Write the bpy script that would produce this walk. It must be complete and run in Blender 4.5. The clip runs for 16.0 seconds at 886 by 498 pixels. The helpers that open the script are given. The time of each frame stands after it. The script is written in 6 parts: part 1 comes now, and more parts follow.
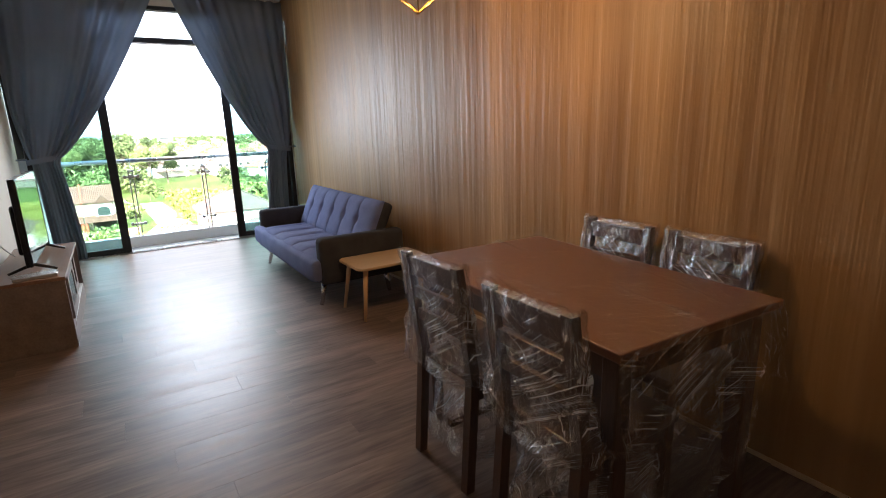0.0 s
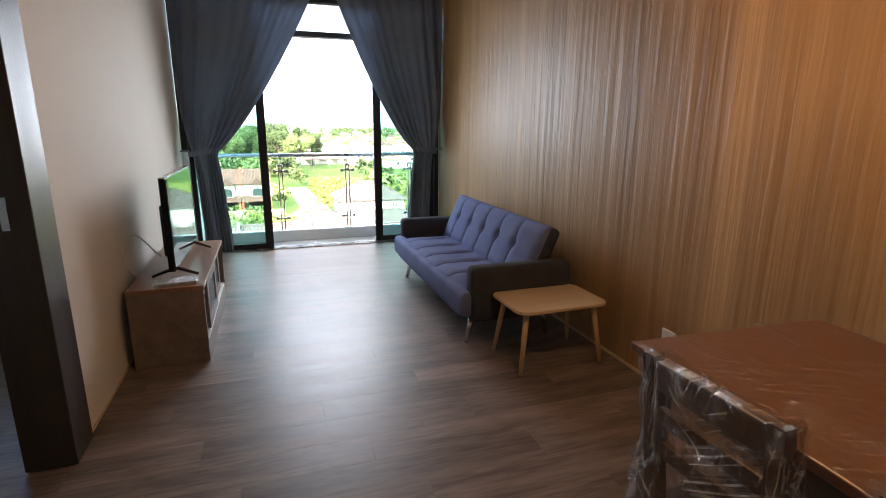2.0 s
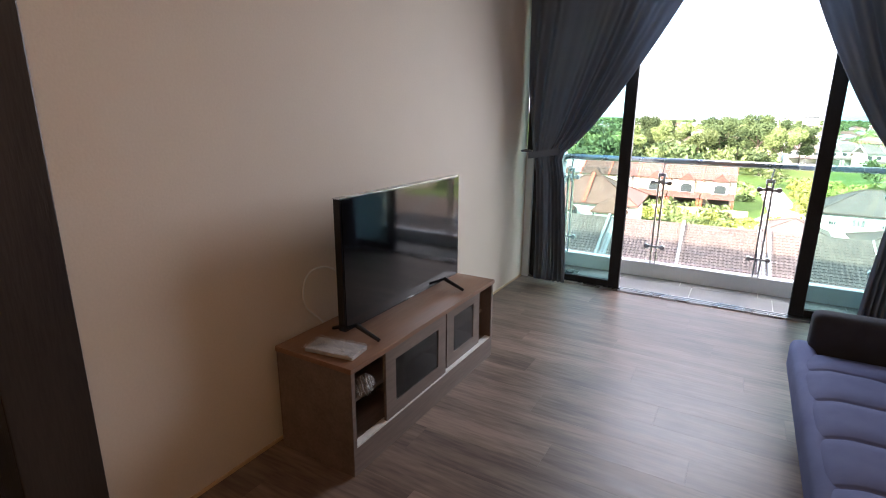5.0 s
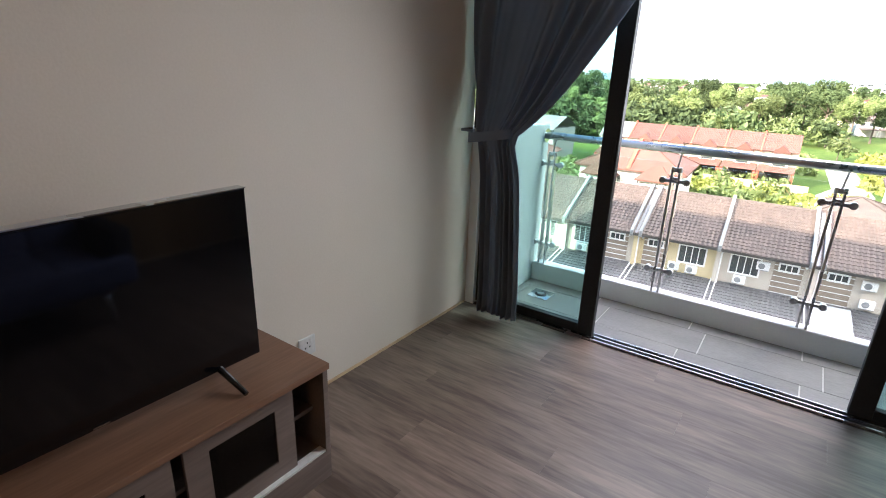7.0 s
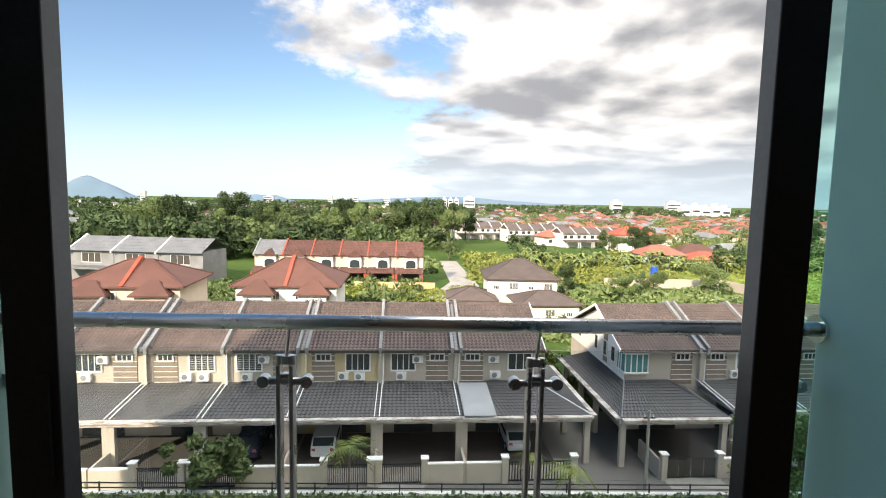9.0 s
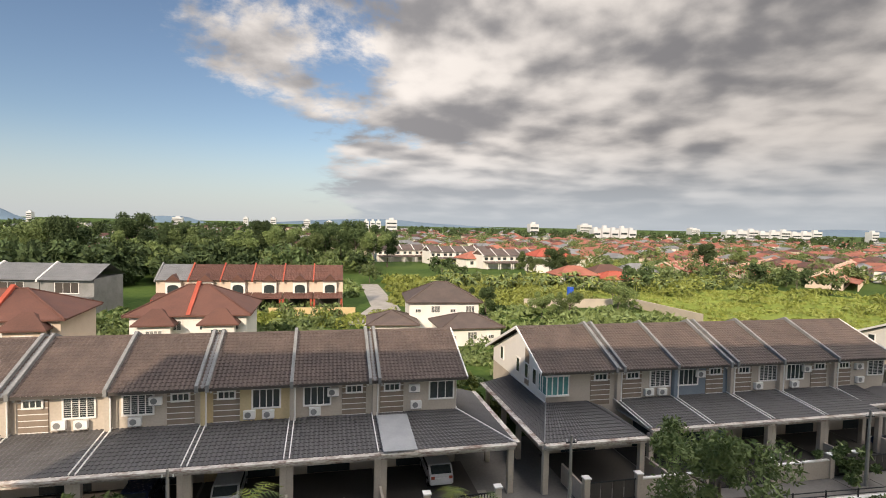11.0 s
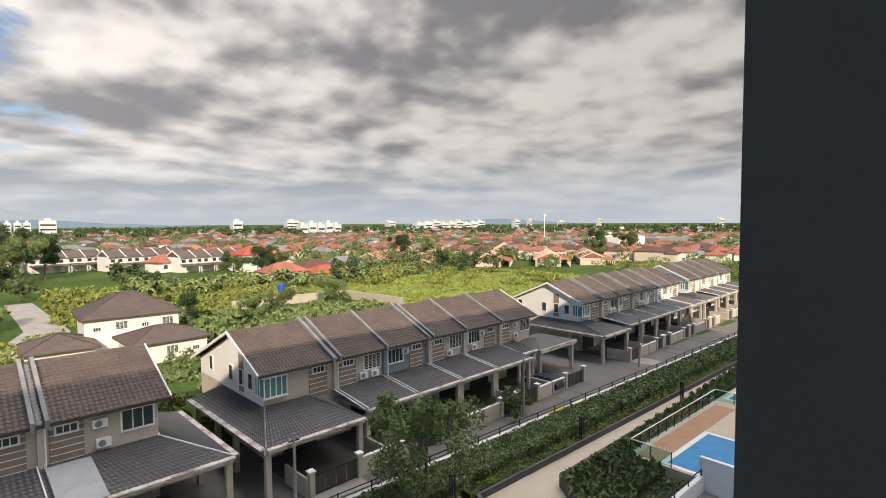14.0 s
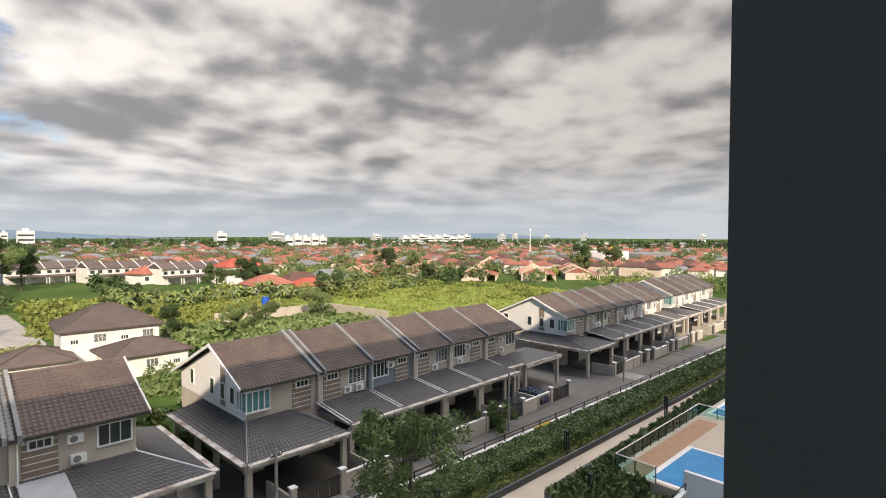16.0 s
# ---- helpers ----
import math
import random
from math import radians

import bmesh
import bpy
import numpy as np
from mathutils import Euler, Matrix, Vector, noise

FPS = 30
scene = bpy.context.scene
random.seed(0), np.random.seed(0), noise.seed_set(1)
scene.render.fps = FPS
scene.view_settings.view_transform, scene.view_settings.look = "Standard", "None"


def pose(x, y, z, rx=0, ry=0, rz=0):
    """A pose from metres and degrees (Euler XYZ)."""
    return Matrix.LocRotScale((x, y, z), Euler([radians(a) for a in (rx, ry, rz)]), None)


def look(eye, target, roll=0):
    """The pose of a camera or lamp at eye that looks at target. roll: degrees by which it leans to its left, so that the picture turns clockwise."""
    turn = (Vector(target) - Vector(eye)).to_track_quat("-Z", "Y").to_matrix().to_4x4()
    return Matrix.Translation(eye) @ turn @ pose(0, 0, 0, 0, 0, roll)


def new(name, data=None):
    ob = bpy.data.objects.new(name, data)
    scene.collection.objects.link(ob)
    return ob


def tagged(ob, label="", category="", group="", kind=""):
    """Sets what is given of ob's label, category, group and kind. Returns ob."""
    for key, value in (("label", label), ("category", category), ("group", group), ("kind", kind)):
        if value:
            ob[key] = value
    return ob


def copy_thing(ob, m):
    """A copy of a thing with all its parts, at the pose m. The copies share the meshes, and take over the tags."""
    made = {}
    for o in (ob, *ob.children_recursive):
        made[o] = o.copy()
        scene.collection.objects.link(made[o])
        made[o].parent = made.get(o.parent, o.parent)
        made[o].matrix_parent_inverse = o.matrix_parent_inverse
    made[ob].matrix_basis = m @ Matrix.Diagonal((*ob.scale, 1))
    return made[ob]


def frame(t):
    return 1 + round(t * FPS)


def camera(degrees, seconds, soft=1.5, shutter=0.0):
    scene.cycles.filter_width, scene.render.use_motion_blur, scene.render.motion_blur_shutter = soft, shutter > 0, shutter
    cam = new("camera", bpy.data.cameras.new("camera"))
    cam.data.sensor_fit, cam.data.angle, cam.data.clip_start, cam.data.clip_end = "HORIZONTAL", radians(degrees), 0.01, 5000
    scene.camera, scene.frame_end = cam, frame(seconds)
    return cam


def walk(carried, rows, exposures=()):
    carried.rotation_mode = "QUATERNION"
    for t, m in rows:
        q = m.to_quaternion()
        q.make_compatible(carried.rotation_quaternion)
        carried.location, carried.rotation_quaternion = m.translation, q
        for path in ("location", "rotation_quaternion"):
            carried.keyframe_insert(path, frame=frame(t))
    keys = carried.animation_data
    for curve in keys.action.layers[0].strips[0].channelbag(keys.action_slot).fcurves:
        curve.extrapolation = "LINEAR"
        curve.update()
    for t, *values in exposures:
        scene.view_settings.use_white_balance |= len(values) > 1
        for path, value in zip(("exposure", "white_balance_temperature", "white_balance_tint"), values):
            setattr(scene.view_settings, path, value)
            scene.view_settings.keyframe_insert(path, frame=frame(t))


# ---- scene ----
# camera and walk
cam = camera(81.5, 16.0, soft=1.0)
PATH = [
    (0, (0.801, -6.619, 1.300), (1.830, -4.970, 0.827), -1.95),
    (0.5, (0.750, -6.589, 1.345), (1.792, -4.951, 0.865), -1.24),
    (1, (0.695, -6.430, 1.352), (1.752, -4.800, 0.878), -0.63),
    (1.5, (0.731, -6.178, 1.362), (1.633, -4.454, 0.897), -0.23),
    (2, (0.851, -5.870, 1.359), (1.464, -4.025, 0.890), 0.31),
    (2.5, (0.954, -5.539, 1.331), (1.506, -3.676, 0.857), 0.35),
    (3, (1.038, -5.274, 1.317), (1.574, -3.407, 0.842), 0.36),
    (3.5, (1.164, -5.006, 1.324), (1.431, -3.080, 0.859), 0.72),
    (4, (1.276, -4.703, 1.336), (1.169, -2.759, 0.875), 1.22),
    (4.5, (1.465, -4.420, 1.345), (0.954, -2.541, 0.887), 0.81),
    (4.7, (1.571, -4.312, 1.377), (0.890, -2.492, 0.906), 0.31),
    (5.75, (1.600, -3.600, 1.370), (0.205, -2.299, 0.769), 1.50),
    (6.8, (1.549, -2.933, 1.390), (0.434, -1.431, 0.683), 2.45),
    (7, (1.590, -2.560, 1.405), (0.515, -1.008, 0.742), 2.00),
    (7.5, (1.438, -2.103, 1.350), (0.722, -0.327, 0.772), 2.24),
    (8, (1.451, -1.641, 1.360), (1.095, 0.252, 0.822), 1.65),
    (8.5, (1.418, -1.195, 1.363), (1.437, 0.789, 1.116), 1.21),
    (8.7, (1.406, -1.026, 1.396), (1.470, 0.961, 1.182), 1.17),
    (9.4, (1.460, -0.490, 1.385), (1.512, 1.503, 1.228), 1.20),
    (10.1, (1.660, 0.120, 1.385), (1.782, 2.113, 1.263), 1.30),
    (10.8, (1.850, 0.680, 1.389), (2.133, 2.657, 1.286), 1.40),
    (11, (1.840, 0.700, 1.387), (2.196, 2.666, 1.289), 1.31),
    (11.5, (1.820, 0.735, 1.403), (2.472, 2.623, 1.306), 0.95),
    (12, (1.810, 0.758, 1.391), (2.808, 2.489, 1.292), 0.29),
    (12.5, (1.800, 0.785, 1.392), (3.067, 2.330, 1.296), -0.26),
    (13, (1.760, 0.800, 1.379), (3.073, 2.309, 1.408), -0.27),
    (13.5, (1.700, 0.832, 1.391), (3.030, 2.323, 1.470), -0.22),
    (14, (1.670, 0.838, 1.401), (3.006, 2.322, 1.295), -0.35),
    (14.5, (1.660, 0.838, 1.386), (2.973, 2.295, 0.992), -0.60),
    (15, (1.650, 0.838, 1.360), (2.949, 2.272, 0.857), -0.66),
    (15.5, (1.630, 0.838, 1.346), (2.954, 2.275, 0.924), -0.32),
    (16, (1.620, 0.838, 1.346), (2.998, 2.287, 1.294), 0.18),
]
walk(cam, [(t, look(eye, target, roll)) for t, eye, target, roll in PATH],
     exposures=[(0.0, 3.68, 6150, 14), (2.0, 3.5, 6150, 14), (3.5, 3.42, 6150, 15), (4.7, 3.25, 6250, 20), (7.0, 2.76, 6350, 17), (8.0, 2.25, 6300, 12), (8.5, 1.75, 6400, 11), (8.7, 1.5, 6500, 11), (9.8, 0.5, 6700, 12), (10.8, 0.40, 6900, 14), (16.0, 0.54, 6750, 13)])

# world: evening sky with a broken cloud deck, sun behind the apartment block
SUN_EL, SUN_AZ = 27.0, 211.0  # degrees, compass from +y clockwise
world = bpy.data.worlds.new("sky")
scene.world = world
world.use_nodes = True


def build_sky(w):
    nt = w.node_tree
    nt.nodes.clear()
    n, l = nt.nodes.new, nt.links.new
    out, bg = n("ShaderNodeOutputWorld"), n("ShaderNodeBackground")
    sky = n("ShaderNodeTexSky")
    sky.sky_type, sky.sun_disc = "NISHITA", False
    sky.sun_elevation, sky.sun_rotation = radians(SUN_EL), radians(SUN_AZ)
    sky.air_density, sky.dust_density, sky.ozone_density = 1.0, 0.25, 2.5
    co = n("ShaderNodeTexCoord")
    sep = n("ShaderNodeSeparateXYZ")
    l(co.outputs["Generated"], sep.inputs[0])

    def calc(op, a, b=None, c=None):
        d = n("ShaderNodeMath")
        d.operation = op
        for k, q in enumerate((a, b, c)):
            if q is None:
                continue
            if isinstance(q, (int, float)):
                d.inputs[k].default_value = q
            else:
                l(q, d.inputs[k])
        return d.outputs[0]

    # clouds lie in flat layers that draw together towards the horizon
    az = calc("ARCTAN2", sep.outputs["X"], sep.outputs["Y"])
    up = calc("MAXIMUM", sep.outputs["Z"], 0.0)
    layer = calc("MULTIPLY", calc("DIVIDE", up, calc("ADD", up, 0.45)), 3.9)
    flat = n("ShaderNodeCombineXYZ")
    l(calc("MULTIPLY", az, 1.6), flat.inputs[0])
    l(layer, flat.inputs[1])

    def cloud(scale, detail, offset, lac=2.1, rough=0.55):
        m = n("ShaderNodeMapping"); m.inputs["Location"].default_value = offset
        l(flat.outputs[0], m.inputs[0])
        t = n("ShaderNodeTexNoise")
        t.inputs["Scale"].default_value, t.inputs["Detail"].default_value = scale, detail
        t.inputs["Roughness"].default_value, t.inputs["Lacunarity"].default_value = rough, lac
        t.inputs["Distortion"].default_value = 0.1
        l(m.outputs[0], t.inputs["Vector"])
        return t.outputs[0]

    def ramp(src, a, b, ca=(0, 0, 0, 1), cb=(1, 1, 1, 1)):
        r = n("ShaderNodeValToRGB")
        r.color_ramp.interpolation = "EASE"
        r.color_ramp.elements[0].position, r.color_ramp.elements[1].position = a, b
        r.color_ramp.elements[0].color, r.color_ramp.elements[1].color = ca, cb
        l(src, r.inputs[0])
        return r.outputs[0]

    shape = cloud(1.5, 9, (3.1, 1.7, 0.4), rough=0.6)
    # the deck thins out towards the west of the view
    side = calc("MULTIPLY_ADD", az, 0.8, 0.07)
    cover = ramp(calc("ADD", shape, side), 0.47, 0.57)
    # heaped clouds: lit along their upper edges, grey along their flat undersides
    off = (7.3, 2.2, 0.9)
    here = cloud(1.5, 3.5, off, rough=0.55)
    above = cloud(1.5, 3.5, (off[0] - 0.04, off[1] + 0.13, off[2]), rough=0.55)
    broad = cloud(0.5, 3, (1.4, 5.2, 3.3), rough=0.5)
    fine = cloud(4.6, 7, (2.2, 0.7, 6.1), rough=0.58)
    relief = calc("MULTIPLY_ADD", calc("SUBTRACT", here, above), 2.4, calc("MULTIPLY_ADD", broad, 0.8, calc("MULTIPLY_ADD", fine, 0.56, -0.20)))
    tone = ramp(relief, 0.22, 0.80, (2.5, 2.55, 2.7, 1), (7.9, 7.7, 7.4, 1))
    # added fill: the unseen cloud deck overhead is brightened to lift the shaded ground
    zen = n("ShaderNodeMapRange"); zen.interpolation_type = "SMOOTHSTEP"
    zen.inputs["From Min"].default_value, zen.inputs["From Max"].default_value = 0.45, 1.0
    zen.inputs["To Min"].default_value, zen.inputs["To Max"].default_value = 1.0, 7.4
    l(sep.outputs["Z"], zen.inputs[0])
    lit = n("ShaderNodeVectorMath"); lit.operation = "SCALE"
    l(tone, lit.inputs[0]); l(zen.outputs[0], lit.inputs["Scale"])
    tone = lit.outputs[0]
    # heavier cloud towards the east
    east = n("ShaderNodeMapRange")
    east.inputs["From Min"].default_value, east.inputs["From Max"].default_value = 0.1, 0.85
    east.inputs["To Min"].default_value, east.inputs["To Max"].default_value = 1.06, 0.66
    l(sep.outputs["X"], east.inputs[0])
    dim = n("ShaderNodeVectorMath"); dim.operation = "SCALE"
    l(tone, dim.inputs[0]); l(east.outputs[0], dim.inputs["Scale"])
    tone = dim.outputs[0]
    # pale haze along the horizon
    hz = n("ShaderNodeMapRange"); hz.interpolation_type = "SMOOTHSTEP"
    hz.inputs["From Min"].default_value, hz.inputs["From Max"].default_value = -0.02, 0.17
    hz.inputs["To Min"].default_value, hz.inputs["To Max"].default_value = 0.85, 0.0
    l(sep.outputs["Z"], hz.inputs[0])
    hazy = n("ShaderNodeMix"); hazy.data_type = "RGBA"
    hazy.inputs[7].default_value = (4.6, 5.3, 5.9, 1)
    l(hz.outputs[0], hazy.inputs[0])
    mix = n("ShaderNodeMix"); mix.data_type = "RGBA"
    l(cover, mix.inputs[0]); l(sky.outputs[0], mix.inputs[6]); l(tone, mix.inputs[7])
    l(mix.outputs[2], hazy.inputs[6]); l(hazy.outputs[2], bg.inputs[0])
    bg.inputs[1].default_value = 0.085
    l(bg.outputs[0], out.inputs[0])


build_sky(world)
sun = new("sun", bpy.data.lights.new("sun", "SUN"))
sun.data.energy, sun.data.angle, sun.data.color = 3.8, radians(0.6), (1.0, 0.86, 0.68)
_a, _e = radians(SUN_AZ), radians(SUN_EL)
sun.matrix_world = look((0, 0, 0), (-math.sin(_a) * math.cos(_e), -math.cos(_a) * math.cos(_e), -math.sin(_e)))

# daylight entering by the balcony opening
win = new("window_daylight", bpy.data.lights.new("window_daylight", "AREA"))
win.data.shape, win.data.size, win.data.size_y, win.data.energy, win.data.color = "RECTANGLE", 1.2, 1.5, 3.9, (0.90, 0.96, 1.0)
win.data.spread = radians(136)
win.matrix_world = look((1.4, 0.14, 1.78), (1.4, -4.0, 0.75))
# warm bulb of the dining pendant
bulb_light = new("pendant_light", bpy.data.lights.new("pendant_light", "POINT"))
bulb_light.data.energy, bulb_light.data.shadow_soft_size, bulb_light.data.color = 1.55, 0.05, (1.0, 0.58, 0.24)
bulb_light.location = (1.92, -4.70, 1.88)


# ---------------------------------------------------------------- materials
def material(name, c1, c2=None, rough=0.5, metal=0.0, scale=6.0, fine=60.0, bump=0.1, stretch=(1, 1, 1), spread=(0.35, 0.65),
             vary=0.0, rvar=0.12, spec=0.5, space="Object", bumpdist=0.01):
    """A surface with colour drift at two scales, fine relief and uneven gloss."""
    m = bpy.data.materials.new(name)
    m.use_nodes = True
    nt = m.node_tree
    n, l = nt.nodes.new, nt.links.new
    b = nt.nodes["Principled BSDF"]
    b.inputs["Metallic"].default_value, b.inputs["Roughness"].default_value = metal, rough
    b.inputs["Specular IOR Level"].default_value = spec
    c2 = c2 or tuple(v * 0.8 for v in c1)
    co = n("ShaderNodeTexCoord")
    mp = n("ShaderNodeMapping"); mp.inputs["Scale"].default_value = stretch
    l(co.outputs[space], mp.inputs[0])
    if vary:
        info = n("ShaderNodeObjectInfo")
        off = n("ShaderNodeMath"); off.operation = "MULTIPLY"; off.inputs[1].default_value = 37.0
        l(info.outputs["Random"], off.inputs[0]); l(off.outputs[0], mp.inputs["Location"])
    big, small = n("ShaderNodeTexNoise"), n("ShaderNodeTexNoise")
    big.inputs["Scale"].default_value, big.inputs["Detail"].default_value = scale, 4
    small.inputs["Scale"].default_value, small.inputs["Detail"].default_value = fine, 3
    l(mp.outputs[0], big.inputs["Vector"]); l(mp.outputs[0], small.inputs["Vector"])
    both = n("ShaderNodeMix"); both.inputs[0].default_value = 0.4
    l(big.outputs[0], both.inputs[2]); l(small.outputs[0], both.inputs[3])
    rp = n("ShaderNodeValToRGB")
    rp.color_ramp.elements[0].position, rp.color_ramp.elements[1].position = spread
    rp.color_ramp.elements[0].color, rp.color_ramp.elements[1].color = (*c1, 1), (*c2, 1)
    l(both.outputs[0], rp.inputs[0])
    col = rp.outputs[0]
    if vary:
        hsv = n("ShaderNodeHueSaturation")
        rg = n("ShaderNodeMapRange")
        rg.inputs["To Min"].default_value, rg.inputs["To Max"].default_value = 1 - vary, 1 + vary
        l(info.outputs["Random"], rg.inputs[0]); l(rg.outputs[0], hsv.inputs["Value"]); l(col, hsv.inputs["Color"])
        col = hsv.outputs[0]
    l(col, b.inputs["Base Color"])
    rr = n("ShaderNodeMapRange")
    rr.inputs["To Min"].default_value, rr.inputs["To Max"].default_value = max(rough - rvar, 0.02), min(rough + rvar, 1)
    l(big.outputs[0], rr.inputs[0]); l(rr.outputs[0], b.inputs["Roughness"])
    if bump:
        bp = n("ShaderNodeBump"); bp.inputs["Strength"].default_value, bp.inputs["Distance"].default_value = bump, bumpdist
        l(small.outputs[0], bp.inputs["Height"]); l(bp.outputs[0], b.inputs["Normal"])
    return m


def pane_material(name, tint, gloss=0.05):
    m = bpy.data.materials.new(name)
    m.use_nodes = True
    nt = m.node_tree
    nt.nodes.clear()
    n, l = nt.nodes.new, nt.links.new
    out, mix, tr, gl, fr = n("ShaderNodeOutputMaterial"), n("ShaderNodeMixShader"), n("ShaderNodeBsdfTransparent"), n("ShaderNodeBsdfGlossy"), n("ShaderNodeLayerWeight")
    tr.inputs[0].default_value = (*tint, 1)
    gl.inputs["Roughness"].default_value = gloss
    pw, ma = n("ShaderNodeMath"), n("ShaderNodeMath")
    fr.inputs[0].default_value = 0.5
    pw.operation, pw.inputs[1].default_value = "POWER", 4.5
    ma.operation, ma.inputs[1].default_value, ma.inputs[2].default_value = "MULTIPLY_ADD", 0.6, 0.035
    l(fr.outputs["Facing"], pw.inputs[0]); l(pw.outputs[0], ma.inputs[0]); l(ma.outputs[0], mix.inputs[0]); l(tr.outputs[0], mix.inputs[1]); l(gl.outputs[0], mix.inputs[2]); l(mix.outputs[0], out.inputs[0])
    return m


def film_material(low=0.085, high=0.34, crease=0.95):
    """Crumpled clear stretch film: mostly see-through, with sharp creased highlights, partly painted as white lines."""
    m = bpy.data.materials.new("stretch_film_%d" % round(crease * 100))
    m.use_nodes = True
    nt = m.node_tree
    nt.nodes.clear()
    n, l = nt.nodes.new, nt.links.new
    out, mix, tr, gl = n("ShaderNodeOutputMaterial"), n("ShaderNodeMixShader"), n("ShaderNodeBsdfTransparent"), n("ShaderNodeBsdfGlossy")
    tr.inputs[0].default_value = (0.96, 0.96, 0.96, 1)
    gl.inputs["Roughness"].default_value, gl.inputs[0].default_value = 0.16, (0.95, 0.95, 0.95, 1)
    co, mp, ns, wv = n("ShaderNodeTexCoord"), n("ShaderNodeMapping"), n("ShaderNodeTexNoise"), n("ShaderNodeTexVoronoi")
    mp.inputs["Rotation"].default_value = (0.5, 0.4, 0.6)
    mp.inputs["Scale"].default_value = (1, 1, 0.35)
    l(co.outputs["Object"], mp.inputs[0]); l(mp.outputs[0], ns.inputs["Vector"])
    ns.inputs["Scale"].default_value, ns.inputs["Detail"].default_value, ns.inputs["Distortion"].default_value = 34, 6, 0.7
    wv.feature = "DISTANCE_TO_EDGE"
    wv.inputs["Scale"].default_value = 30
    l(mp.outputs[0], wv.inputs["Vector"])
    rp = n("ShaderNodeValToRGB")
    rp.color_ramp.elements[0].position, rp.color_ramp.elements[1].position = 0.50, 0.68
    rp.color_ramp.elements[0].color, rp.color_ramp.elements[1].color = (low, low, low, 1), (high, high, high, 1)
    l(ns.outputs[0], rp.inputs[0])
    total = rp.outputs[0]
    lines = None
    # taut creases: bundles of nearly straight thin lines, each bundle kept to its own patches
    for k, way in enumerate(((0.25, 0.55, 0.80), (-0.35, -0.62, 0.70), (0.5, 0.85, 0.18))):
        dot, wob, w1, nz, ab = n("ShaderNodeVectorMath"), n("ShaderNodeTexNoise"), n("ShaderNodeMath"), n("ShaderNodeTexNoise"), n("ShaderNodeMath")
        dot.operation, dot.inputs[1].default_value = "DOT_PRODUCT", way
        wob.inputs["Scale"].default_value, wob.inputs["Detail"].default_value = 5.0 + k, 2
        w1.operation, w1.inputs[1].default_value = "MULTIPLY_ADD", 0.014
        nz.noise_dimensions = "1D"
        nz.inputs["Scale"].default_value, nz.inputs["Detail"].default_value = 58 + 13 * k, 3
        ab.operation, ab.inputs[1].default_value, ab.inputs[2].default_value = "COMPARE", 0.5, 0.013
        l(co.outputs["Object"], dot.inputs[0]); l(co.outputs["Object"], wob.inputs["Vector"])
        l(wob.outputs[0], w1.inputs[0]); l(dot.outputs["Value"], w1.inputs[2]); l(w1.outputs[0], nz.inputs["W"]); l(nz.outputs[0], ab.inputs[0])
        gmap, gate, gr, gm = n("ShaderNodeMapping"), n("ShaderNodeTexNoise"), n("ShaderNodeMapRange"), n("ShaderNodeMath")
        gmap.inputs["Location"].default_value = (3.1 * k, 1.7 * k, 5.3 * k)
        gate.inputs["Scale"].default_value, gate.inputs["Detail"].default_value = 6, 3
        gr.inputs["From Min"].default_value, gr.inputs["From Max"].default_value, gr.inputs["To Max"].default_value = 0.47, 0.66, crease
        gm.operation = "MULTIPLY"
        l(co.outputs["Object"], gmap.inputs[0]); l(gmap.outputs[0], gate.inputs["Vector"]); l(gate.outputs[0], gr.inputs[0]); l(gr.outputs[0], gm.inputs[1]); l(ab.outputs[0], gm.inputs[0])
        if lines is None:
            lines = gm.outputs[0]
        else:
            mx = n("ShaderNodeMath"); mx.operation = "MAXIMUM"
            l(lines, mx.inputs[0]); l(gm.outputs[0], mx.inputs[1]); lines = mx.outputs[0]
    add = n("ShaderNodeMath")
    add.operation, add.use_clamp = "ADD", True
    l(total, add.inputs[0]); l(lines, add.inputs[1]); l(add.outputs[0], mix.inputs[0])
    # painted glints: diffuse white on the crease lines shows from any angle
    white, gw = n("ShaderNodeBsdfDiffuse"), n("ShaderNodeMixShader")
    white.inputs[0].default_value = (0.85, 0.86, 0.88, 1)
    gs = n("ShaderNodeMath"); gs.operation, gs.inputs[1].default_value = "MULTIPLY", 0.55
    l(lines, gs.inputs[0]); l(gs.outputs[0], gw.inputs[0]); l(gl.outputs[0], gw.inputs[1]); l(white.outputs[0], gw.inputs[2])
    bp, bp2 = n("ShaderNodeBump"), n("ShaderNodeBump")
    bp.inputs["Strength"].default_value, bp.inputs["Distance"].default_value = 0.7, 0.03
    bp2.inputs["Strength"].default_value, bp2.inputs["Distance"].default_value = 0.6, 0.02
    l(ns.outputs[0], bp.inputs["Height"]); l(wv.outputs[0], bp2.inputs["Height"]); l(bp.outputs[0], bp2.inputs["Normal"]); l(bp2.outputs[0], gl.inputs["Normal"])
    l(tr.outputs[0], mix.inputs[1]); l(gw.outputs[0], mix.inputs[2]); l(mix.outputs[0], out.inputs[0])
    return m


def glow_material(name, color, power):
    m = bpy.data.materials.new(name)
    m.use_nodes = True
    b = m.node_tree.nodes["Principled BSDF"]
    b.inputs["Base Color"].default_value = (*color, 1)
    b.inputs["Emission Color"].default_value, b.inputs["Emission Strength"].default_value = (*color, 1), power
    return m


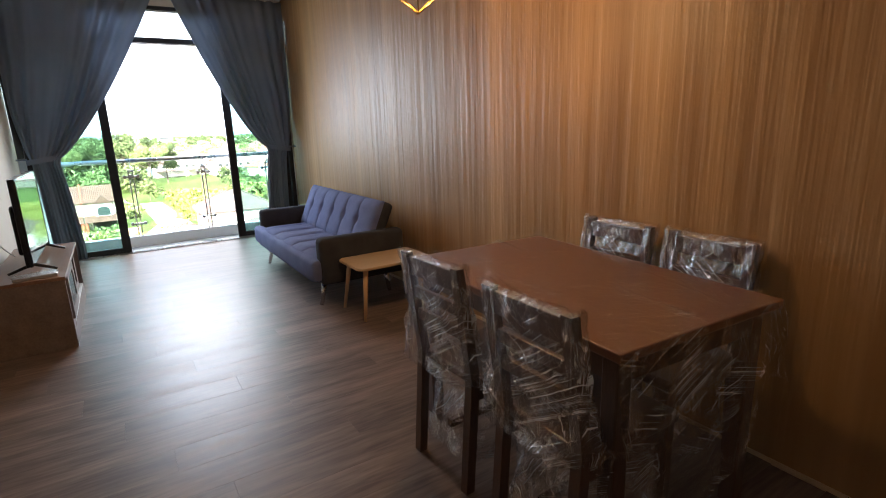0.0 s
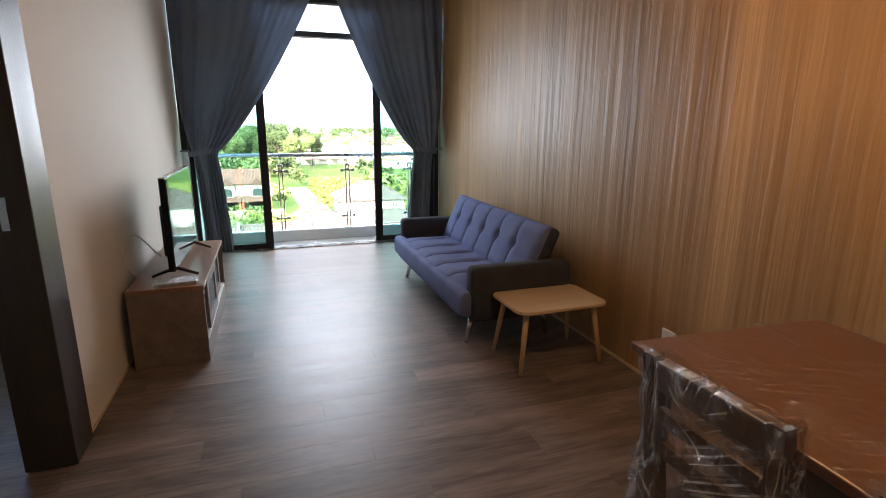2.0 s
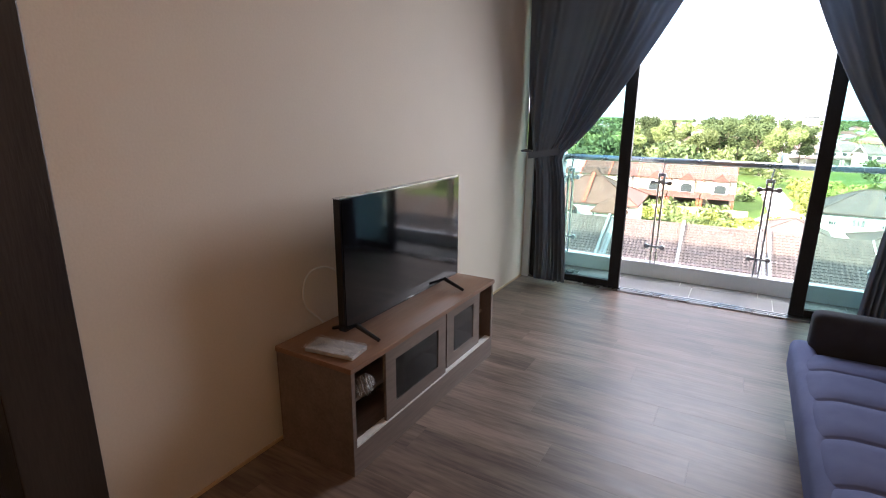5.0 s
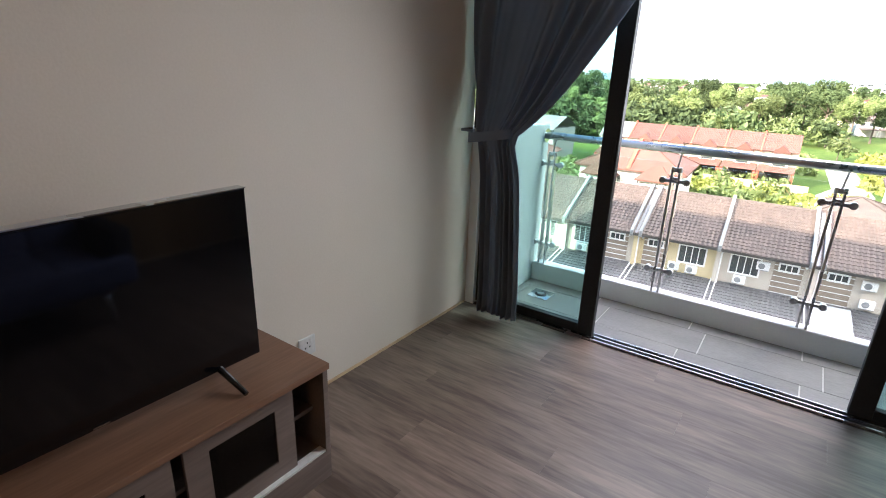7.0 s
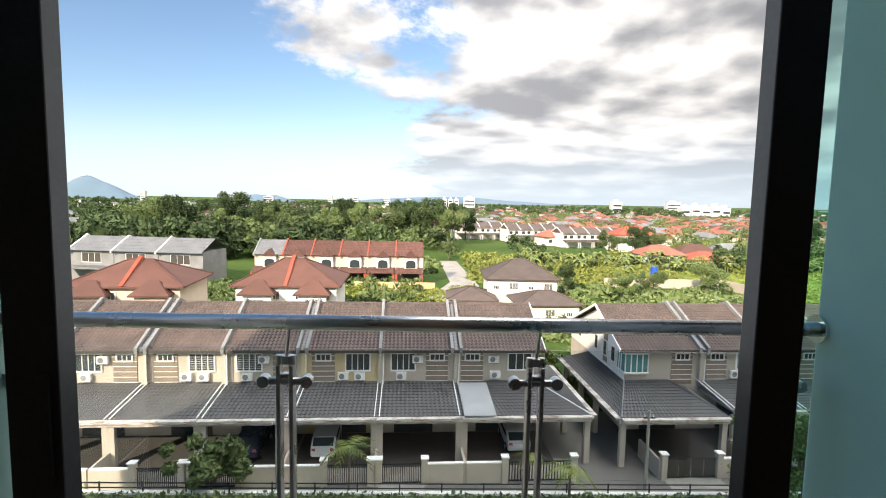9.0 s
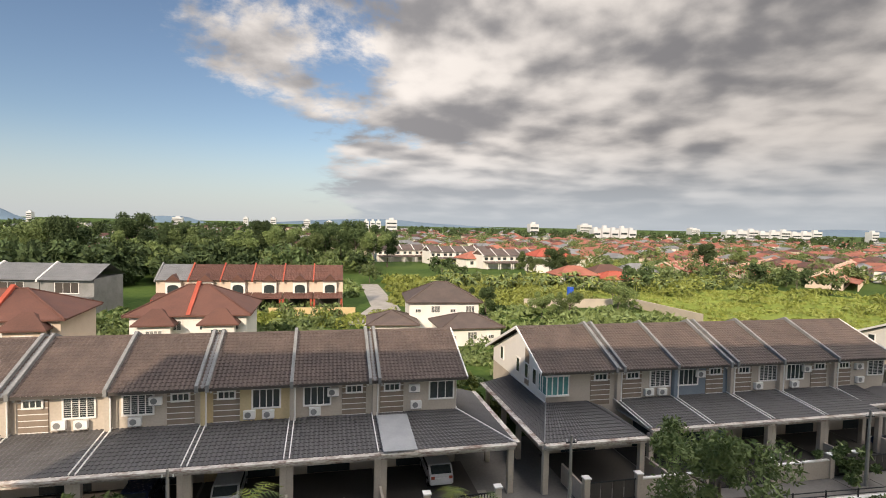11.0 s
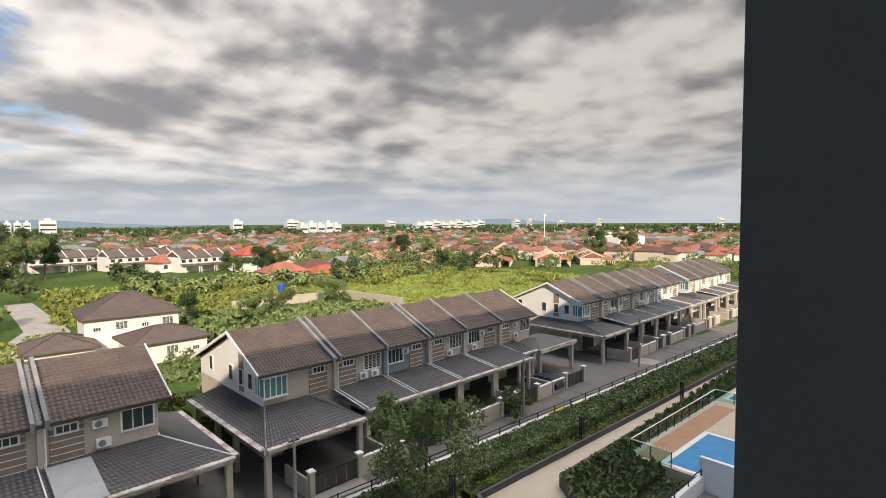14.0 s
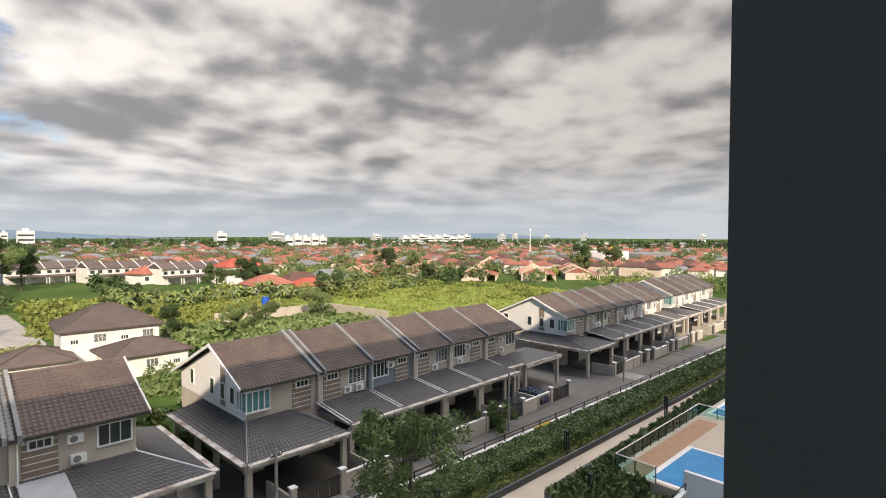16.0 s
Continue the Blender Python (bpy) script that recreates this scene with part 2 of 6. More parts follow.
def wood_wall_material():
    """Laminated wall in vertical boards of several browns, with streaky grain and a satin sheen."""
    m = material("wood_laminate", (0.290, 0.166, 0.074), (0.370, 0.228, 0.108), rough=0.45, spec=0.28, scale=2.0, fine=9, bump=0.7, stretch=(1, 2.2, 0.09), bumpdist=0.010, rvar=0.10)
    nt = m.node_tree
    n, l = nt.nodes.new, nt.links.new
    b = nt.nodes["Principled BSDF"]
    old = b.inputs["Base Color"].links[0].from_socket
    co, sep = n("ShaderNodeTexCoord"), n("ShaderNodeSeparateXYZ")
    l(co.outputs["Object"], sep.inputs[0])
    wob = n("ShaderNodeTexNoise"); wob.noise_dimensions = "1D"; wob.inputs["Scale"].default_value = 4.5
    wob.inputs["Detail"].default_value = 3
    l(sep.outputs["Y"], wob.inputs["W"])
    rp = n("ShaderNodeValToRGB")
    rp.color_ramp.elements[0].position, rp.color_ramp.elements[1].position = 0.3, 0.72
    rp.color_ramp.elements[0].color, rp.color_ramp.elements[1].color = (0.78, 0.74, 0.69, 1), (1.18, 1.17, 1.14, 1)
    l(wob.outputs[0], rp.inputs[0])
    mul = n("ShaderNodeMix"); mul.data_type, mul.blend_type = "RGBA", "MULTIPLY"; mul.inputs[0].default_value = 1
    l(old, mul.inputs[6]); l(rp.outputs[0], mul.inputs[7]); l(mul.outputs[2], b.inputs["Base Color"])
    # embossed pores: short upright dashes that catch the light
    mp, ns, bp = n("ShaderNodeMapping"), n("ShaderNodeTexNoise"), n("ShaderNodeBump")
    mp.inputs["Scale"].default_value = (1, 17, 0.9)
    ns.inputs["Scale"].default_value, ns.inputs["Detail"].default_value = 1.0, 3
    bp.inputs["Strength"].default_value, bp.inputs["Distance"].default_value = 0.8, 0.007
    prior = b.inputs["Normal"].links[0].from_socket
    l(co.outputs["Object"], mp.inputs[0]); l(mp.outputs[0], ns.inputs["Vector"]); l(ns.outputs[0], bp.inputs["Height"]); l(prior, bp.inputs["Normal"]); l(bp.outputs[0], b.inputs["Normal"])
    return m


M_plaster = material("cream_plaster", (0.70, 0.64, 0.56), (0.76, 0.70, 0.62), rough=0.7, scale=1.5, fine=120, bump=0.05, spec=0.3)
M_ceiling = material("white_ceiling_paint", (0.78, 0.76, 0.72), (0.82, 0.80, 0.77), rough=0.8, scale=2, fine=150, bump=0.03)
M_wall_wood = wood_wall_material()
M_plank = material("vinyl_plank", (0.098, 0.069, 0.055), (0.228, 0.170, 0.138), rough=0.42, spec=0.36, scale=2.6, fine=15, bump=0.08, stretch=(0.5, 4.2, 1), vary=0.16, rvar=0.09, bumpdist=0.003, spread=(0.38, 0.64))
M_gap = material("dark_joint", (0.02, 0.017, 0.015), rough=0.8)
M_black = material("black_aluminium", (0.018, 0.020, 0.022), (0.03, 0.032, 0.035), spec=0.25, rough=0.6, scale=9, fine=90, bump=0.03)
M_glass = pane_material("green_tinted_glass", (0.678, 0.86, 0.839))
M_clear = pane_material("clear_glass", (0.942, 0.97, 0.963))
M_white = material("white_exterior_paint", (0.74, 0.77, 0.78), (0.80, 0.82, 0.82), rough=0.7, scale=1.6, fine=70, bump=0.08)
M_fin = material("charcoal_exterior_paint", (0.056, 0.058, 0.062), (0.068, 0.070, 0.074), rough=0.65, scale=1.2, fine=80, bump=0.04)
M_tile = material("grey_floor_tile", (0.17, 0.16, 0.155), (0.25, 0.235, 0.225), rough=0.5, scale=3, fine=50, bump=0.05, stretch=(0.7, 2, 1), vary=0.05)
M_grout = material("pale_grout", (0.60, 0.58, 0.55), rough=0.9)
M_steel = material("brushed_steel", (0.55, 0.56, 0.57), (0.62, 0.63, 0.64), rough=0.28, metal=1.0, scale=4, fine=150, bump=0.02)
M_chrome = material("chrome", (0.8, 0.8, 0.82), rough=0.1, metal=1.0, bump=0)
M_curtain = material("slate_curtain_cloth", (0.150, 0.180, 0.225), (0.195, 0.225, 0.270), rough=0.85, scale=3, fine=240, bump=0.2, spec=0.2, bumpdist=0.002)
_nt = M_curtain.node_tree
_tl, _mx = _nt.nodes.new("ShaderNodeBsdfTranslucent"), _nt.nodes.new("ShaderNodeMixShader")
_tl.inputs[0].default_value, _mx.inputs[0].default_value = (0.40, 0.48, 0.60, 1), 0.18
_out = _nt.nodes["Material Output"]
_nt.links.new(_nt.nodes["Principled BSDF"].outputs[0], _mx.inputs[1])
_nt.links.new(_tl.outputs[0], _mx.inputs[2])
_nt.links.new(_mx.outputs[0], _out.inputs[0])
M_sofa = material("blue_grey_sofa_cloth", (0.105, 0.125, 0.235), (0.15, 0.17, 0.30), rough=0.92, scale=9, fine=420, bump=0.35, spec=0.15, bumpdist=0.002)
M_sofa_dark = material("charcoal_sofa_cloth", (0.036, 0.038, 0.046), (0.058, 0.06, 0.07), rough=0.92, scale=9, fine=420, bump=0.35, spec=0.15, bumpdist=0.002)
M_console = material("grey_brown_oak_board", (0.135, 0.102, 0.085), (0.215, 0.170, 0.146), rough=0.42, scale=2.4, fine=24, bump=0.12, stretch=(4, 0.35, 4), bumpdist=0.003)
M_console_top = material("reddish_oak_board", (0.17, 0.088, 0.052), (0.26, 0.145, 0.09), rough=0.36, scale=2.4, fine=24, bump=0.10, stretch=(5, 0.35, 5), bumpdist=0.003)
M_tv = material("gloss_black_plastic", (0.008, 0.008, 0.009), rough=0.12, rvar=0.03, bump=0)
M_screen = material("dark_screen", (0.004, 0.004, 0.005), rough=0.06, rvar=0.01, bump=0, spec=0.6)
M_pale = material("pale_oak_veneer", (0.52, 0.37, 0.22), (0.62, 0.46, 0.29), rough=0.42, scale=2.2, fine=28, bump=0.06, stretch=(0.5, 5, 5), bumpdist=0.003)
M_leg_wood = material("beech_leg", (0.50, 0.31, 0.16), (0.60, 0.40, 0.22), rough=0.45, scale=4, fine=40, bump=0.06, stretch=(5, 5, 0.5))
M_dark_wood = material("dark_stained_wood", (0.056, 0.032, 0.022), (0.092, 0.050, 0.034), rough=0.38, scale=3, fine=32, bump=0.08, stretch=(4, 4, 0.6))
M_table_top = material("reddish_brown_tabletop", (0.152, 0.064, 0.033), (0.168, 0.072, 0.038), rough=0.30, rvar=0.03, scale=2.2, fine=24, bump=0.01, stretch=(5, 0.5, 5))
M_film = film_material()
M_socket = material("white_socket_plastic", (0.78, 0.78, 0.76), rough=0.35, bump=0)
M_gold = material("gold_wire", (0.62, 0.40, 0.12), rough=0.25, metal=1.0, bump=0)
M_bulb = glow_material("warm_bulb", (1.0, 0.62, 0.28), 12)
M_door_frame = material("dark_walnut_frame", (0.030, 0.024, 0.020), (0.050, 0.040, 0.033), rough=0.4, scale=3, fine=30, stretch=(4, 4, 0.5))
M_mattress = material("white_mattress_cloth", (0.70, 0.70, 0.70), (0.78, 0.78, 0.78), rough=0.9, scale=4, fine=200, bump=0.2)
M_bed = material("grey_bed_cloth", (0.07, 0.075, 0.085), (0.10, 0.105, 0.115), rough=0.9, fine=200)

# outdoors
M_ground = material("field_soil_and_grass", (0.032, 0.070, 0.014), (0.085, 0.125, 0.03), rough=0.95, scale=0.05, fine=0.9, bump=0.3, space="Object", bumpdist=0.3, spec=0.1)
M_field = material("bright_grass", (0.13, 0.18, 0.034), (0.23, 0.28, 0.06), rough=0.95, scale=0.25, fine=3.0, bump=0.5, bumpdist=0.2, spec=0.1)
M_asphalt = material("worn_asphalt", (0.115, 0.108, 0.100), (0.165, 0.155, 0.145), rough=0.9, scale=0.35, fine=6, bump=0.2, bumpdist=0.02)
M_path = material("beige_paving", (0.46, 0.38, 0.30), (0.54, 0.46, 0.37), rough=0.85, scale=0.4, fine=9, bump=0.15, bumpdist=0.01)
M_concrete = material("stained_concrete", (0.24, 0.225, 0.20), (0.36, 0.34, 0.31), rough=0.9, scale=0.5, fine=5, bump=0.15, bumpdist=0.02)
M_rooftile = material("brown_roof_tile", (0.062, 0.045, 0.039), (0.118, 0.086, 0.072), rough=0.7, scale=0.7, fine=14, bump=0.25, vary=0.12, bumpdist=0.02)
M_porch = material("dark_grey_porch_tile", (0.074, 0.071, 0.071), (0.118, 0.113, 0.113), rough=0.65, scale=0.7, fine=12, bump=0.2, bumpdist=0.02)
M_house = material("beige_house_paint", (0.42, 0.37, 0.31), (0.52, 0.46, 0.39), rough=0.85, scale=0.5, fine=8, bump=0.08)
M_house_blue = material("blue_grey_house_paint", (0.16, 0.20, 0.24), (0.20, 0.24, 0.28), rough=0.85, scale=0.5, fine=8)
M_house_white = material("white_house_paint", (0.72, 0.70, 0.66), (0.80, 0.78, 0.74), rough=0.85, scale=0.5, fine=8)
M_house_pink = material("peach_house_paint", (0.56, 0.46, 0.37), (0.64, 0.54, 0.45), rough=0.85, scale=0.5, fine=8)
M_house_yellow = material("yellow_beige_house_paint", (0.50, 0.40, 0.23), (0.60, 0.49, 0.30), rough=0.85, scale=0.5, fine=8, bump=0.08)
M_stained = material("weathered_white_concrete", (0.24, 0.17, 0.14), (0.60, 0.565, 0.52), rough=0.9, scale=1.8, fine=9, bump=0.15, stretch=(0.5, 0.5, 2.5), spread=(0.38, 0.56), bumpdist=0.02)
M_cladding = material("brown_cladding", (0.20, 0.155, 0.12), (0.27, 0.215, 0.165), rough=0.8, scale=1, fine=20)
M_grey_par = material("grey_parapet", (0.17, 0.175, 0.175), (0.27, 0.275, 0.275), rough=0.8, scale=0.6, fine=6)
M_trim = material("white_trim", (0.74, 0.73, 0.70), (0.80, 0.79, 0.77), rough=0.6, scale=1, fine=10)
M_red_tile = material("red_brown_roof_tile", (0.085, 0.037, 0.027), (0.135, 0.060, 0.043), rough=0.75, scale=0.5, fine=9, bump=0.25, vary=0.2, bumpdist=0.03)
M_red_ridge = material("red_painted_ridge", (0.34, 0.060, 0.032), (0.42, 0.09, 0.05), rough=0.7, scale=1, fine=9)
M_orange_tile = material("orange_roof_tile", (0.27, 0.080, 0.050), (0.40, 0.150, 0.098), rough=0.75, scale=0.4, fine=7, bump=0.25, vary=0.25, bumpdist=0.03)
M_grey_tile = material("grey_roof_sheet", (0.13, 0.135, 0.14), (0.20, 0.205, 0.21), rough=0.55, scale=0.5, fine=6)
M_teal = material("teal_curtained_glass", (0.06, 0.19, 0.19), (0.10, 0.26, 0.25), rough=0.2, scale=3, fine=20, bump=0)
M_grey_sheet = material("pale_grey_sheet", (0.30, 0.31, 0.32), (0.38, 0.39, 0.40), rough=0.5, scale=1, fine=9, bump=0.05)
M_win = material("dark_window_glass", (0.03, 0.04, 0.042), (0.05, 0.062, 0.065), rough=0.12, rvar=0.04, bump=0)
M_grille = material("white_grille", (0.68, 0.68, 0.66), rough=0.6)
M_leaf = material("deep_green_leaves", (0.075, 0.115, 0.038), (0.175, 0.225, 0.080), rough=0.6, scale=0.8, fine=7, bump=0, vary=0.3, spec=0.3)
M_leaf2 = material("fresh_green_leaves", (0.135, 0.165, 0.036), (0.245, 0.275, 0.066), rough=0.6, scale=0.8, fine=7, bump=0, vary=0.3, spec=0.3)
M_leaf_far = material("dark_woodland_leaves_and_hedge_shade", (0.040, 0.068, 0.028), (0.090, 0.130, 0.052), rough=0.8, scale=0.3, fine=2, bump=0, vary=0.35, spec=0.2)
M_leaf3 = material("pale_variegated_leaves", (0.13, 0.13, 0.07), (0.27, 0.25, 0.17), rough=0.7, scale=2, fine=9, bump=0, vary=0.2)
M_bark = material("grey_bark", (0.10, 0.082, 0.065), (0.17, 0.14, 0.11), rough=0.9, scale=3, fine=20, bump=0.4)
M_water = material("pool_water", (0.012, 0.20, 0.46), (0.02, 0.27, 0.56), rough=0.08, scale=1.0, fine=6, bump=0.15, bumpdist=0.02, rvar=0.03)
M_far_white = material("pale_tower_paint", (0.54, 0.55, 0.56), (0.64, 0.65, 0.66), rough=0.8, scale=0.05, fine=0.5, bump=0)
# blue of the distant air is mixed into the hill colour
M_hill = material("hill_with_painted_haze", (0.10, 0.16, 0.22), (0.13, 0.19, 0.25), rough=1, scale=0.002, fine=0.02, bump=0)
# near-black with shade put into the colour; gate panels use it too
M_dark = material("painted_shade_and_dark_parts", (0.05, 0.045, 0.04), (0.07, 0.062, 0.055), rough=0.9)
M_blue = material("blue_plastic", (0.02, 0.10, 0.55), rough=0.5)
M_car_w = material("white_car_paint", (0.70, 0.71, 0.72), rough=0.25, bump=0)
M_car_d = material("dark_blue_car_paint", (0.03, 0.045, 0.10), rough=0.25, bump=0)
M_rubber = material("black_rubber", (0.015, 0.015, 0.015), rough=0.8)
M_yellow = material("yellow_paint", (0.62, 0.42, 0.04), rough=0.7)


# ---------------------------------------------------------------- building helpers
def mesh_of(bm, name, mat, smooth=False):
    me = bpy.data.meshes.new(name)
    bm.normal_update()
    bm.to_mesh(me)
    bm.free()
    for q in (mat if isinstance(mat, (list, tuple)) else [mat]):
        me.materials.append(q)
    if smooth:
        for p in me.polygons:
            p.use_smooth = True
    return me


def part(name, bm, mat, parent, label="", smooth=False, at=None):
    ob = new(name, mesh_of(bm, name, mat, smooth))
    ob.parent = parent
    if at is not None:
        ob.matrix_basis = at
    if label:
        ob["label"] = label
    return ob


def thing(name, m, label, category, group="", kind=""):
    return_ob = new(name)
    return_ob.empty_display_size = 0.1
    return_ob.matrix_basis = m
    return tagged(return_ob, label, category, group, kind)


def solid(name, bm, mat, label, category, kind="", smooth=False):
    return tagged(new(name, mesh_of(bm, name, mat, smooth)), label, category, "", kind)


def box(x0, x1, y0, y1, z0, z1, bm=None, bevel=0.0, seg=2, mi=0):
    """A block, added to bm or to a new bmesh."""
    tmp = bmesh.new()
    vs = [tmp.verts.new((x, y, z)) for x in (x0, x1) for y in (y0, y1) for z in (z0, z1)]
    for q in ((0, 1, 3, 2), (4, 6, 7, 5), (0, 4, 5, 1), (2, 3, 7, 6), (0, 2, 6, 4), (1, 5, 7, 3)):
        tmp.faces.new([vs[k] for k in q])
    if bevel:
        bmesh.ops.bevel(tmp, geom=tmp.edges[:], offset=bevel, segments=seg, affect="EDGES", profile=0.5)
    return merge(bm, tmp, mi)


def merge(bm, tmp, mi=0):
    for fc in tmp.faces:
        fc.material_index = mi
    if bm is None:
        return tmp
    idx = {}
    for v in tmp.verts:
        idx[v] = bm.verts.new(v.co)
    for fc in tmp.faces:
        nf = bm.faces.new([idx[v] for v in fc.verts])
        nf.material_index = mi
        nf.smooth = fc.smooth
    tmp.free()
    return bm


def tube(p0, p1, r0, r1=None, bm=None, seg=12, caps=True):
    """A round bar from p0 to p1."""
    tmp = bmesh.new()
    p0, p1 = Vector(p0), Vector(p1)
    d = p1 - p0
    bmesh.ops.create_cone(tmp, cap_ends=caps, segments=seg, radius1=r0, radius2=r0 if r1 is None else r1, depth=d.length)
    tmp.transform(Matrix.Translation((p0 + p1) / 2) @ d.to_track_quat("Z", "Y").to_matrix().to_4x4())
    return merge(bm, tmp)


def prism(profile, x0, x1, bm=None, axis="x"):
    """Extrudes a closed (y, z) outline along x, or an (x, z) outline along y, or an (x, y) outline along z."""
    tmp = bmesh.new()

    def pt(a, q):
        return {"x": (a, q[0], q[1]), "y": (q[0], a, q[1]), "z": (q[0], q[1], a)}[axis]
    a = [tmp.verts.new(pt(x0, q)) for q in profile]
    b = [tmp.verts.new(pt(x1, q)) for q in profile]
    n = len(profile)
    tmp.faces.new(a)
    tmp.faces.new(b[::-1])
    for k in range(n):
        tmp.faces.new([a[k], b[k], b[(k + 1) % n], a[(k + 1) % n]])
    bmesh.ops.recalc_face_normals(tmp, faces=tmp.faces[:])
    return merge(bm, tmp)


def grid(nu, nv, fn, bm=None, close_u=False):
    """A sheet of nu by nv quads whose corners fn(u, v) gives."""
    bm = bm or bmesh.new()
    vs = [[bm.verts.new(fn(i / nu, j / nv)) for j in range(nv + 1)] for i in range(nu + (0 if close_u else 1))]
    for i in range(nu):
        for j in range(nv):
            a, b = vs[i], vs[(i + 1) % len(vs)]
            fc = bm.faces.new([a[j], b[j], b[j + 1], a[j + 1]])
            fc.smooth = True
    return bm


# ---------------------------------------------------------------- the flat
WR, YB, ZC = 2.745, -8.6, 2.78  # wood wall, back wall, ceiling
DOOR0, DOOR1 = -4.44, -3.58     # bedroom doorway in the left wall

solid("wall_right", box(WR, WR + 0.2, YB - 0.2, 0.0, -0.3, ZC + 0.2), M_wall_wood, "wood-grain laminated feature wall with a satin sheen", "wall", "structure")
lw = box(-0.15, 0.0, DOOR1, 0.0, -0.3, ZC + 0.2)
box(-0.15, 0.0, YB - 0.2, DOOR0, -0.3, ZC + 0.2, bm=lw)
box(-0.15, 0.0, DOOR0, DOOR1, 2.1, ZC + 0.2, bm=lw)
solid("wall_left", lw, M_plaster, "cream painted plaster wall", "wall", "structure")
solid("wall_back", box(0.0, WR, YB - 0.2, YB, -0.3, ZC + 0.2), M_plaster, "cream painted plaster wall", "wall", "structure")
solid("ceiling", box(-0.15, WR + 0.2, YB - 0.2, 0.16, ZC, ZC + 0.2), M_ceiling, "plain white painted ceiling", "ceiling", "structure")
floor = solid("floor", box(0.0, WR, YB, 0.0, -0.3, -0.012), M_gap, "grey-brown vinyl plank floor with a satin sheen", "floor", "structure")
solid("lintel", box(0.0, WR, 0.0, 0.16, 2.62, ZC), M_plaster, "cream painted beam over the balcony door", "wall", "structure")

# skirting lines along the two long walls
solid("baseboard", box(0.0, 0.006, DOOR1 + 0.126, -0.02, -0.01, 0.014), M_pale, "thin pale edging strip along the wall foot", "trim", "structure")
solid("baseboard", box(WR - 0.006, WR, YB, -0.02, -0.01, 0.018), M_pale, "thin pale edging strip along the wall foot", "trim", "structure")


def door_frame():
    f = thing("door_1", pose(0, 0, 0), "dark walnut door frame round an open bedroom doorway", "door frame", kind="structure")
    part("jamb", box(-0.165, 0.018, DOOR1 - 0.075, DOOR1 + 0.125, 0, 2.14, bevel=0.004), M_door_frame, f)
    part("jamb", box(-0.165, 0.018, DOOR0 - 0.05, DOOR0 + 0.03, 0, 2.14, bevel=0.004), M_door_frame, f)
    part("head", box(-0.163, 0.016, DOOR0 + 0.03, DOOR1 - 0.075, 2.06, 2.14, bevel=0.004), M_door_frame, f)
    part("latch", box(-0.08, -0.055, DOOR1 - 0.079, DOOR1 - 0.074, 0.98, 1.10), M_steel, f, "small steel strike plate")


door_frame()

# bedroom seen through the doorway
BX = -3.2
br = box(BX - 0.15, BX, -5.6, 0.3, -0.3, ZC)
solid("wall_bedroom_side", br, M_plaster, "cream bedroom wall", "wall", "structure")
bw = box(BX, -0.15, -5.75, -5.6, -0.3, ZC)
solid("wall_bedroom_back", bw, M_plaster, "cream bedroom wall", "wall", "structure")
bf = box(BX, -2.6, -0.15, 0.0, -0.3, ZC)
box(-0.6, -0.15, -0.15, 0.0, -0.3, ZC, bm=bf)
box(-2.6, -0.6, -0.15, 0.0, -0.3, 0.35, bm=bf)
box(-2.6, -0.6, -0.15, 0.0, 2.35, ZC, bm=bf)
solid("wall_bedroom_front", bf, M_plaster, "cream bedroom wall with a wide window opening", "wall", "structure")
solid("ceiling_bedroom", box(BX - 0.15, -0.15, -5.75, 0.3, ZC, ZC + 0.2), M_ceiling, "plain white ceiling", "ceiling", "structure")
solid("floor_bedroom", box(BX, 0.0, -5.6, 0.0, -0.3, -0.008), M_plank, "dark vinyl bedroom floor", "floor", "structure")
w2 = thing("window_2", pose(-1.6, -0.07, 0.35), "black framed bedroom window with clear panes", "window", kind="structure")
for x0, x1, z0, z1 in ((-1, -0.95, 0, 2.0), (0.95, 1, 0, 2.0), (-0.03, 0.03, 0.05, 1.95), (-0.95, 0.95, 0, 0.05), (-0.95, 0.95, 1.95, 2.0)):
    part("window_frame", box(x0, x1, -0.03, 0.03, z0, z1, bevel=0.004), M_black, w2)
for x0, x1 in ((-0.95, -0.03), (0.03, 0.95)):
    o = part("pane", box(x0, x1, -0.004, 0.004, 0.05, 1.95), M_clear, w2)
    o.visible_shadow = False
bed = thing("bed", pose(-1.75, -1.25, 0), "grey upholstered bed base with a bare white mattress", "bed")
part("bed_base", box(-0.95, 0.95, -1.0, 1.0, 0.0, 0.36, bevel=0.03, seg=3), M_bed, bed)
mt = box(-0.92, 0.92, -0.97, 0.97, 0.362, 0.62, bevel=0.07, seg=4)
part("mattress", mt, M_mattress, bed, "white quilted mattress", smooth=True)

# ---------------------------------------------------------------- balcony
ZB = -0.09
RY = 0.868  # railing line
solid("balcony_slab", box(-0.2, 3.2, 0.0, 0.98, -0.4, ZB - 0.005), M_grout, "tiled balcony floor slab", "floor", "structure")
sill = box(0.0, WR, 0.0, 0.11, ZB - 0.02, -0.004)
solid("door_sill", sill, M_black, "black aluminium sliding track sill", "sill", "structure")
for k, yy in enumerate((0.012, 0.05, 0.088)):
    solid("trim_track_%d" % (k + 1), box(0.05, WR - 0.05, yy - 0.004, yy + 0.004, -0.004, 0.012), M_steel, "thin metal sliding door rail", "track", "structure")
solid("kerb", box(0.06, 2.735, 0.842, 0.935, ZB - 0.012, 0.045, bevel=0.008), M_white, "low white painted balcony kerb", "kerb", "structure")
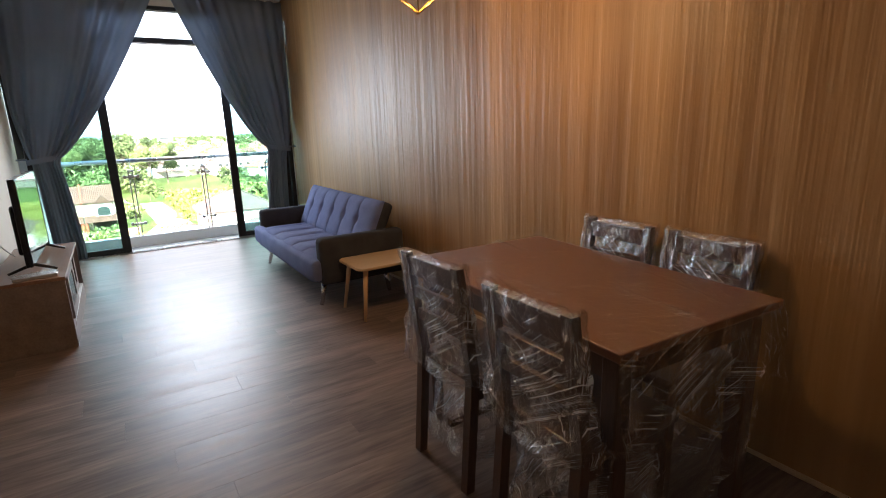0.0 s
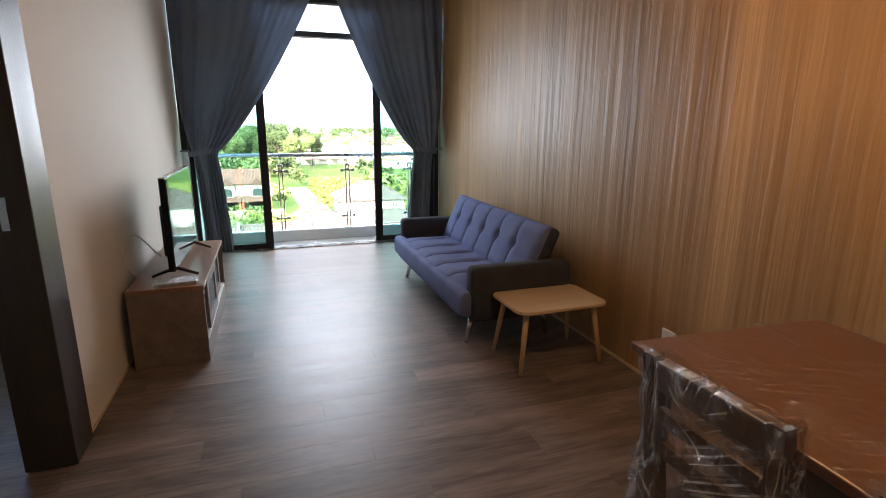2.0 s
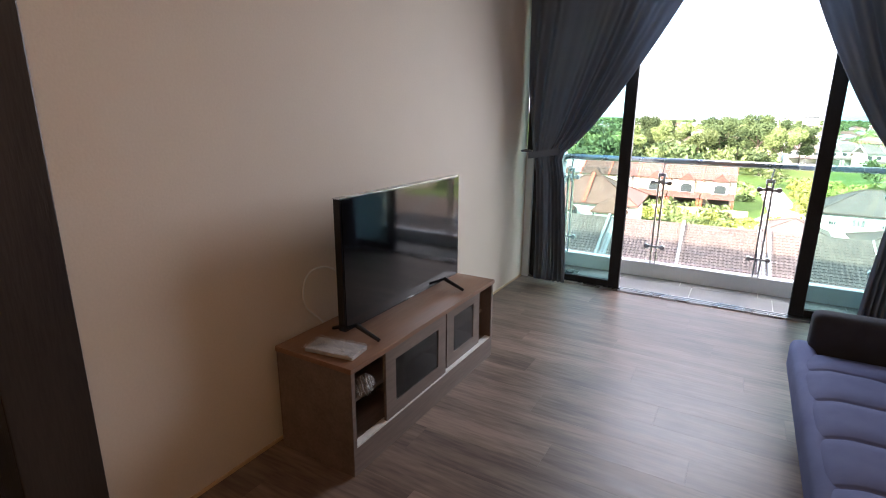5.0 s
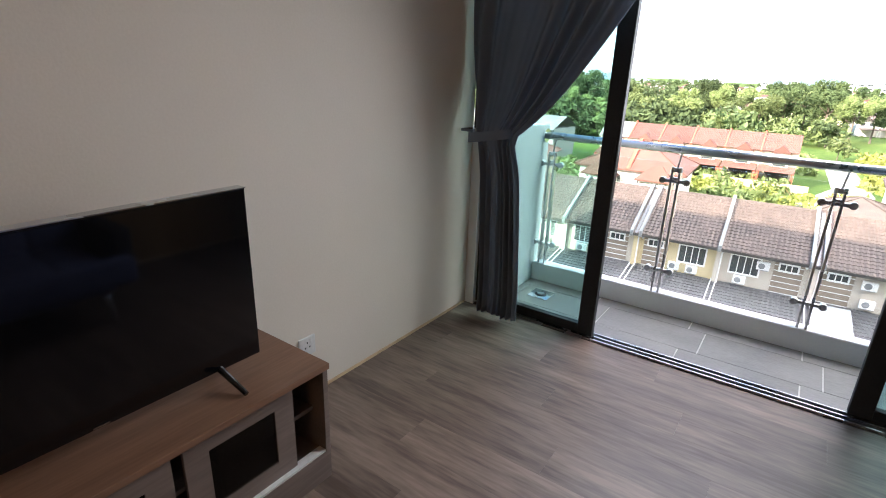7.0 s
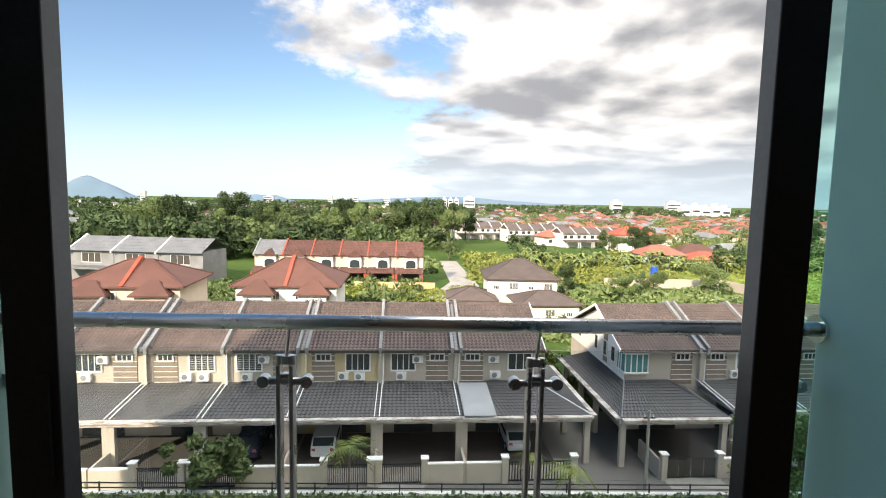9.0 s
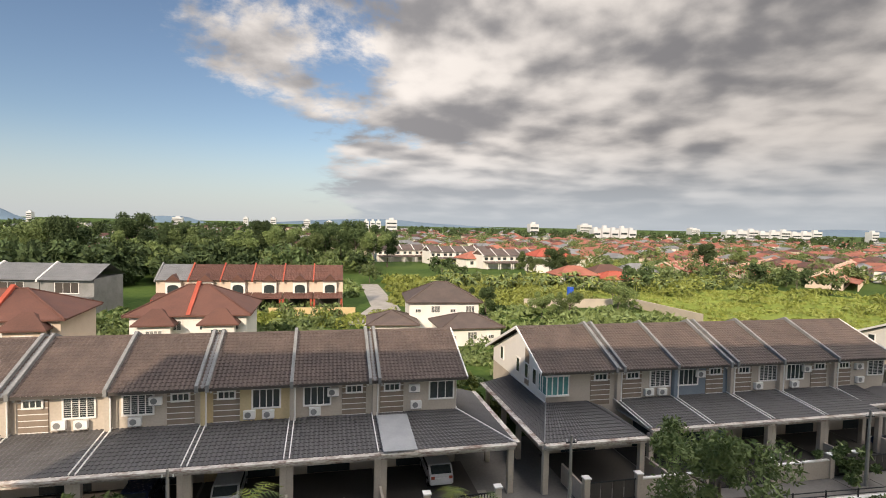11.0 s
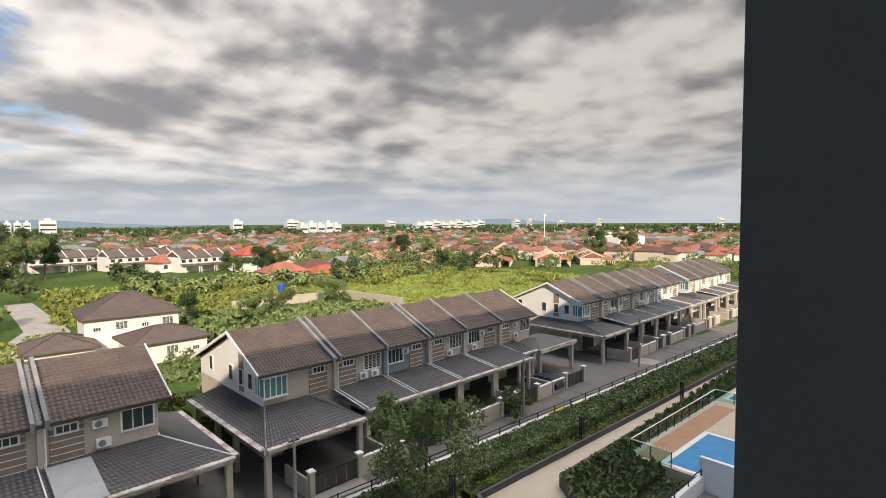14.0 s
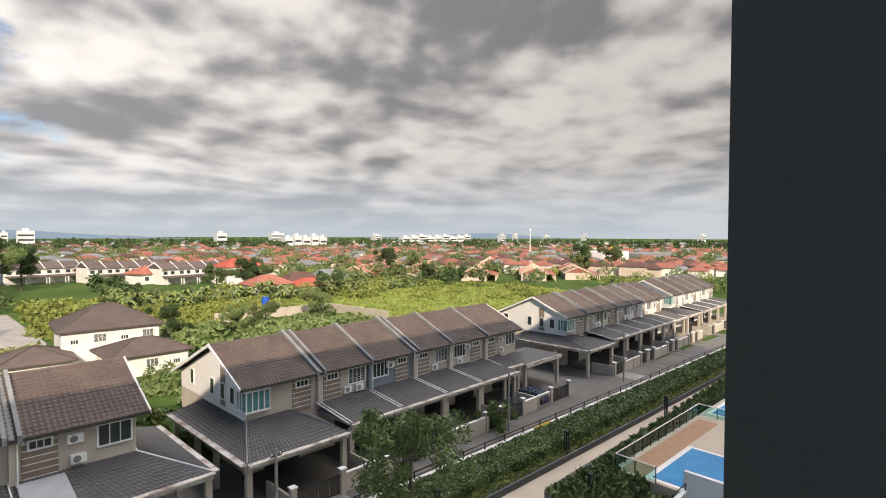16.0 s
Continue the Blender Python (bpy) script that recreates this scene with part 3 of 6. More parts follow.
# left parapet: low, sloping up towards the house; right wall: full height
solid("balcony_parapet", prism([(0.0, -0.4), (0.93, -0.4), (0.93, 1.055), (0.0, 1.09)], -0.15, 0.06), M_white, "low white painted balcony side wall", "wall", "structure")
solid("balcony_side_wall", box(2.735, 3.2, 0.0, 0.885, -0.4, 3.1, bevel=0.012), M_white, "full-height white painted balcony wall", "wall", "structure")
solid("balcony_ceiling", box(-0.3, 3.2, 0.16, 0.95, 2.95, 3.1), M_white, "white painted balcony soffit", "ceiling", "structure")
solid("facade_fin", box(3.2, 3.6, 0.0, 1.335, -17.0, 8.0), M_fin, "smooth charcoal painted facade fin", "wall", "structure")


def sliding_panel(name, x0, x1, y, inner):
    """One door leaf: dark frame and a green pane."""
    d = thing(name, pose(0, y, 0), "black aluminium sliding glass door leaf with green tinted glass", "door", kind="structure")
    t = 0.045
    part("stile", box(x0, x0 + (0.085 if inner == "l" else t), -0.022, 0.022, 0.014, 2.24, bevel=0.003), M_black, d)
    part("stile", box(x1 - (0.085 if inner == "r" else t), x1, -0.022, 0.022, 0.014, 2.24, bevel=0.003), M_black, d)
    a, b = x0 + (0.085 if inner == "l" else t), x1 - (0.085 if inner == "r" else t)
    part("bottom_rail", box(a, b, -0.02, 0.02, 0.014, 0.07, bevel=0.003), M_black, d)
    part("top_rail", box(a, b, -0.02, 0.02, 2.19, 2.24, bevel=0.003), M_black, d)
    g = part("pane", box(a, b, -0.004, 0.004, 0.07, 2.19), M_glass, d, "green tinted pane")
    g.visible_shadow = False
    if inner == "r":
        part("lock", box(x1 - 0.03, x1 - 0.012, -0.03, -0.022, 0.92, 1.10, bevel=0.002), M_black, d)
    return d


sliding_panel("door_2", 0.06, 0.825, 0.05, "r")
sliding_panel("door_3", 1.985, 2.69, 0.088, "l")
wf = thing("window_1", pose(0, 0.05, 0), "black aluminium frame of the balcony door with a fixed top light", "window", kind="structure")
for x0, x1 in ((0.0, 0.055), (2.69, WR)):
    part("window_frame", box(x0, x1, -0.045, 0.06, 0.0, 2.62, bevel=0.003), M_black, wf)
part("transom", box(0.055, 2.69, -0.045, 0.06, 2.245, 2.30, bevel=0.003), M_black, wf)
part("head", box(0.055, 2.69, -0.045, 0.06, 2.58, 2.62, bevel=0.003), M_black, wf)
for x in (0.9, 1.85):
    part("mullion", box(x - 0.02, x + 0.02, -0.03, 0.03, 2.30, 2.58, bevel=0.003), M_black, wf)
for x0, x1 in ((0.055, 0.88), (0.92, 1.83), (1.87, 2.69)):
    g = part("pane", box(x0, x1, -0.004, 0.004, 2.30, 2.58), M_clear, wf)
    g.visible_shadow = False


def railing():
    r = thing("balcony_railing", pose(0, RY, 0), "stainless steel balcony railing with clear glass panels", "railing")
    part("handrail", tube((0.06, 0, 0.985), (2.735, 0, 0.985), 0.025, seg=20), M_steel, r, smooth=True)
    for x, s in ((0.06, 1), (2.735, -1)):
        part("flange", tube((x, 0, 0.985), (x + 0.014 * s, 0, 0.985), 0.048, seg=24), M_chrome, r)
    xs = (0.13, 0.955, 1.78, 2.605)
    for x in xs:
        p = new("post")
        p.parent = r
        p.empty_display_size = 0.05
        for dx in (-0.021, 0.021):
            part("bar", box(x + dx - 0.007, x + dx + 0.007, -0.022, 0.022, 0.045, 0.845, bevel=0.002), M_steel, p)
            part("finial", tube((x + dx, 0, 0.845), (x + dx, 0, 0.875), 0.014, 0.010, seg=12), M_steel, p)
        for z in (0.80, 0.86):
            part("spacer", box(x - 0.014, x + 0.014, -0.012, 0.012, z - 0.014, z + 0.014, bevel=0.003), M_steel, p)
        part("stay", tube((x, 0, 0.85), (x + 0.012, 0, 0.962), 0.006, seg=8), M_steel, p)
        for z in (0.79, 0.20):
            part("glass_clamp", box(x - 0.085, x + 0.085, -0.016, 0.0, z - 0.012, z + 0.012, bevel=0.006), M_steel, p)
            for dx in (-0.07, 0.07):
                part("clamp_disc", tube((x + dx, -0.022, z), (x + dx, 0.012, z), 0.02, seg=16), M_steel, p)
    for a, b in zip(xs[:-1], xs[1:]):
        g = part("glass_panel", box(a + 0.035, b - 0.035, -0.005, 0.005, 0.09, 0.90), M_clear, r, "clear glass panel")
        g.visible_shadow = False


railing()
dr = thing("floor_drain", pose(0.262, 0.60, ZB), "square steel floor drain set in the balcony tiles", "drain")
part("plate", box(-0.075, 0.075, -0.075, 0.075, 0.0, 0.006, bevel=0.002), M_chrome, dr)
dk = tube((0, 0, 0.006), (0, 0, 0.009), 0.04, seg=24)
part("grate", dk, M_black, dr, "dark round grate")
part("cap", tube((0, 0, 0.009), (0, 0, 0.012), 0.026, seg=24), M_chrome, dr)


# ---------------------------------------------------------------- curtains
def curtain(name, side, wall_x, lab):
    """Pleated drape held back by a strap: side -1 hangs at the left wall, 1 at the right."""
    zt, zs = 2.74, 1.075
    outer = wall_x

    def inner_edge(z):
        if z >= zs:
            h = (z - zs) / (zt - zs)
            return 0.34 + (1.08 * h ** 0.82 if side < 0 else 0.86 * h ** 0.78)
        h = (zs - z) / zs
        return 0.34 + 0.075 * min(h * 1.2, 1) ** 0.8

    def near_edge(z):
        if z >= zs:
            return (0.034 if side < 0 else 0.014) + 0.08 * (1 - min((z - zs) / 0.6, 1)) ** 2
        return 0.12 + 0.03 * min((zs - z) / 0.8, 1)

    def fn(u, v):
        z = 0.03 + (zt - 0.03) * v
        a, b = near_edge(z), inner_edge(z)
        w = a + (b - a) * u
        tight = math.exp(-((z - zs) / 0.14) ** 2)
        sag = 0.0
        if z > zs:
            sag = -0.10 * u * math.sin(math.pi * min((z - zs) / (zt - zs), 1)) * 0.3
        amp = 0.030 * (1 - 0.70 * tight)
        ph = u * 2 * math.pi * 8.5
        fold = math.sin(ph + 0.9 * math.sin(z * 1.7 + u * 5)) * amp * (0.55 + 0.45 * math.sin(u * 9 + 1.3)) + 0.006 * math.sin(ph * 0.43 + z * 2 + 1)
        lean = 0.05 * tight
        x = w if side < 0 else 0.0 - w
        return (x, -0.105 + fold - lean, z + sag)
    c = thing(name, pose(outer, 0, 0), lab, "curtain")
    bm = grid(150, 46, fn)
    o = part("drape", bm, M_curtain, c, smooth=True)
    th = o.modifiers.new("thickness", "SOLIDIFY")
    th.thickness = 0.004
    s = -1 if side > 0 else 1

    def band(u, v):
        a = u * 2 * math.pi
        return (s * (0.205 + 0.125 * math.cos(a)), -0.165 + 0.075 * math.sin(a), 1.055 + 0.05 * v + 0.02 * math.cos(a))
    part("tie_back", grid(32, 2, band, close_u=True), M_curtain, c, "matching cloth tie-back strap", smooth=True)
    part("hook", tube((0.0, -0.12, 1.09), (s * 0.075, -0.13, 1.10), 0.008, seg=8), M_dark_wood, c, "dark wall hook")
    part("strap_end", box(min(0.004, s * 0.09), max(-0.004, s * 0.09), -0.138, -0.122, 1.083, 1.10, bevel=0.004), M_curtain, c)
    return c


curtain("curtain", -1, 0.0, "slate grey pleated curtain tied back to the plaster wall")
curtain("curtain", 1, WR, "slate grey pleated curtain tied back to the wood wall")
tk = thing("curtain_track", pose(0, -0.13, 2.75), "white ceiling curtain track with gliders", "curtain track")
part("track", box(0.02, WR - 0.02, -0.03, 0.03, 0.0, 0.028, bevel=0.004), M_socket, tk)
for k in range(26):
    part("glider", box(0.05 + k * 0.104, 0.062 + k * 0.104, -0.008, 0.008, -0.02, 0.0), M_socket, tk)


# ---------------------------------------------------------------- sofa
def sofa():
    """Click-clack sofa: its length along x here, front towards -y, then turned to stand at the wall."""
    s = thing("sofa_bed", pose(WR - 0.03, -2.235, 0, 0, 0, -90), "blue-grey tufted cloth sofa bed with charcoal arms and chrome legs", "sofa")
    L = 0.915

    def cushion(nx, cols, x0, x1, d0, d1, th):
        w = x1 - x0

        def fn(u, v):
            x = x0 + w * u
            ch = (u * cols) % 1.0
            edge = min(ch, 1 - ch)
            rim = min(u * cols, (1 - u) * cols, 1) ** 0.35 * min(v * 6, (1 - v) * 6, 1) ** 0.35
            mid = math.exp(-(edge / 0.12) ** 2) * math.exp(-((v - 0.55) / 0.08) ** 2) if 0.04 < u < 0.96 else 0
            lines = math.exp(-(edge / 0.022) ** 2)
            puff = th * rim * (1 - 0.12 * math.exp(-(edge / 0.14) ** 2)) - 0.011 * lines - 0.026 * mid
            return (x, d0 + (d1 - d0) * v, puff)
        return grid(nx, 28, fn)
    seat = cushion(180, 6, -L + 0.13, L - 0.13, 0.0, 0.60, 0.075)
    seat.transform(Matrix.Translation((0, -0.83, 0.33)))
    part("seat_cushion", seat, M_sofa, s, smooth=True)
    part("seat_base", box(-L + 0.13, L - 0.13, -0.825, -0.16, 0.19, 0.335, bevel=0.03, seg=3), M_sofa, s, smooth=True)
    lip = box(-L + 0.02, L - 0.02, -0.838, -0.74, 0.215, 0.375, bevel=0.035, seg=4)
    part("seat_front", lip, M_sofa, s, smooth=True)
    back = cushion(180, 6, -L + 0.10, L - 0.10, 0.0, 0.43, 0.06)
    tilt = Matrix.Translation((0, -0.385, 0.345)) @ Matrix.Rotation(radians(66), 4, "X")
    back.transform(tilt)
    part("back_cushion", back, M_sofa, s, smooth=True)
    bb = box(-L + 0.10, L - 0.10, 0.0, 0.43, -0.10, 0.004, bevel=0.03, seg=3)
    bb.transform(tilt)
    part("back_shell", bb, M_sofa_dark, s, "charcoal cloth back", smooth=True)
    for sg in (-1, 1):
        a, b = sorted((sg * L, sg * (L - 0.12)))
        arm = box(a, b, -0.775, -0.10, 0.185, 0.53, bevel=0.035, seg=4)
        part("armrest", arm, M_sofa_dark, s, "charcoal cloth armrest", smooth=True)
    for sg in (-1, 1):
        for y, d in ((-0.70, -0.05), (-0.2, 0.02)):
            leg = tube((sg * (L - 0.17), y, 0.20), (sg * (L - 0.15), y + d, 0.0), 0.022, 0.014, seg=14)
            part("leg", leg, M_chrome, s, "chrome tapered leg", smooth=True)
    for k in range(1, 6):
        x = -L + 0.13 + k * (2 * L - 0.26) / 6
        part("tuft_button", tube((x, -0.52, 0.372), (x, -0.52, 0.378), 0.012, seg=10), M_sofa, s)
    return s


sofa()


# ---------------------------------------------------------------- coffee table
def coffee_table():
    t = thing("coffee_table", pose(2.35, -3.335, 0, 0, 0, 1), "small pale oak coffee table with splayed round legs", "table")
    hx, hy, r = 0.29, 0.20, 0.07
    out = []
    for cx, cy, a0 in ((1, 1, 0), (-1, 1, 90), (-1, -1, 180), (1, -1, 270)):
        for k in range(7):
            a = radians(a0 + 15 * k)
            out.append((cx * (hx - r) + r * math.cos(a), cy * (hy - r) + r * math.sin(a)))
    top = prism(out, 0.358, 0.376, axis="z")
    bmesh.ops.bevel(top, geom=[e for e in top.edges if abs(e.verts[0].co.z - e.verts[1].co.z) < 1e-5], offset=0.004, segments=2, affect="EDGES")
    part("tabletop", top, M_pale, t)
    for sx in (-1, 1):
        for sy in (-1, 1):
            part("leg", tube((sx * 0.215, sy * 0.135, 0.358), (sx * 0.262, sy * 0.178, 0.0), 0.018, 0.011, seg=16), M_leg_wood, t, smooth=True)


coffee_table()


# ---------------------------------------------------------------- television and console
def console():
    c = thing("tv_console", pose(0.0, -2.14, 0), "grey-brown oak television console with sliding glazed doors", "cabinet")
    x0, x1, h = 0.045, 0.435, 0.465
    y0, y1 = -0.65, 0.59
    part("top_board", box(x0, x1 + 0.006, y0 - 0.006, y1 + 0.006, h - 0.022, h, bevel=0.002), M_console_top, c, "reddish oak top board")
    part("side_panel", box(x0, x1, y0, y0 + 0.02, 0.0, h - 0.022), M_console, c)
    part("side_panel", box(x0, x1, y1 - 0.02, y1, 0.0, h - 0.022), M_console, c)
    part("back_panel", box(x0, x0 + 0.01, y0 + 0.02, y1 - 0.02, 0.02, h - 0.022), M_console, c)
    part("bottom_board", box(x0 + 0.01, x1 - 0.02, y0 + 0.02, y1 - 0.02, 0.095, 0.115), M_console, c)
    part("plinth", box(x1 - 0.018, x1, y0 + 0.02, y1 - 0.02, 0.0, 0.115), M_console, c)
    part("shelf", box(x0 + 0.01, x1 - 0.06, y0 + 0.02, y1 - 0.02, 0.265, 0.28), M_console, c)
    for y in (-0.22, 0.22):
        part("divider", box(x0 + 0.01, x1 - 0.06, y - 0.009, y + 0.009, 0.115, h - 0.022), M_console, c)
    part("door_track", box(x1 - 0.035, x1 - 0.003, y0 + 0.02, y1 - 0.02, 0.115, 0.123), M_socket, c, "white plastic sliding track")
    for a, b, xx in ((-0.43, 0.06, x1 - 0.012), (0.10, 0.46, x1 - 0.028)):
        d = part("door", box(xx - 0.007, xx + 0.007, a, a + 0.07, 0.123, h - 0.024), M_console, c, "sliding glazed door")
        part("door_stile", box(xx - 0.007, xx + 0.007, b - 0.07, b, 0.123, h - 0.024), M_console, d)
        part("door_rail", box(xx - 0.007, xx + 0.007, a + 0.07, b - 0.07, 0.123, 0.185), M_console, d)
        part("door_rail", box(xx - 0.007, xx + 0.007, a + 0.07, b - 0.07, h - 0.084, h - 0.024), M_console, d)
        part("door_pane", box(xx - 0.003, xx + 0.003, a + 0.07, b - 0.07, 0.185, h - 0.084), pane_dark, d, "smoky glass pane")
    return c


pane_dark = pane_material("smoky_glass", (0.35, 0.35, 0.34))
console()
tv = thing("television", pose(0.272, -2.163, 0.465), "flat black television on splayed feet", "television")
part("casing", box(-0.028, 0.008, -0.472, 0.472, 0.050, 0.595, bevel=0.004), M_tv, tv)
part("screen", box(0.0085, 0.0105, -0.464, 0.464, 0.070, 0.588), M_screen, tv, "dark glossy screen")
part("rear_housing", box(-0.075, -0.0285, -0.30, 0.30, 0.10, 0.42, bevel=0.015), M_tv, tv)
# added steel strip imitates the reflection along the top edge
part("edge_glint_strip", box(-0.029, 0.0095, -0.474, 0.474, 0.5935, 0.5965), M_steel, tv, "thin steel strip standing in for the edge reflection")
part("status_light", box(0.0086, 0.0115, -0.02, 0.02, 0.055, 0.060), M_steel, tv)
for y in (-0.40, 0.33):
    for sx in (-1, 1):
        part("foot", tube((0.0, y, 0.058), (sx * 0.125 - 0.01, y + 0.012, 0.008), 0.011, 0.008, seg=8), M_tv, tv)
rc = thing("wrapped_manual", pose(0.285, -2.70, 0.465, 0, 0, 8), "flat clear bag with papers lying on the console", "packet")
part("booklet", box(-0.11, 0.11, -0.055, 0.055, 0.0, 0.018, bevel=0.004), material("grey_printed_paper", (0.30, 0.30, 0.31), (0.45, 0.45, 0.46), rough=0.6, scale=20), rc)
part("film_bag", grid(24, 12, lambda u, v: (-0.12 + 0.24 * u, -0.065 + 0.13 * v, 0.021 + 0.006 * noise.noise((u * 7, v * 5, 2)))), M_film, rc)
bg = thing("plastic_bag", pose(0.39, -2.66, 0.28), "crumpled clear plastic bag in the open console bay", "bag")
part("crumple", grid(18, 12, lambda u, v: (0.035 * math.cos(u * 6.283) * math.sin(v * 3.14) * (1 + 0.5 * noise.noise((u * 9, v * 9, 1))),
                                          0.05 * math.sin(u * 6.283) * math.sin(v * 3.14), 0.045 - 0.045 * math.cos(v * 3.14)), close_u=True), M_film, bg)
cb = bpy.data.curves.new("power_cable", "CURVE")
cb.dimensions, cb.bevel_depth = "3D", 0.004
sp = cb.splines.new("BEZIER")
sp.bezier_points.add(3)
for q, p in zip(sp.bezier_points, ((0.16, -2.35, 0.55), (0.03, -2.52, 0.72), (0.02, -2.60, 0.60), (0.05, -2.52, 0.47))):
    q.co, q.handle_left_type, q.handle_right_type = p, "AUTO", "AUTO"
cb.materials.append(M_socket)
tagged(new("power_cable", cb), "thin white power cable looping behind the television", "cable")


def socket(m, lab):
    s = thing("wall_socket", m, lab, "socket")
    part("plate", box(-0.045, 0.045, -0.009, 0.0, -0.045, 0.045, bevel=0.004), M_socket, s)
    part("switch", box(0.012, 0.026, -0.013, -0.009, 0.012, 0.034, bevel=0.002), M_socket, s)
    for x, z in ((-0.012, -0.004), (0.012, -0.004), (0.0, 0.018)):
        part("pin_hole", box(x - 0.003, x + 0.003, -0.0098, -0.0088, z - 0.004, z + 0.004), M_rubber, s)
    return s


so = socket(pose(WR, -3.885, 0.29, 0, 0, -90), "white wall socket plate on the wood wall")
copy_thing(so, pose(WR, -3.985, 0.285, 0, 0, -90))
copy_thing(so, pose(0.0, -1.28, 0.25, 0, 0, 90))["label"] = "white wall socket plate with a loose white flex"


# ---------------------------------------------------------------- dining set
def dining_table(m):
    t = thing("dining_table", m, "reddish-brown wooden dining table wrapped in clear film", "table")
    hx, hy, z = 0.36, 0.585, 0.738
    part("tabletop", box(-hx, hx, -hy, hy, z - 0.028, z, bevel=0.005), M_table_top, t)
    for s in (-1, 1):
        part("apron", box(s * (hx - 0.05) - 0.011, s * (hx - 0.05) + 0.011, -hy + 0.09, hy - 0.09, z - 0.11, z - 0.028), M_dark_wood, t)
        part("apron", box(-hx + 0.09, hx - 0.09, s * (hy - 0.05) - 0.011, s * (hy - 0.05) + 0.011, z - 0.11, z - 0.028), M_dark_wood, t)
        for q in (-1, 1):
            part("leg", box(s * (hx - 0.065) - 0.028, s * (hx - 0.065) + 0.028, q * (hy - 0.065) - 0.028, q * (hy - 0.065) + 0.028, 0, z - 0.028, bevel=0.005), M_dark_wood, t)

    def sheet(u, v):
        x, y = -hx - 0.006 + (2 * hx + 0.012) * u, -hy - 0.006 + (2 * hy + 0.012) * v
        return (x, y, z + 0.004 + 0.010 * max(0, noise.noise((x * 6, y * 3, 1.7))) ** 1.0 + 0.012 * max(0, noise.noise((x * 15 + y * 12, y * 3, 4.1))) ** 2
                + sum(hgt * math.exp(-((x - x0 - k * y - 0.012 * noise.noise((y * 7, x0, 2))) / 0.007) ** 2) * max(0.0, 0.55 + noise.noise((y * 5, x0 * 9, 6))) for x0, k, hgt in ((0.04, 0.10, 0.012), (-0.20, -0.05, 0.008), (0.27, 0.22, 0.009))))
    part("film_sheet", grid(150, 90, sheet), M_film_top, t, "clear stretch film over the top")

    def skirt(u, v):
        x = -hx - 0.01 + (2 * hx + 0.02) * u
        drop = 0.60 * (0.45 + 0.55 * math.sin(math.pi * min(1.15 * u, 1)) + 0.1 * noise.noise((u * 5, 0, 3)))
        y = -hy - 0.008 - 0.02 * v - 0.035 * noise.noise((x * 9, v * 3, 8)) * v
        return (x, y, z + 0.004 - drop * v)
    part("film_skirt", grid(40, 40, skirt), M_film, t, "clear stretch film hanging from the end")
    return t


def dining_chair(m, lab):
    c = thing("dining_chair", m, lab, "chair", "chairs round the dining table")
    w, d, sh, bh = 0.178, 0.20, 0.44, 0.845  # half width, half depth, seat, back; front towards +x
    part("seat", box(-d, d, -w, w, sh - 0.04, sh, bevel=0.012, seg=3), M_dark_wood, c)

    def post(y):
        prof = [(-d - 0.055, 0), (-d - 0.02, 0), (-d + 0.015, sh), (-d - 0.045, bh), (-d - 0.075, bh), (-d - 0.022, sh)]
        return prism(prof, y - 0.018, y + 0.018, axis="y")
    for s in (-1, 1):
        part("back_post", post(s * (w - 0.02)), M_dark_wood, c)
        part("front_leg", box(d - 0.045, d - 0.008, s * (w - 0.03) - 0.018, s * (w - 0.03) + 0.018, 0, sh - 0.04, bevel=0.004), M_dark_wood, c)
        part("side_rail", box(-d + 0.01, d - 0.04, s * (w - 0.03) - 0.01, s * (w - 0.03) + 0.01, sh - 0.095, sh - 0.042), M_dark_wood, c)
    for z, h in ((0.795, 0.07), (0.69, 0.042), (0.60, 0.042)):
        k = (z - sh) / (bh - sh)
        x = -d - 0.004 - 0.052 * k
        part("back_slat", box(x - 0.010, x + 0.010, -w + 0.036, w - 0.036, z - h / 2, z + h / 2, bevel=0.004), M_dark_wood, c)
    part("stretcher", box(-d + 0.0, d - 0.03, -0.012, 0.012, 0.17, 0.20), M_dark_wood, c)

    def wrap(u, v):
        a = u * 2 * math.pi
        z = 0.10 + 0.757 * v
        k = max(0, (z - sh) / (bh - sh))
        cx = -d - 0.006 - 0.052 * k if z > sh else (-0.01) - (d * 0.95) * (max(0, (z - 0.30) / 0.14) ** 2 if z > 0.30 else 0)
        rx = 0.032 + (0.19 * max(0, 1 - (z - 0.10) / 0.52) if z < 0.62 else 0.0)
        ry = w + 0.012 - (0.06 * max(0, 0.4 - z))
        if z > bh:
            rx *= 0.35
        e = lambda q, p: math.copysign(abs(q) ** p, q)
        j = 0.016 * noise.noise((math.cos(a) * 4 + 3, math.sin(a) * 4, z * 9)) + 0.010 * noise.noise((math.cos(a) * 11, math.sin(a) * 11 + z * 14, z * 5))
        cx2 = max(cx, -d - 0.06)
        return (cx2 + (rx + j) * e(math.cos(a), 0.45), (ry + j) * e(math.sin(a), 0.45), z + j * 0.6)
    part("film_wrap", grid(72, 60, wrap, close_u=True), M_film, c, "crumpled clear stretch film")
    return c


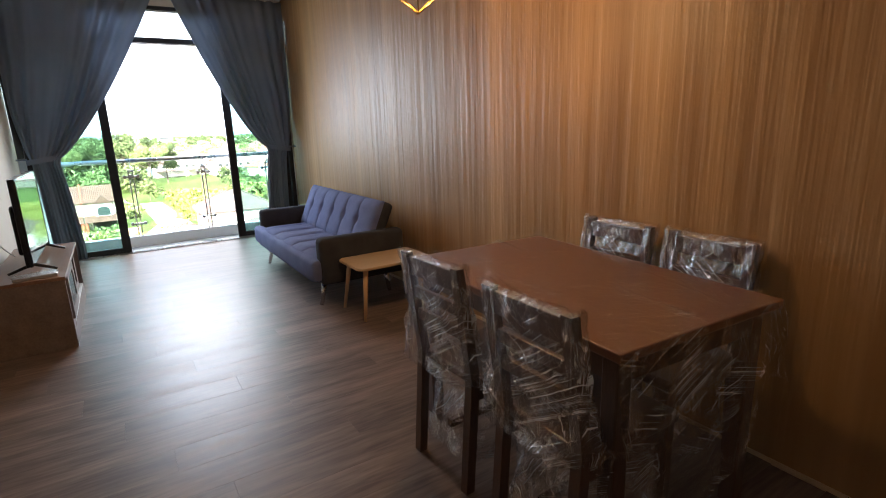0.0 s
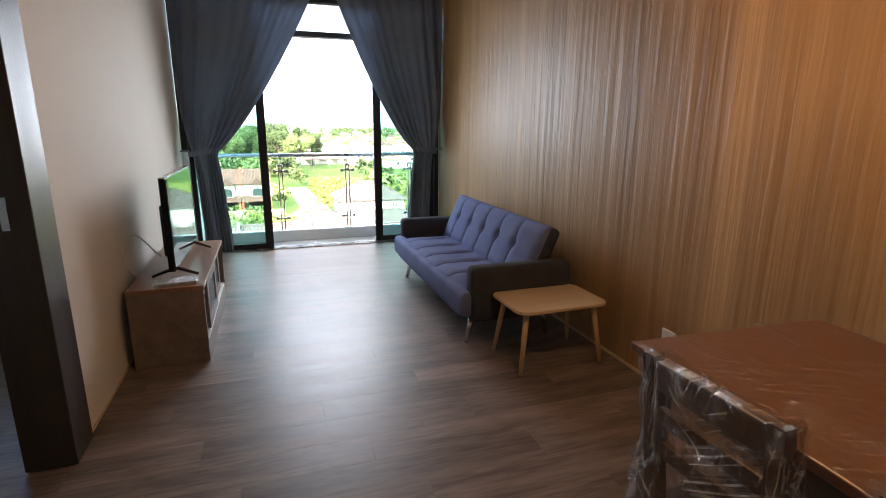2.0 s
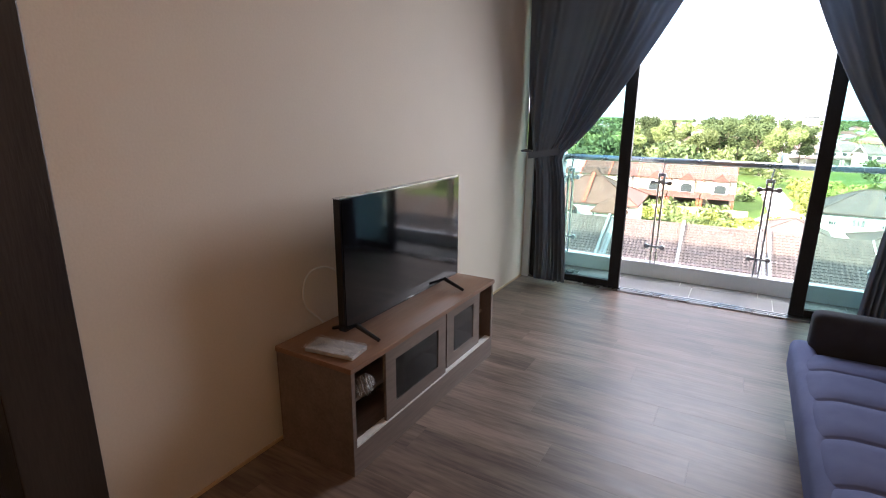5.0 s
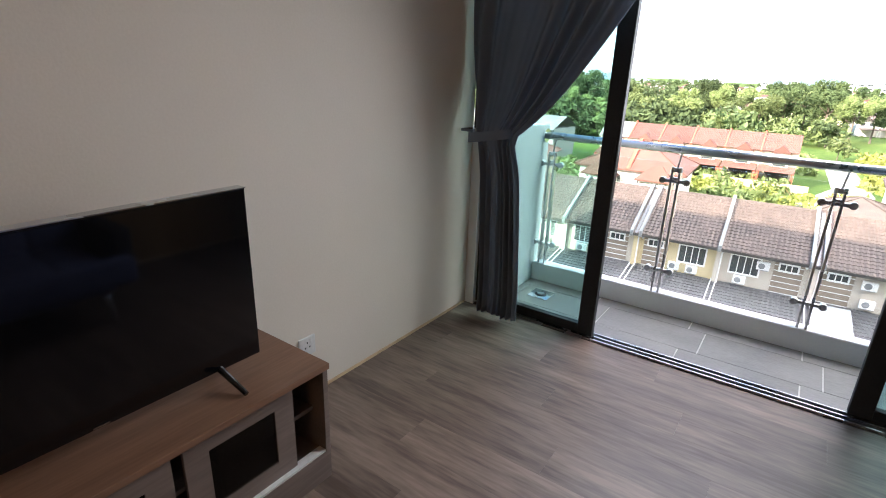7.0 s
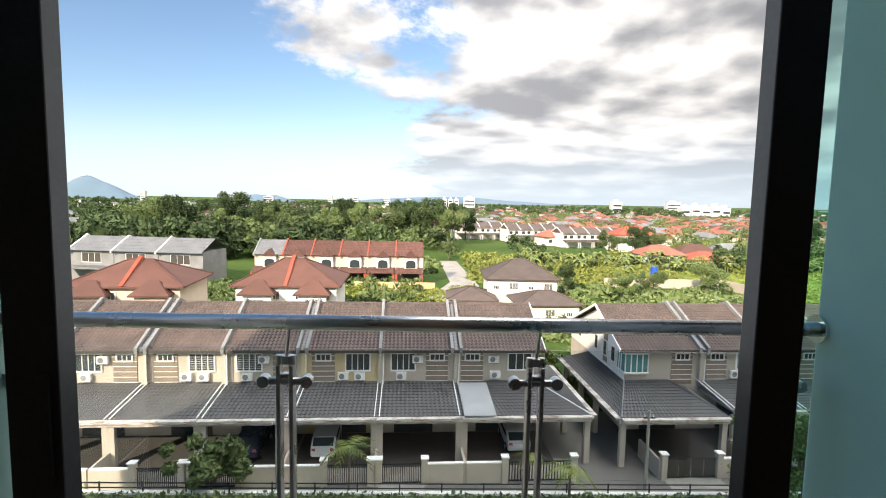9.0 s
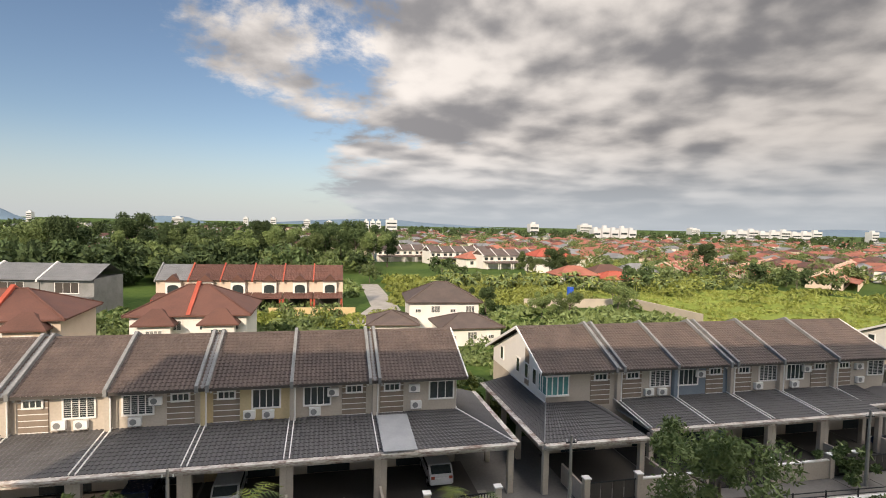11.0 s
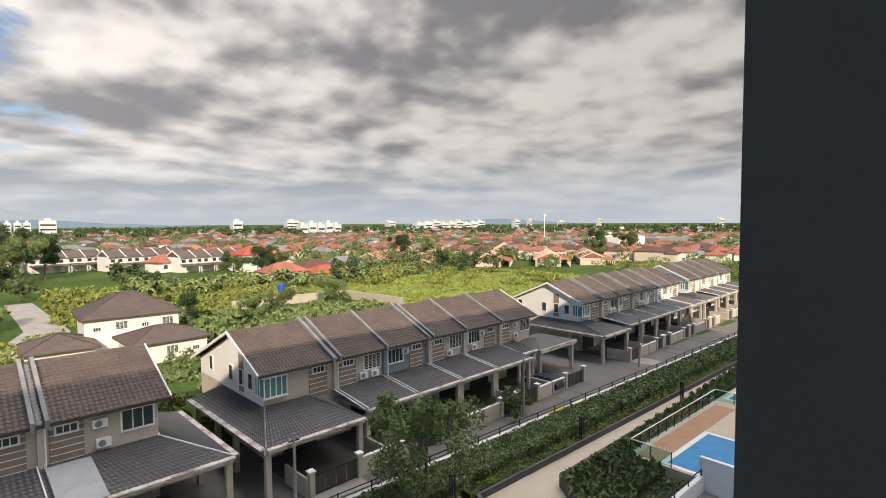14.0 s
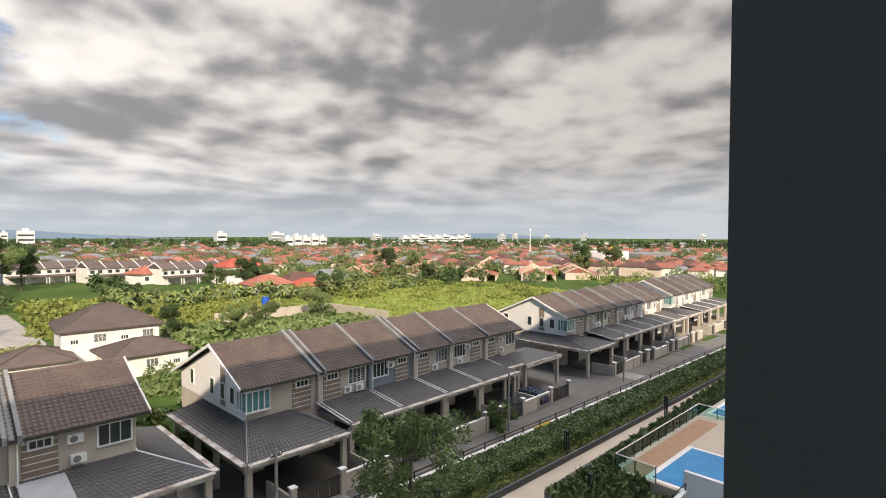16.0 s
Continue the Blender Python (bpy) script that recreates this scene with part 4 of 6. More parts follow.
M_film_top = film_material(0.035, 0.12, 0.22)
dining_table(pose(2.16, -5.30, 0, 0, 0, -3))
ch = dining_chair(pose(1.925, -5.64, 0, 0, 0, 0), "dark wooden dining chair wrapped in crumpled clear film")
copy_thing(ch, pose(1.935, -5.12, 0, 0, 0, 2))
copy_thing(ch, pose(2.43, -5.11, 0, 0, 0, 180))["label"] = "film-wrapped dark dining chair standing against the wood wall"
copy_thing(ch, pose(2.44, -5.53, 0, 0, 0, 179))["label"] = "film-wrapped dark dining chair standing against the wood wall"


def pendant():
    """Faceted gold wire cage lamp."""
    p = thing("pendant_lamp", pose(1.92, -4.70, 1.86), "gold geometric wire pendant lamp with a warm bulb", "lamp")
    r1, r2 = 0.17, 0.10
    ring = [(r1 * math.cos(radians(60 * k)), r1 * math.sin(radians(60 * k)), 0.0) for k in range(6)]
    top = [(r2 * math.cos(radians(60 * k + 30)), r2 * math.sin(radians(60 * k + 30)), 0.15) for k in range(6)]
    low = (0, 0, -0.13)
    for k in range(6):
        for a, b in ((ring[k], ring[(k + 1) % 6]), (top[k], top[(k + 1) % 6]), (ring[k], top[k]), (ring[(k + 1) % 6], top[k]), (ring[k], low)):
            part("wire", tube(a, b, 0.0035, seg=6), M_gold, p)
    part("cord", tube((0, 0, 0.15), (0, 0, ZC - 1.86), 0.004, seg=6), M_black, p)
    part("socket", tube((0, 0, 0.06), (0, 0, 0.15), 0.02, seg=12), M_gold, p)
    bb = bmesh.new()
    bmesh.ops.create_uvsphere(bb, u_segments=16, v_segments=10, radius=0.03)
    bb.transform(Matrix.Translation((0, 0, 0.03)))
    o = part("bulb", bb, M_bulb, p, "glowing warm bulb", smooth=True)
    o.visible_shadow = False


pendant()


# ---------------------------------------------------------------- outdoors
G = -16.8
rnd = random.Random(7)

solid("ground", box(-3500, 3500, -300, 4500, G - 1.0, G), M_ground, "green open land stretching to the horizon", "ground", "structure")

# the apartment block round the flat
bk = box(-35.0, 62.0, -14.0, -0.02, 3.12, 15.5)
box(-35.0, -3.4, -14.0, -0.02, G, 3.12, bm=bk)
box(3.62, 62.0, -14.0, -0.02, G, 3.12, bm=bk)
box(-3.4, 3.62, -14.0, -0.02, G, -0.45, bm=bk)
box(-3.4, 3.62, -14.0, -9.0, -0.45, 3.12, bm=bk)
solid("apartment_block", bk, M_white, "white and charcoal rendered apartment block", "building", "structure")


def leaf_mesh(name, pts, size, mat, flat=0.0, seed=1, long=1.5):
    """Many small leaf blades at pts, each a bent quad turned at random."""
    r = np.random.RandomState(seed)
    pts = np.asarray(pts, float)
    n = len(pts)
    a = r.normal(size=(n, 3)); a[:, 2] *= (1 - flat)
    a /= np.linalg.norm(a, axis=1)[:, None] + 1e-9
    b = np.cross(a, r.normal(size=(n, 3)))
    b /= np.linalg.norm(b, axis=1)[:, None] + 1e-9
    s = size * r.uniform(0.6, 1.35, n)[:, None]
    v = np.stack([pts - a * s * long, pts + b * s * 0.55, pts + a * s * long, pts - b * s * 0.55], 1).reshape(-1, 3)
    me = bpy.data.meshes.new(name)
    me.from_pydata(v.tolist(), [], [(4 * k, 4 * k + 1, 4 * k + 2, 4 * k + 3) for k in range(n)])
    me.materials.append(mat)
    return me


def crown_points(n, rx, rz, seed, lobes=17):
    """Points on the skins of several lobes, uneven, with gaps between."""
    r = np.random.RandomState(seed)
    cs = r.normal(size=(lobes, 3)) * [rx * 0.46, rx * 0.46, rz * 0.42]
    rad = r.uniform(0.20, 0.46, lobes) * min(rx, rz)
    k = r.randint(0, lobes, n)
    d = r.normal(size=(n, 3))
    d /= np.linalg.norm(d, axis=1)[:, None]
    return cs[k] + d * rad[k][:, None] * r.uniform(0.45, 1.15, n)[:, None]


def tree(m, h, rx, rz, seed, lab, mat, n=700, leaf=0.3, group=""):
    t = thing("tree", m, lab, "tree", group)
    tr = tube((0, 0, 0), (0.1, 0, h - rz * 0.3), 0.035 * h, 0.015 * h, seg=8)
    rr = random.Random(seed)
    for k in range(5):
        a = rr.uniform(0, 6.28)
        z = h - rz * rr.uniform(0.3, 1.0)
        tube((0.05, 0, z), (rx * 0.6 * math.cos(a), rx * 0.6 * math.sin(a), z + rz * 0.5), 0.012 * h, 0.005 * h, bm=tr, seg=6)
    part("trunk", tr, M_bark, t)
    o = new("crown", leaf_mesh("crown", crown_points(n, rx, rz, seed) + np.array([0, 0, h]), leaf, mat, seed=seed))
    o.parent = t
    return t


def palm(m, h, seed, n=11, L=2.0, lab="young palm with arching feathered fronds", group=""):
    t = thing("palm", m, lab, "palm", group)
    part("trunk", tube((0, 0, 0), (0.06, 0.03, h), 0.09, 0.07, seg=8), M_bark, t)
    rr = random.Random(seed)
    for k in range(n):
        a, up = 2 * math.pi * k / n + rr.uniform(-0.2, 0.2), rr.uniform(0.25, 0.9)
        bm = bmesh.new()
        prev = None
        for j in range(9):
            s = j / 8
            rad = L * s * (0.85 + 0.1 * up)
            z = h + L * (up * s - 0.95 * s * s)
            c = Vector((rad * math.cos(a), rad * math.sin(a), z))
            sd = Vector((-math.sin(a), math.cos(a), 0))
            w = L * 0.24 * math.sin(math.pi * min(0.12 + s * 0.88, 1)) + 0.01
            if prev:
                for sg in (-1, 1):
                    tip = c + sd * w * sg + Vector((0, 0, -0.35 * w)) + Vector((math.cos(a), math.sin(a), 0)) * 0.1 * L
                    mid = (prev + c) / 2
                    vs = [bm.verts.new(q) for q in (prev, prev.lerp(c, 0.55), tip)]
                    bm.faces.new(vs)
            prev = c
        part("frond", bm, M_leaf2 if k % 3 else M_leaf, t)
    return t


def hip_roof(bm, x0, x1, y0, y1, z0, z1, over=0.6):
    x0, x1, y0, y1 = x0 - over, x1 + over, y0 - over, y1 + over
    h = min(x1 - x0, y1 - y0) / 2
    if x1 - x0 >= y1 - y0:
        r = [(x0 + h, (y0 + y1) / 2, z1), (x1 - h, (y0 + y1) / 2, z1)]
    else:
        r = [((x0 + x1) / 2, y0 + h, z1), ((x0 + x1) / 2, y1 - h, z1)]
    c = [bm.verts.new(q) for q in ((x0, y0, z0), (x1, y0, z0), (x1, y1, z0), (x0, y1, z0))]
    d = [bm.verts.new(q) for q in r]
    if x1 - x0 >= y1 - y0:
        for q in ((c[0], c[1], d[1], d[0]), (c[1], c[2], d[1]), (c[2], c[3], d[0], d[1]), (c[3], c[0], d[0])):
            bm.faces.new(q)
    else:
        for q in ((c[0], c[1], d[0]), (c[1], c[2], d[1], d[0]), (c[2], c[3], d[1]), (c[3], c[0], d[0], d[1])):
            bm.faces.new(q)
    bm.faces.new(c[::-1])
    b2 = [bm.verts.new((v.co.x, v.co.y, z0 - 0.18)) for v in c]
    for k in range(4):
        bm.faces.new((c[k], b2[k], b2[(k + 1) % 4], c[(k + 1) % 4]))
    return bm


# --- terrace houses: local x along the row, y from the ridge (0) to the front (negative), z from the ground
ROW = Matrix.Translation((0, 43.0, G)) @ Matrix.Rotation(radians(2.6), 4, "Z")
V_WALL, V_EAVE, V_PORCH = -5.1, -5.75, -9.4
Z_RIDGE, Z_EAVE, Z_P1, Z_P0 = 9.25, 6.75, 4.15, 3.55


def tiled_patch(bm, low0, low1, high1, high0, n, roll=0.30, h=0.055):
    """A tiled roof face between a lower and an upper edge: n stepped courses crossed by rounded rolls."""
    low0, low1, high1, high0 = (Vector(q) for q in (low0, low1, high1, high0))
    m = max(2, int(round((low1 - low0).length / roll)) * 2)
    steps = []
    for k in range(n):
        steps += [(k / n, 0.012 if k else 0.0), (k / n, 0.05)]
    steps.append((1.0, 0.012))
    rows = []
    for f, dz in steps:
        a, b = low0.lerp(high0, f), low1.lerp(high1, f)
        rows.append([bm.verts.new(a.lerp(b, i / m) + Vector((0, 0, dz + (h if i % 2 else 0.0)))) for i in range(m + 1)])
    for a, b in zip(rows[:-1], rows[1:]):
        for i in range(m):
            bm.faces.new((a[i], a[i + 1], b[i + 1], b[i]))


def slope_courses(bm, u0, u1, va, za, vb, zb, n, roll=0.30, h=0.055):
    """One straight tiled slope from the eave (va, za) up to the ridge (vb, zb)."""
    tiled_patch(bm, (u0, va, za), (u1, va, za), (u1, vb, zb), (u0, vb, zb), n, roll, h)


def window(parent, u, v, z, w, h, nx=4, grille=True, face=-1, mat=None):
    """A framed window standing proud of a wall that faces -y."""
    o = part("window", box(u - w / 2, u + w / 2, v - 0.03, v + 0.02, z, z + h), mat or M_win, parent)
    t = 0.11
    fr = box(u - w / 2 - t, u - w / 2, v - 0.09, v + 0.02, z - t, z + h + t)
    box(u + w / 2, u + w / 2 + t, v - 0.09, v + 0.02, z - t, z + h + t, bm=fr)
    box(u - w / 2, u + w / 2, v - 0.09, v + 0.02, z + h, z + h + t, bm=fr)
    box(u - w / 2, u + w / 2, v - 0.11, v + 0.02, z - t, z, bm=fr)
    part("window_frame", fr, M_trim, o)
    for k in range(1, nx):
        x = u - w / 2 + w * k / nx
        part("mullion", box(x - 0.03, x + 0.03, v - 0.06, v - 0.03, z, z + h), M_trim, o)
    if grille:
        gr = bmesh.new()
        for k in range(1, 9):
            zz = z + h * k / 9
            box(u - w / 2, u + w / 2, v - 0.05, v - 0.035, zz - 0.012, zz + 0.012, bm=gr)
        part("grille", gr, M_grille, o)
    return o


def air_con(parent, u, v, z):
    a = part("air_conditioner", box(u - 0.40, u + 0.40, v - 0.32, v - 0.03, z, z + 0.56, bevel=0.02), M_trim, parent)
    part("fan_grille", tube((u - 0.09, v - 0.335, z + 0.28), (u - 0.09, v - 0.32, z + 0.28), 0.21, seg=16), M_grey_par, a)
    part("bracket", box(u - 0.36, u + 0.36, v - 0.30, v, z - 0.05, z), M_grey_par, a)
    return a


def terrace_house(u0, w, mirror, end=None, paint=None, lab="", left_par="single", porch_mat=None, louvre=False, vp=-9.8, span=None, side_back=1.0, own_porch=None):
    """Two storeys under a brown tiled roof, with a car porch in front. end: 'l' or 'r' for a corner house."""
    h = thing("terrace_house", ROW @ Matrix.Translation((u0, 0, 0)), lab or "beige two-storey terrace house with a brown tiled roof and car porch", "house", "terrace houses across the street")
    paint = paint or M_house
    mx = (lambda u: w - u) if mirror else (lambda u: u)
    wl, wr = (0.0 if end != "l" else 0.55), (w if end != "r" else w - 0.55)
    # walls with a gabled section
    wall = prism([(V_WALL, 0), (7.9, 0), (7.9, 5.72), (0, Z_RIDGE - 0.12), (V_WALL, Z_EAVE + 0.12)], wl, wr)
    part("wall", wall, paint, h)
    rf, rb = bmesh.new(), bmesh.new()
    a, b = (-0.0 if end != "l" else -0.15), (w if end != "r" else w + 0.15)
    slope_courses(rf, a, b, V_EAVE, Z_EAVE, 0, Z_RIDGE, 17)
    slope_courses(rb, a, b, 8.5, 5.55, 0, Z_RIDGE, 6, roll=1.5)
    part("rear_roof", rb, M_rooftile, h)
    part("roof", rf, M_rooftile, h, "brown interlocking roof tiles")
    part("ridge_cap", prism([(-0.16, Z_RIDGE), (0, Z_RIDGE + 0.12), (0.16, Z_RIDGE)], a, b), M_rooftile, h)
    # gutter takes the painted shade colour
    part("fascia", box(a, b, V_EAVE - 0.03, V_EAVE + 0.02, Z_EAVE - 0.16, Z_EAVE + 0.03), M_dark, h, "roof gutter in the painted shade colour")
    part("soffit", box(a, b, V_EAVE + 0.02, V_WALL + 0.1, Z_EAVE - 0.10, Z_EAVE - 0.02), M_trim, h)
    # upright parapet between neighbours
    if left_par:
        for du in ((0.0,) if left_par == "single" else (-0.33, 0.33)):
            pr = prism([(V_EAVE - 0.12, Z_EAVE - 0.2), (V_EAVE - 0.12, Z_EAVE + 0.28), (0, Z_RIDGE + 0.38), (7.5, Z_RIDGE - 2.9), (7.5, Z_RIDGE - 3.6), (0, Z_RIDGE - 0.2)], du - 0.11, du + 0.11)
            part("parapet", pr, M_grey_par, h, "grey rendered party wall parapet")
        if left_par != "single":
            part("gutter", prism([(V_EAVE, Z_EAVE + 0.02), (0, Z_RIDGE + 0.02), (0, Z_RIDGE + 0.07), (V_EAVE, Z_EAVE + 0.07)], -0.17, 0.17), M_grey_tile, h)
        part("party_wall", box(-0.14, 0.14, V_WALL - 0.42, V_WALL, Z_P1, Z_EAVE - 0.1), paint, h)
        part("downpipe", tube((0.22, V_WALL - 0.46, Z_P1), (0.22, V_WALL - 0.46, Z_EAVE), 0.05, seg=8), M_trim, h)
    # cladding bay with a small window, then the wide window
    cu = mx(1.45 if end != "r" else 1.3)
    cl = part("cladding", box(cu - 0.85, cu + 0.85, V_WALL - 0.06, V_WALL, Z_P1 - 0.3, Z_EAVE - 0.1), M_cladding, h, "brown boarded bay")
    for k in range(6):
        z = Z_P1 + 0.05 + 0.4 * k
        part("joint", box(cu - 0.85, cu + 0.85, V_WALL - 0.066, V_WALL - 0.058, z, z + 0.05), M_trim, cl)
    window(h, cu, V_WALL - 0.06, Z_EAVE - 0.85, 1.0, 0.42, 3, False)
    if end != "l":
        window(h, mx(4.05) if not end else mx(5.05), V_WALL, Z_P1 + 0.95, 1.75, 1.25, 4 if not end else 3, louvre)
        air_con(h, mx(2.95), V_WALL, Z_P1 + (1.55 if mirror or end else 0.25))
    if end == "r":
        air_con(h, mx(3.1), V_WALL, Z_P1 + 0.3)
    elif not end and rnd.random() < 0.6:
        air_con(h, mx(4.2), V_WALL, Z_P1 + 0.22)
    part("eave_lamp", tube((mx(0.5), V_WALL - 0.2, Z_EAVE - 0.28), (mx(0.5), V_WALL - 0.35, Z_EAVE - 0.35), 0.07, seg=8), M_trim, h)
    # porch
    pw0, pw1 = span or (0.0, w)
    pm = porch_mat or M_porch
    wrap = end and not own_porch
    free_r = end == "l"                      # this porch stands clear of the neighbour and is hipped there
    t0, t1 = pw0, pw1
    if wrap:
        t0, t1 = (wl, pw1 - 1.6) if end == "l" else (pw0, wr)
    pf = bmesh.new()
    tiled_patch(pf, (pw0, vp, Z_P0), (pw1, vp, Z_P0), (t1, V_WALL, Z_P1), (t0, V_WALL, Z_P1), 12)
    if free_r:
        tiled_patch(pf, (pw1, vp, Z_P0), (pw1, V_WALL, Z_P0), (t1, V_WALL, Z_P1), (t1, V_WALL - 0.02, Z_P1), 6)
    part("porch_roof", pf, pm, h, "dark grey tiled porch roof")
    part("porch_beam", box(pw0, pw1, vp - 0.16, vp + 0.06, Z_P0 - 0.40, Z_P0 + 0.03), M_stained, h, "stained pale porch beam")
    part("porch_drip", box(pw0 - 0.03, pw1 + 0.03, vp - 0.42, vp - 0.162, Z_P0 - 0.12, Z_P0 + 0.04), M_stained, h)
    part("porch_ceiling", box(pw0 + 0.05, pw1 - 0.05, vp + 0.06, V_WALL, Z_P0 - 0.22, Z_P0 - 0.1), M_concrete, h)
    if not end == "l":
        for f0, f1 in ((-0.20, -0.13), (0.13, 0.20)):
            part("flashing", prism([(vp, Z_P0 + 0.06), (V_WALL, Z_P1 + 0.06), (V_WALL, Z_P1 + 0.13), (vp, Z_P0 + 0.13)], f0, f1), M_trim, h, "white flashing strip")
    for u in {round(pw0 + 0.2, 2), round(pw1 - 0.2, 2)}:
        part("pillar", box(u - 0.2, u + 0.2, vp + 0.05, vp + 0.4, 0.0, Z_P0 - 0.4, bevel=0.02), M_house, h)
    if free_r:
        part("porch_beam", box(pw1 - 0.1, pw1 + 0.1, vp + 0.06, V_WALL, Z_P0 - 0.40, Z_P0 + 0.03), M_stained, h)
    if own_porch:
        a0, a1, b0, b1 = own_porch
        op = part("side_porch", hip_roof(bmesh.new(), a0, a1, b0, b1, Z_P0, Z_P0 + 0.62, 0.0), pm, h, "dark hipped side porch roof")
        ring = box(a0 - 0.1, a1 + 0.1, b0 - 0.22, b0 - 0.001, Z_P0 - 0.4, Z_P0 + 0.03)
        box(a0 - 0.22, a0 - 0.1, b0 - 0.22, b1, Z_P0 - 0.4, Z_P0 + 0.03, bm=ring)
        box(a1 + 0.1, a1 + 0.22, b0 - 0.22, b1, Z_P0 - 0.4, Z_P0 + 0.03, bm=ring)
        part("porch_beam", ring, M_stained, op)
        for u in (a0 + 0.2, a1 - 0.2):
            for v in (b0 + 0.1, b1 - 0.3):
                part("pillar", box(u - 0.18, u + 0.18, v, v + 0.36, 0.0, Z_P0 - 0.18, bevel=0.02), M_house, op)
    if end:
        su = pw0 if end == "l" else pw1
        if wrap:
            part("porch_beam", box(su - 0.1, su + 0.1, vp + 0.06, side_back, Z_P0 - 0.40, Z_P0 + 0.03), M_stained, h)
            part("porch_drip", box(min(su, su + (-0.42 if end == "l" else 0.42)), max(su, su + (-0.42 if end == "l" else 0.42)), vp, side_back, Z_P0 - 0.08, Z_P0 + 0.015), M_stained, h)
            for v in (-5.4, -2.0, side_back - 0.3):
                part("pillar", box(su + (0.15 if end == "l" else -0.5), su + (0.5 if end == "l" else -0.15), v - 0.18, v + 0.18, 0, Z_P0 - 0.4), M_house, h)
            sr = bmesh.new()
            hu = wl if end == "l" else wr
            tiled_patch(sr, (su, side_back, Z_P0), (su, vp, Z_P0), (hu, V_WALL, Z_P1), (hu, side_back, Z_P1), 9)
            part("side_porch_roof", sr, pm, h)
            part("hip_strip", tube((su, vp, Z_P0 + 0.07), (hu, V_WALL, Z_P1 + 0.07), 0.06, seg=6), M_grey_par if end == "l" else M_trim, h, "pale hip flashing")
            part("wall_flashing", box(min(hu, hu + (-0.1 if end == "l" else 0.1)), max(hu, hu + (-0.1 if end == "l" else 0.1)), V_WALL, side_back, Z_P1 + 0.02, Z_P1 + 0.14), M_trim, h)
        ge = wl if end == "l" else wr
        sg = -1 if end == "l" else 1
        part("barge_board", prism([(V_EAVE, Z_EAVE - 0.1), (0, Z_RIDGE - 0.12), (8.5, 5.43), (8.5, 5.67), (0, Z_RIDGE + 0.12), (V_EAVE, Z_EAVE + 0.12)], (a if end == "l" else b) - 0.05, (a if end == "l" else b) + 0.05), M_trim, h, "white gable edge board")
        gw = box(min(ge, ge + sg * 0.05), max(ge, ge + sg * 0.05), -1.6, -0.7, Z_P1 + 0.3, Z_EAVE + 0.9)
        part("gable_render", prism([(V_WALL, Z_P1 + 0.1), (7.9, Z_P1 + 0.1), (7.9, 5.70), (0, Z_RIDGE - 0.16), (V_WALL, Z_EAVE + 0.08)], min(ge, ge + sg * 0.02), max(ge, ge + sg * 0.02)), M_house_white, h, "white painted gable wall")
        part("gable_cladding", gw, M_cladding, h)
        for v in (-2.9, -1.15, 0.9, 5.2):
            wn = part("side_window", box(min(ge + sg * 0.02, ge + sg * 0.07), max(ge + sg * 0.02, ge + sg * 0.07), v - 0.35, v + 0.35, Z_P1 + 0.9, Z_P1 + 2.1), M_win, h)
            fr = box(min(ge, ge + sg * 0.1), max(ge, ge + sg * 0.1), v - 0.45, v - 0.35, Z_P1 + 0.8, Z_P1 + 2.2)
            box(min(ge, ge + sg * 0.1), max(ge, ge + sg * 0.1), v + 0.35, v + 0.45, Z_P1 + 0.8, Z_P1 + 2.2, bm=fr)
            box(min(ge, ge + sg * 0.1), max(ge, ge + sg * 0.1), v - 0.35, v + 0.35, Z_P1 + 2.1, Z_P1 + 2.2, bm=fr)
            box(min(ge, ge + sg * 0.1), max(ge, ge + sg * 0.1), v - 0.35, v + 0.35, Z_P1 + 0.8, Z_P1 + 0.9, bm=fr)
            part("window_frame", fr, M_trim, wn)
        if end == "l":
            bz = Z_P1 + 0.75
            cw = part("corner_window", box(wl - 0.12, wl + 1.75, V_WALL - 0.30, V_WALL + 1.2, bz, bz + 1.45), M_teal, h, "teal-curtained corner bay window")
            fr = box(wl - 0.2, wl + 1.83, V_WALL - 0.38, V_WALL + 1.28, bz - 0.14, bz)
            box(wl - 0.2, wl + 1.83, V_WALL - 0.38, V_WALL + 1.28, bz + 1.45, bz + 1.59, bm=fr)
            part("window_frame", fr, M_trim, cw)
            for uu in (0.0, 0.47, 0.94, 1.41, 1.86):
                part("mullion", box(wl - 0.14 + uu, wl - 0.06 + uu, V_WALL - 0.36, V_WALL - 0.28, bz, bz + 1.45), M_trim, cw)
            for vv in (0.4, 0.8, 1.2):
                part("mullion", box(wl - 0.18, wl - 0.10, V_WALL + vv - 0.06, V_WALL + vv + 0.02, bz, bz + 1.45), M_trim, cw)
        elif not own_porch:
            part("canopy", prism([(vp - 0.35, Z_P0 + 0.16), (V_WALL - 0.9, Z_P1 + 0.16), (V_WALL - 0.9, Z_P1 + 0.21), (vp - 0.35, Z_P0 + 0.21)], 0.12, 2.3), M_grey_sheet, h, "pale grey sheet canopy over the porch")
    # ground floor: dark opening of the living room, grille door; porch shade painted on the floor
    part("porch_floor", box(0.1, w - 0.1, vp, V_WALL, 0, 0.06), M_dark, h, "paved porch floor with its shade painted dark")
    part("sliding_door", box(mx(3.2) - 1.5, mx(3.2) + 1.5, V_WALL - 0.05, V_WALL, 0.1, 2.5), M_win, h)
    return h


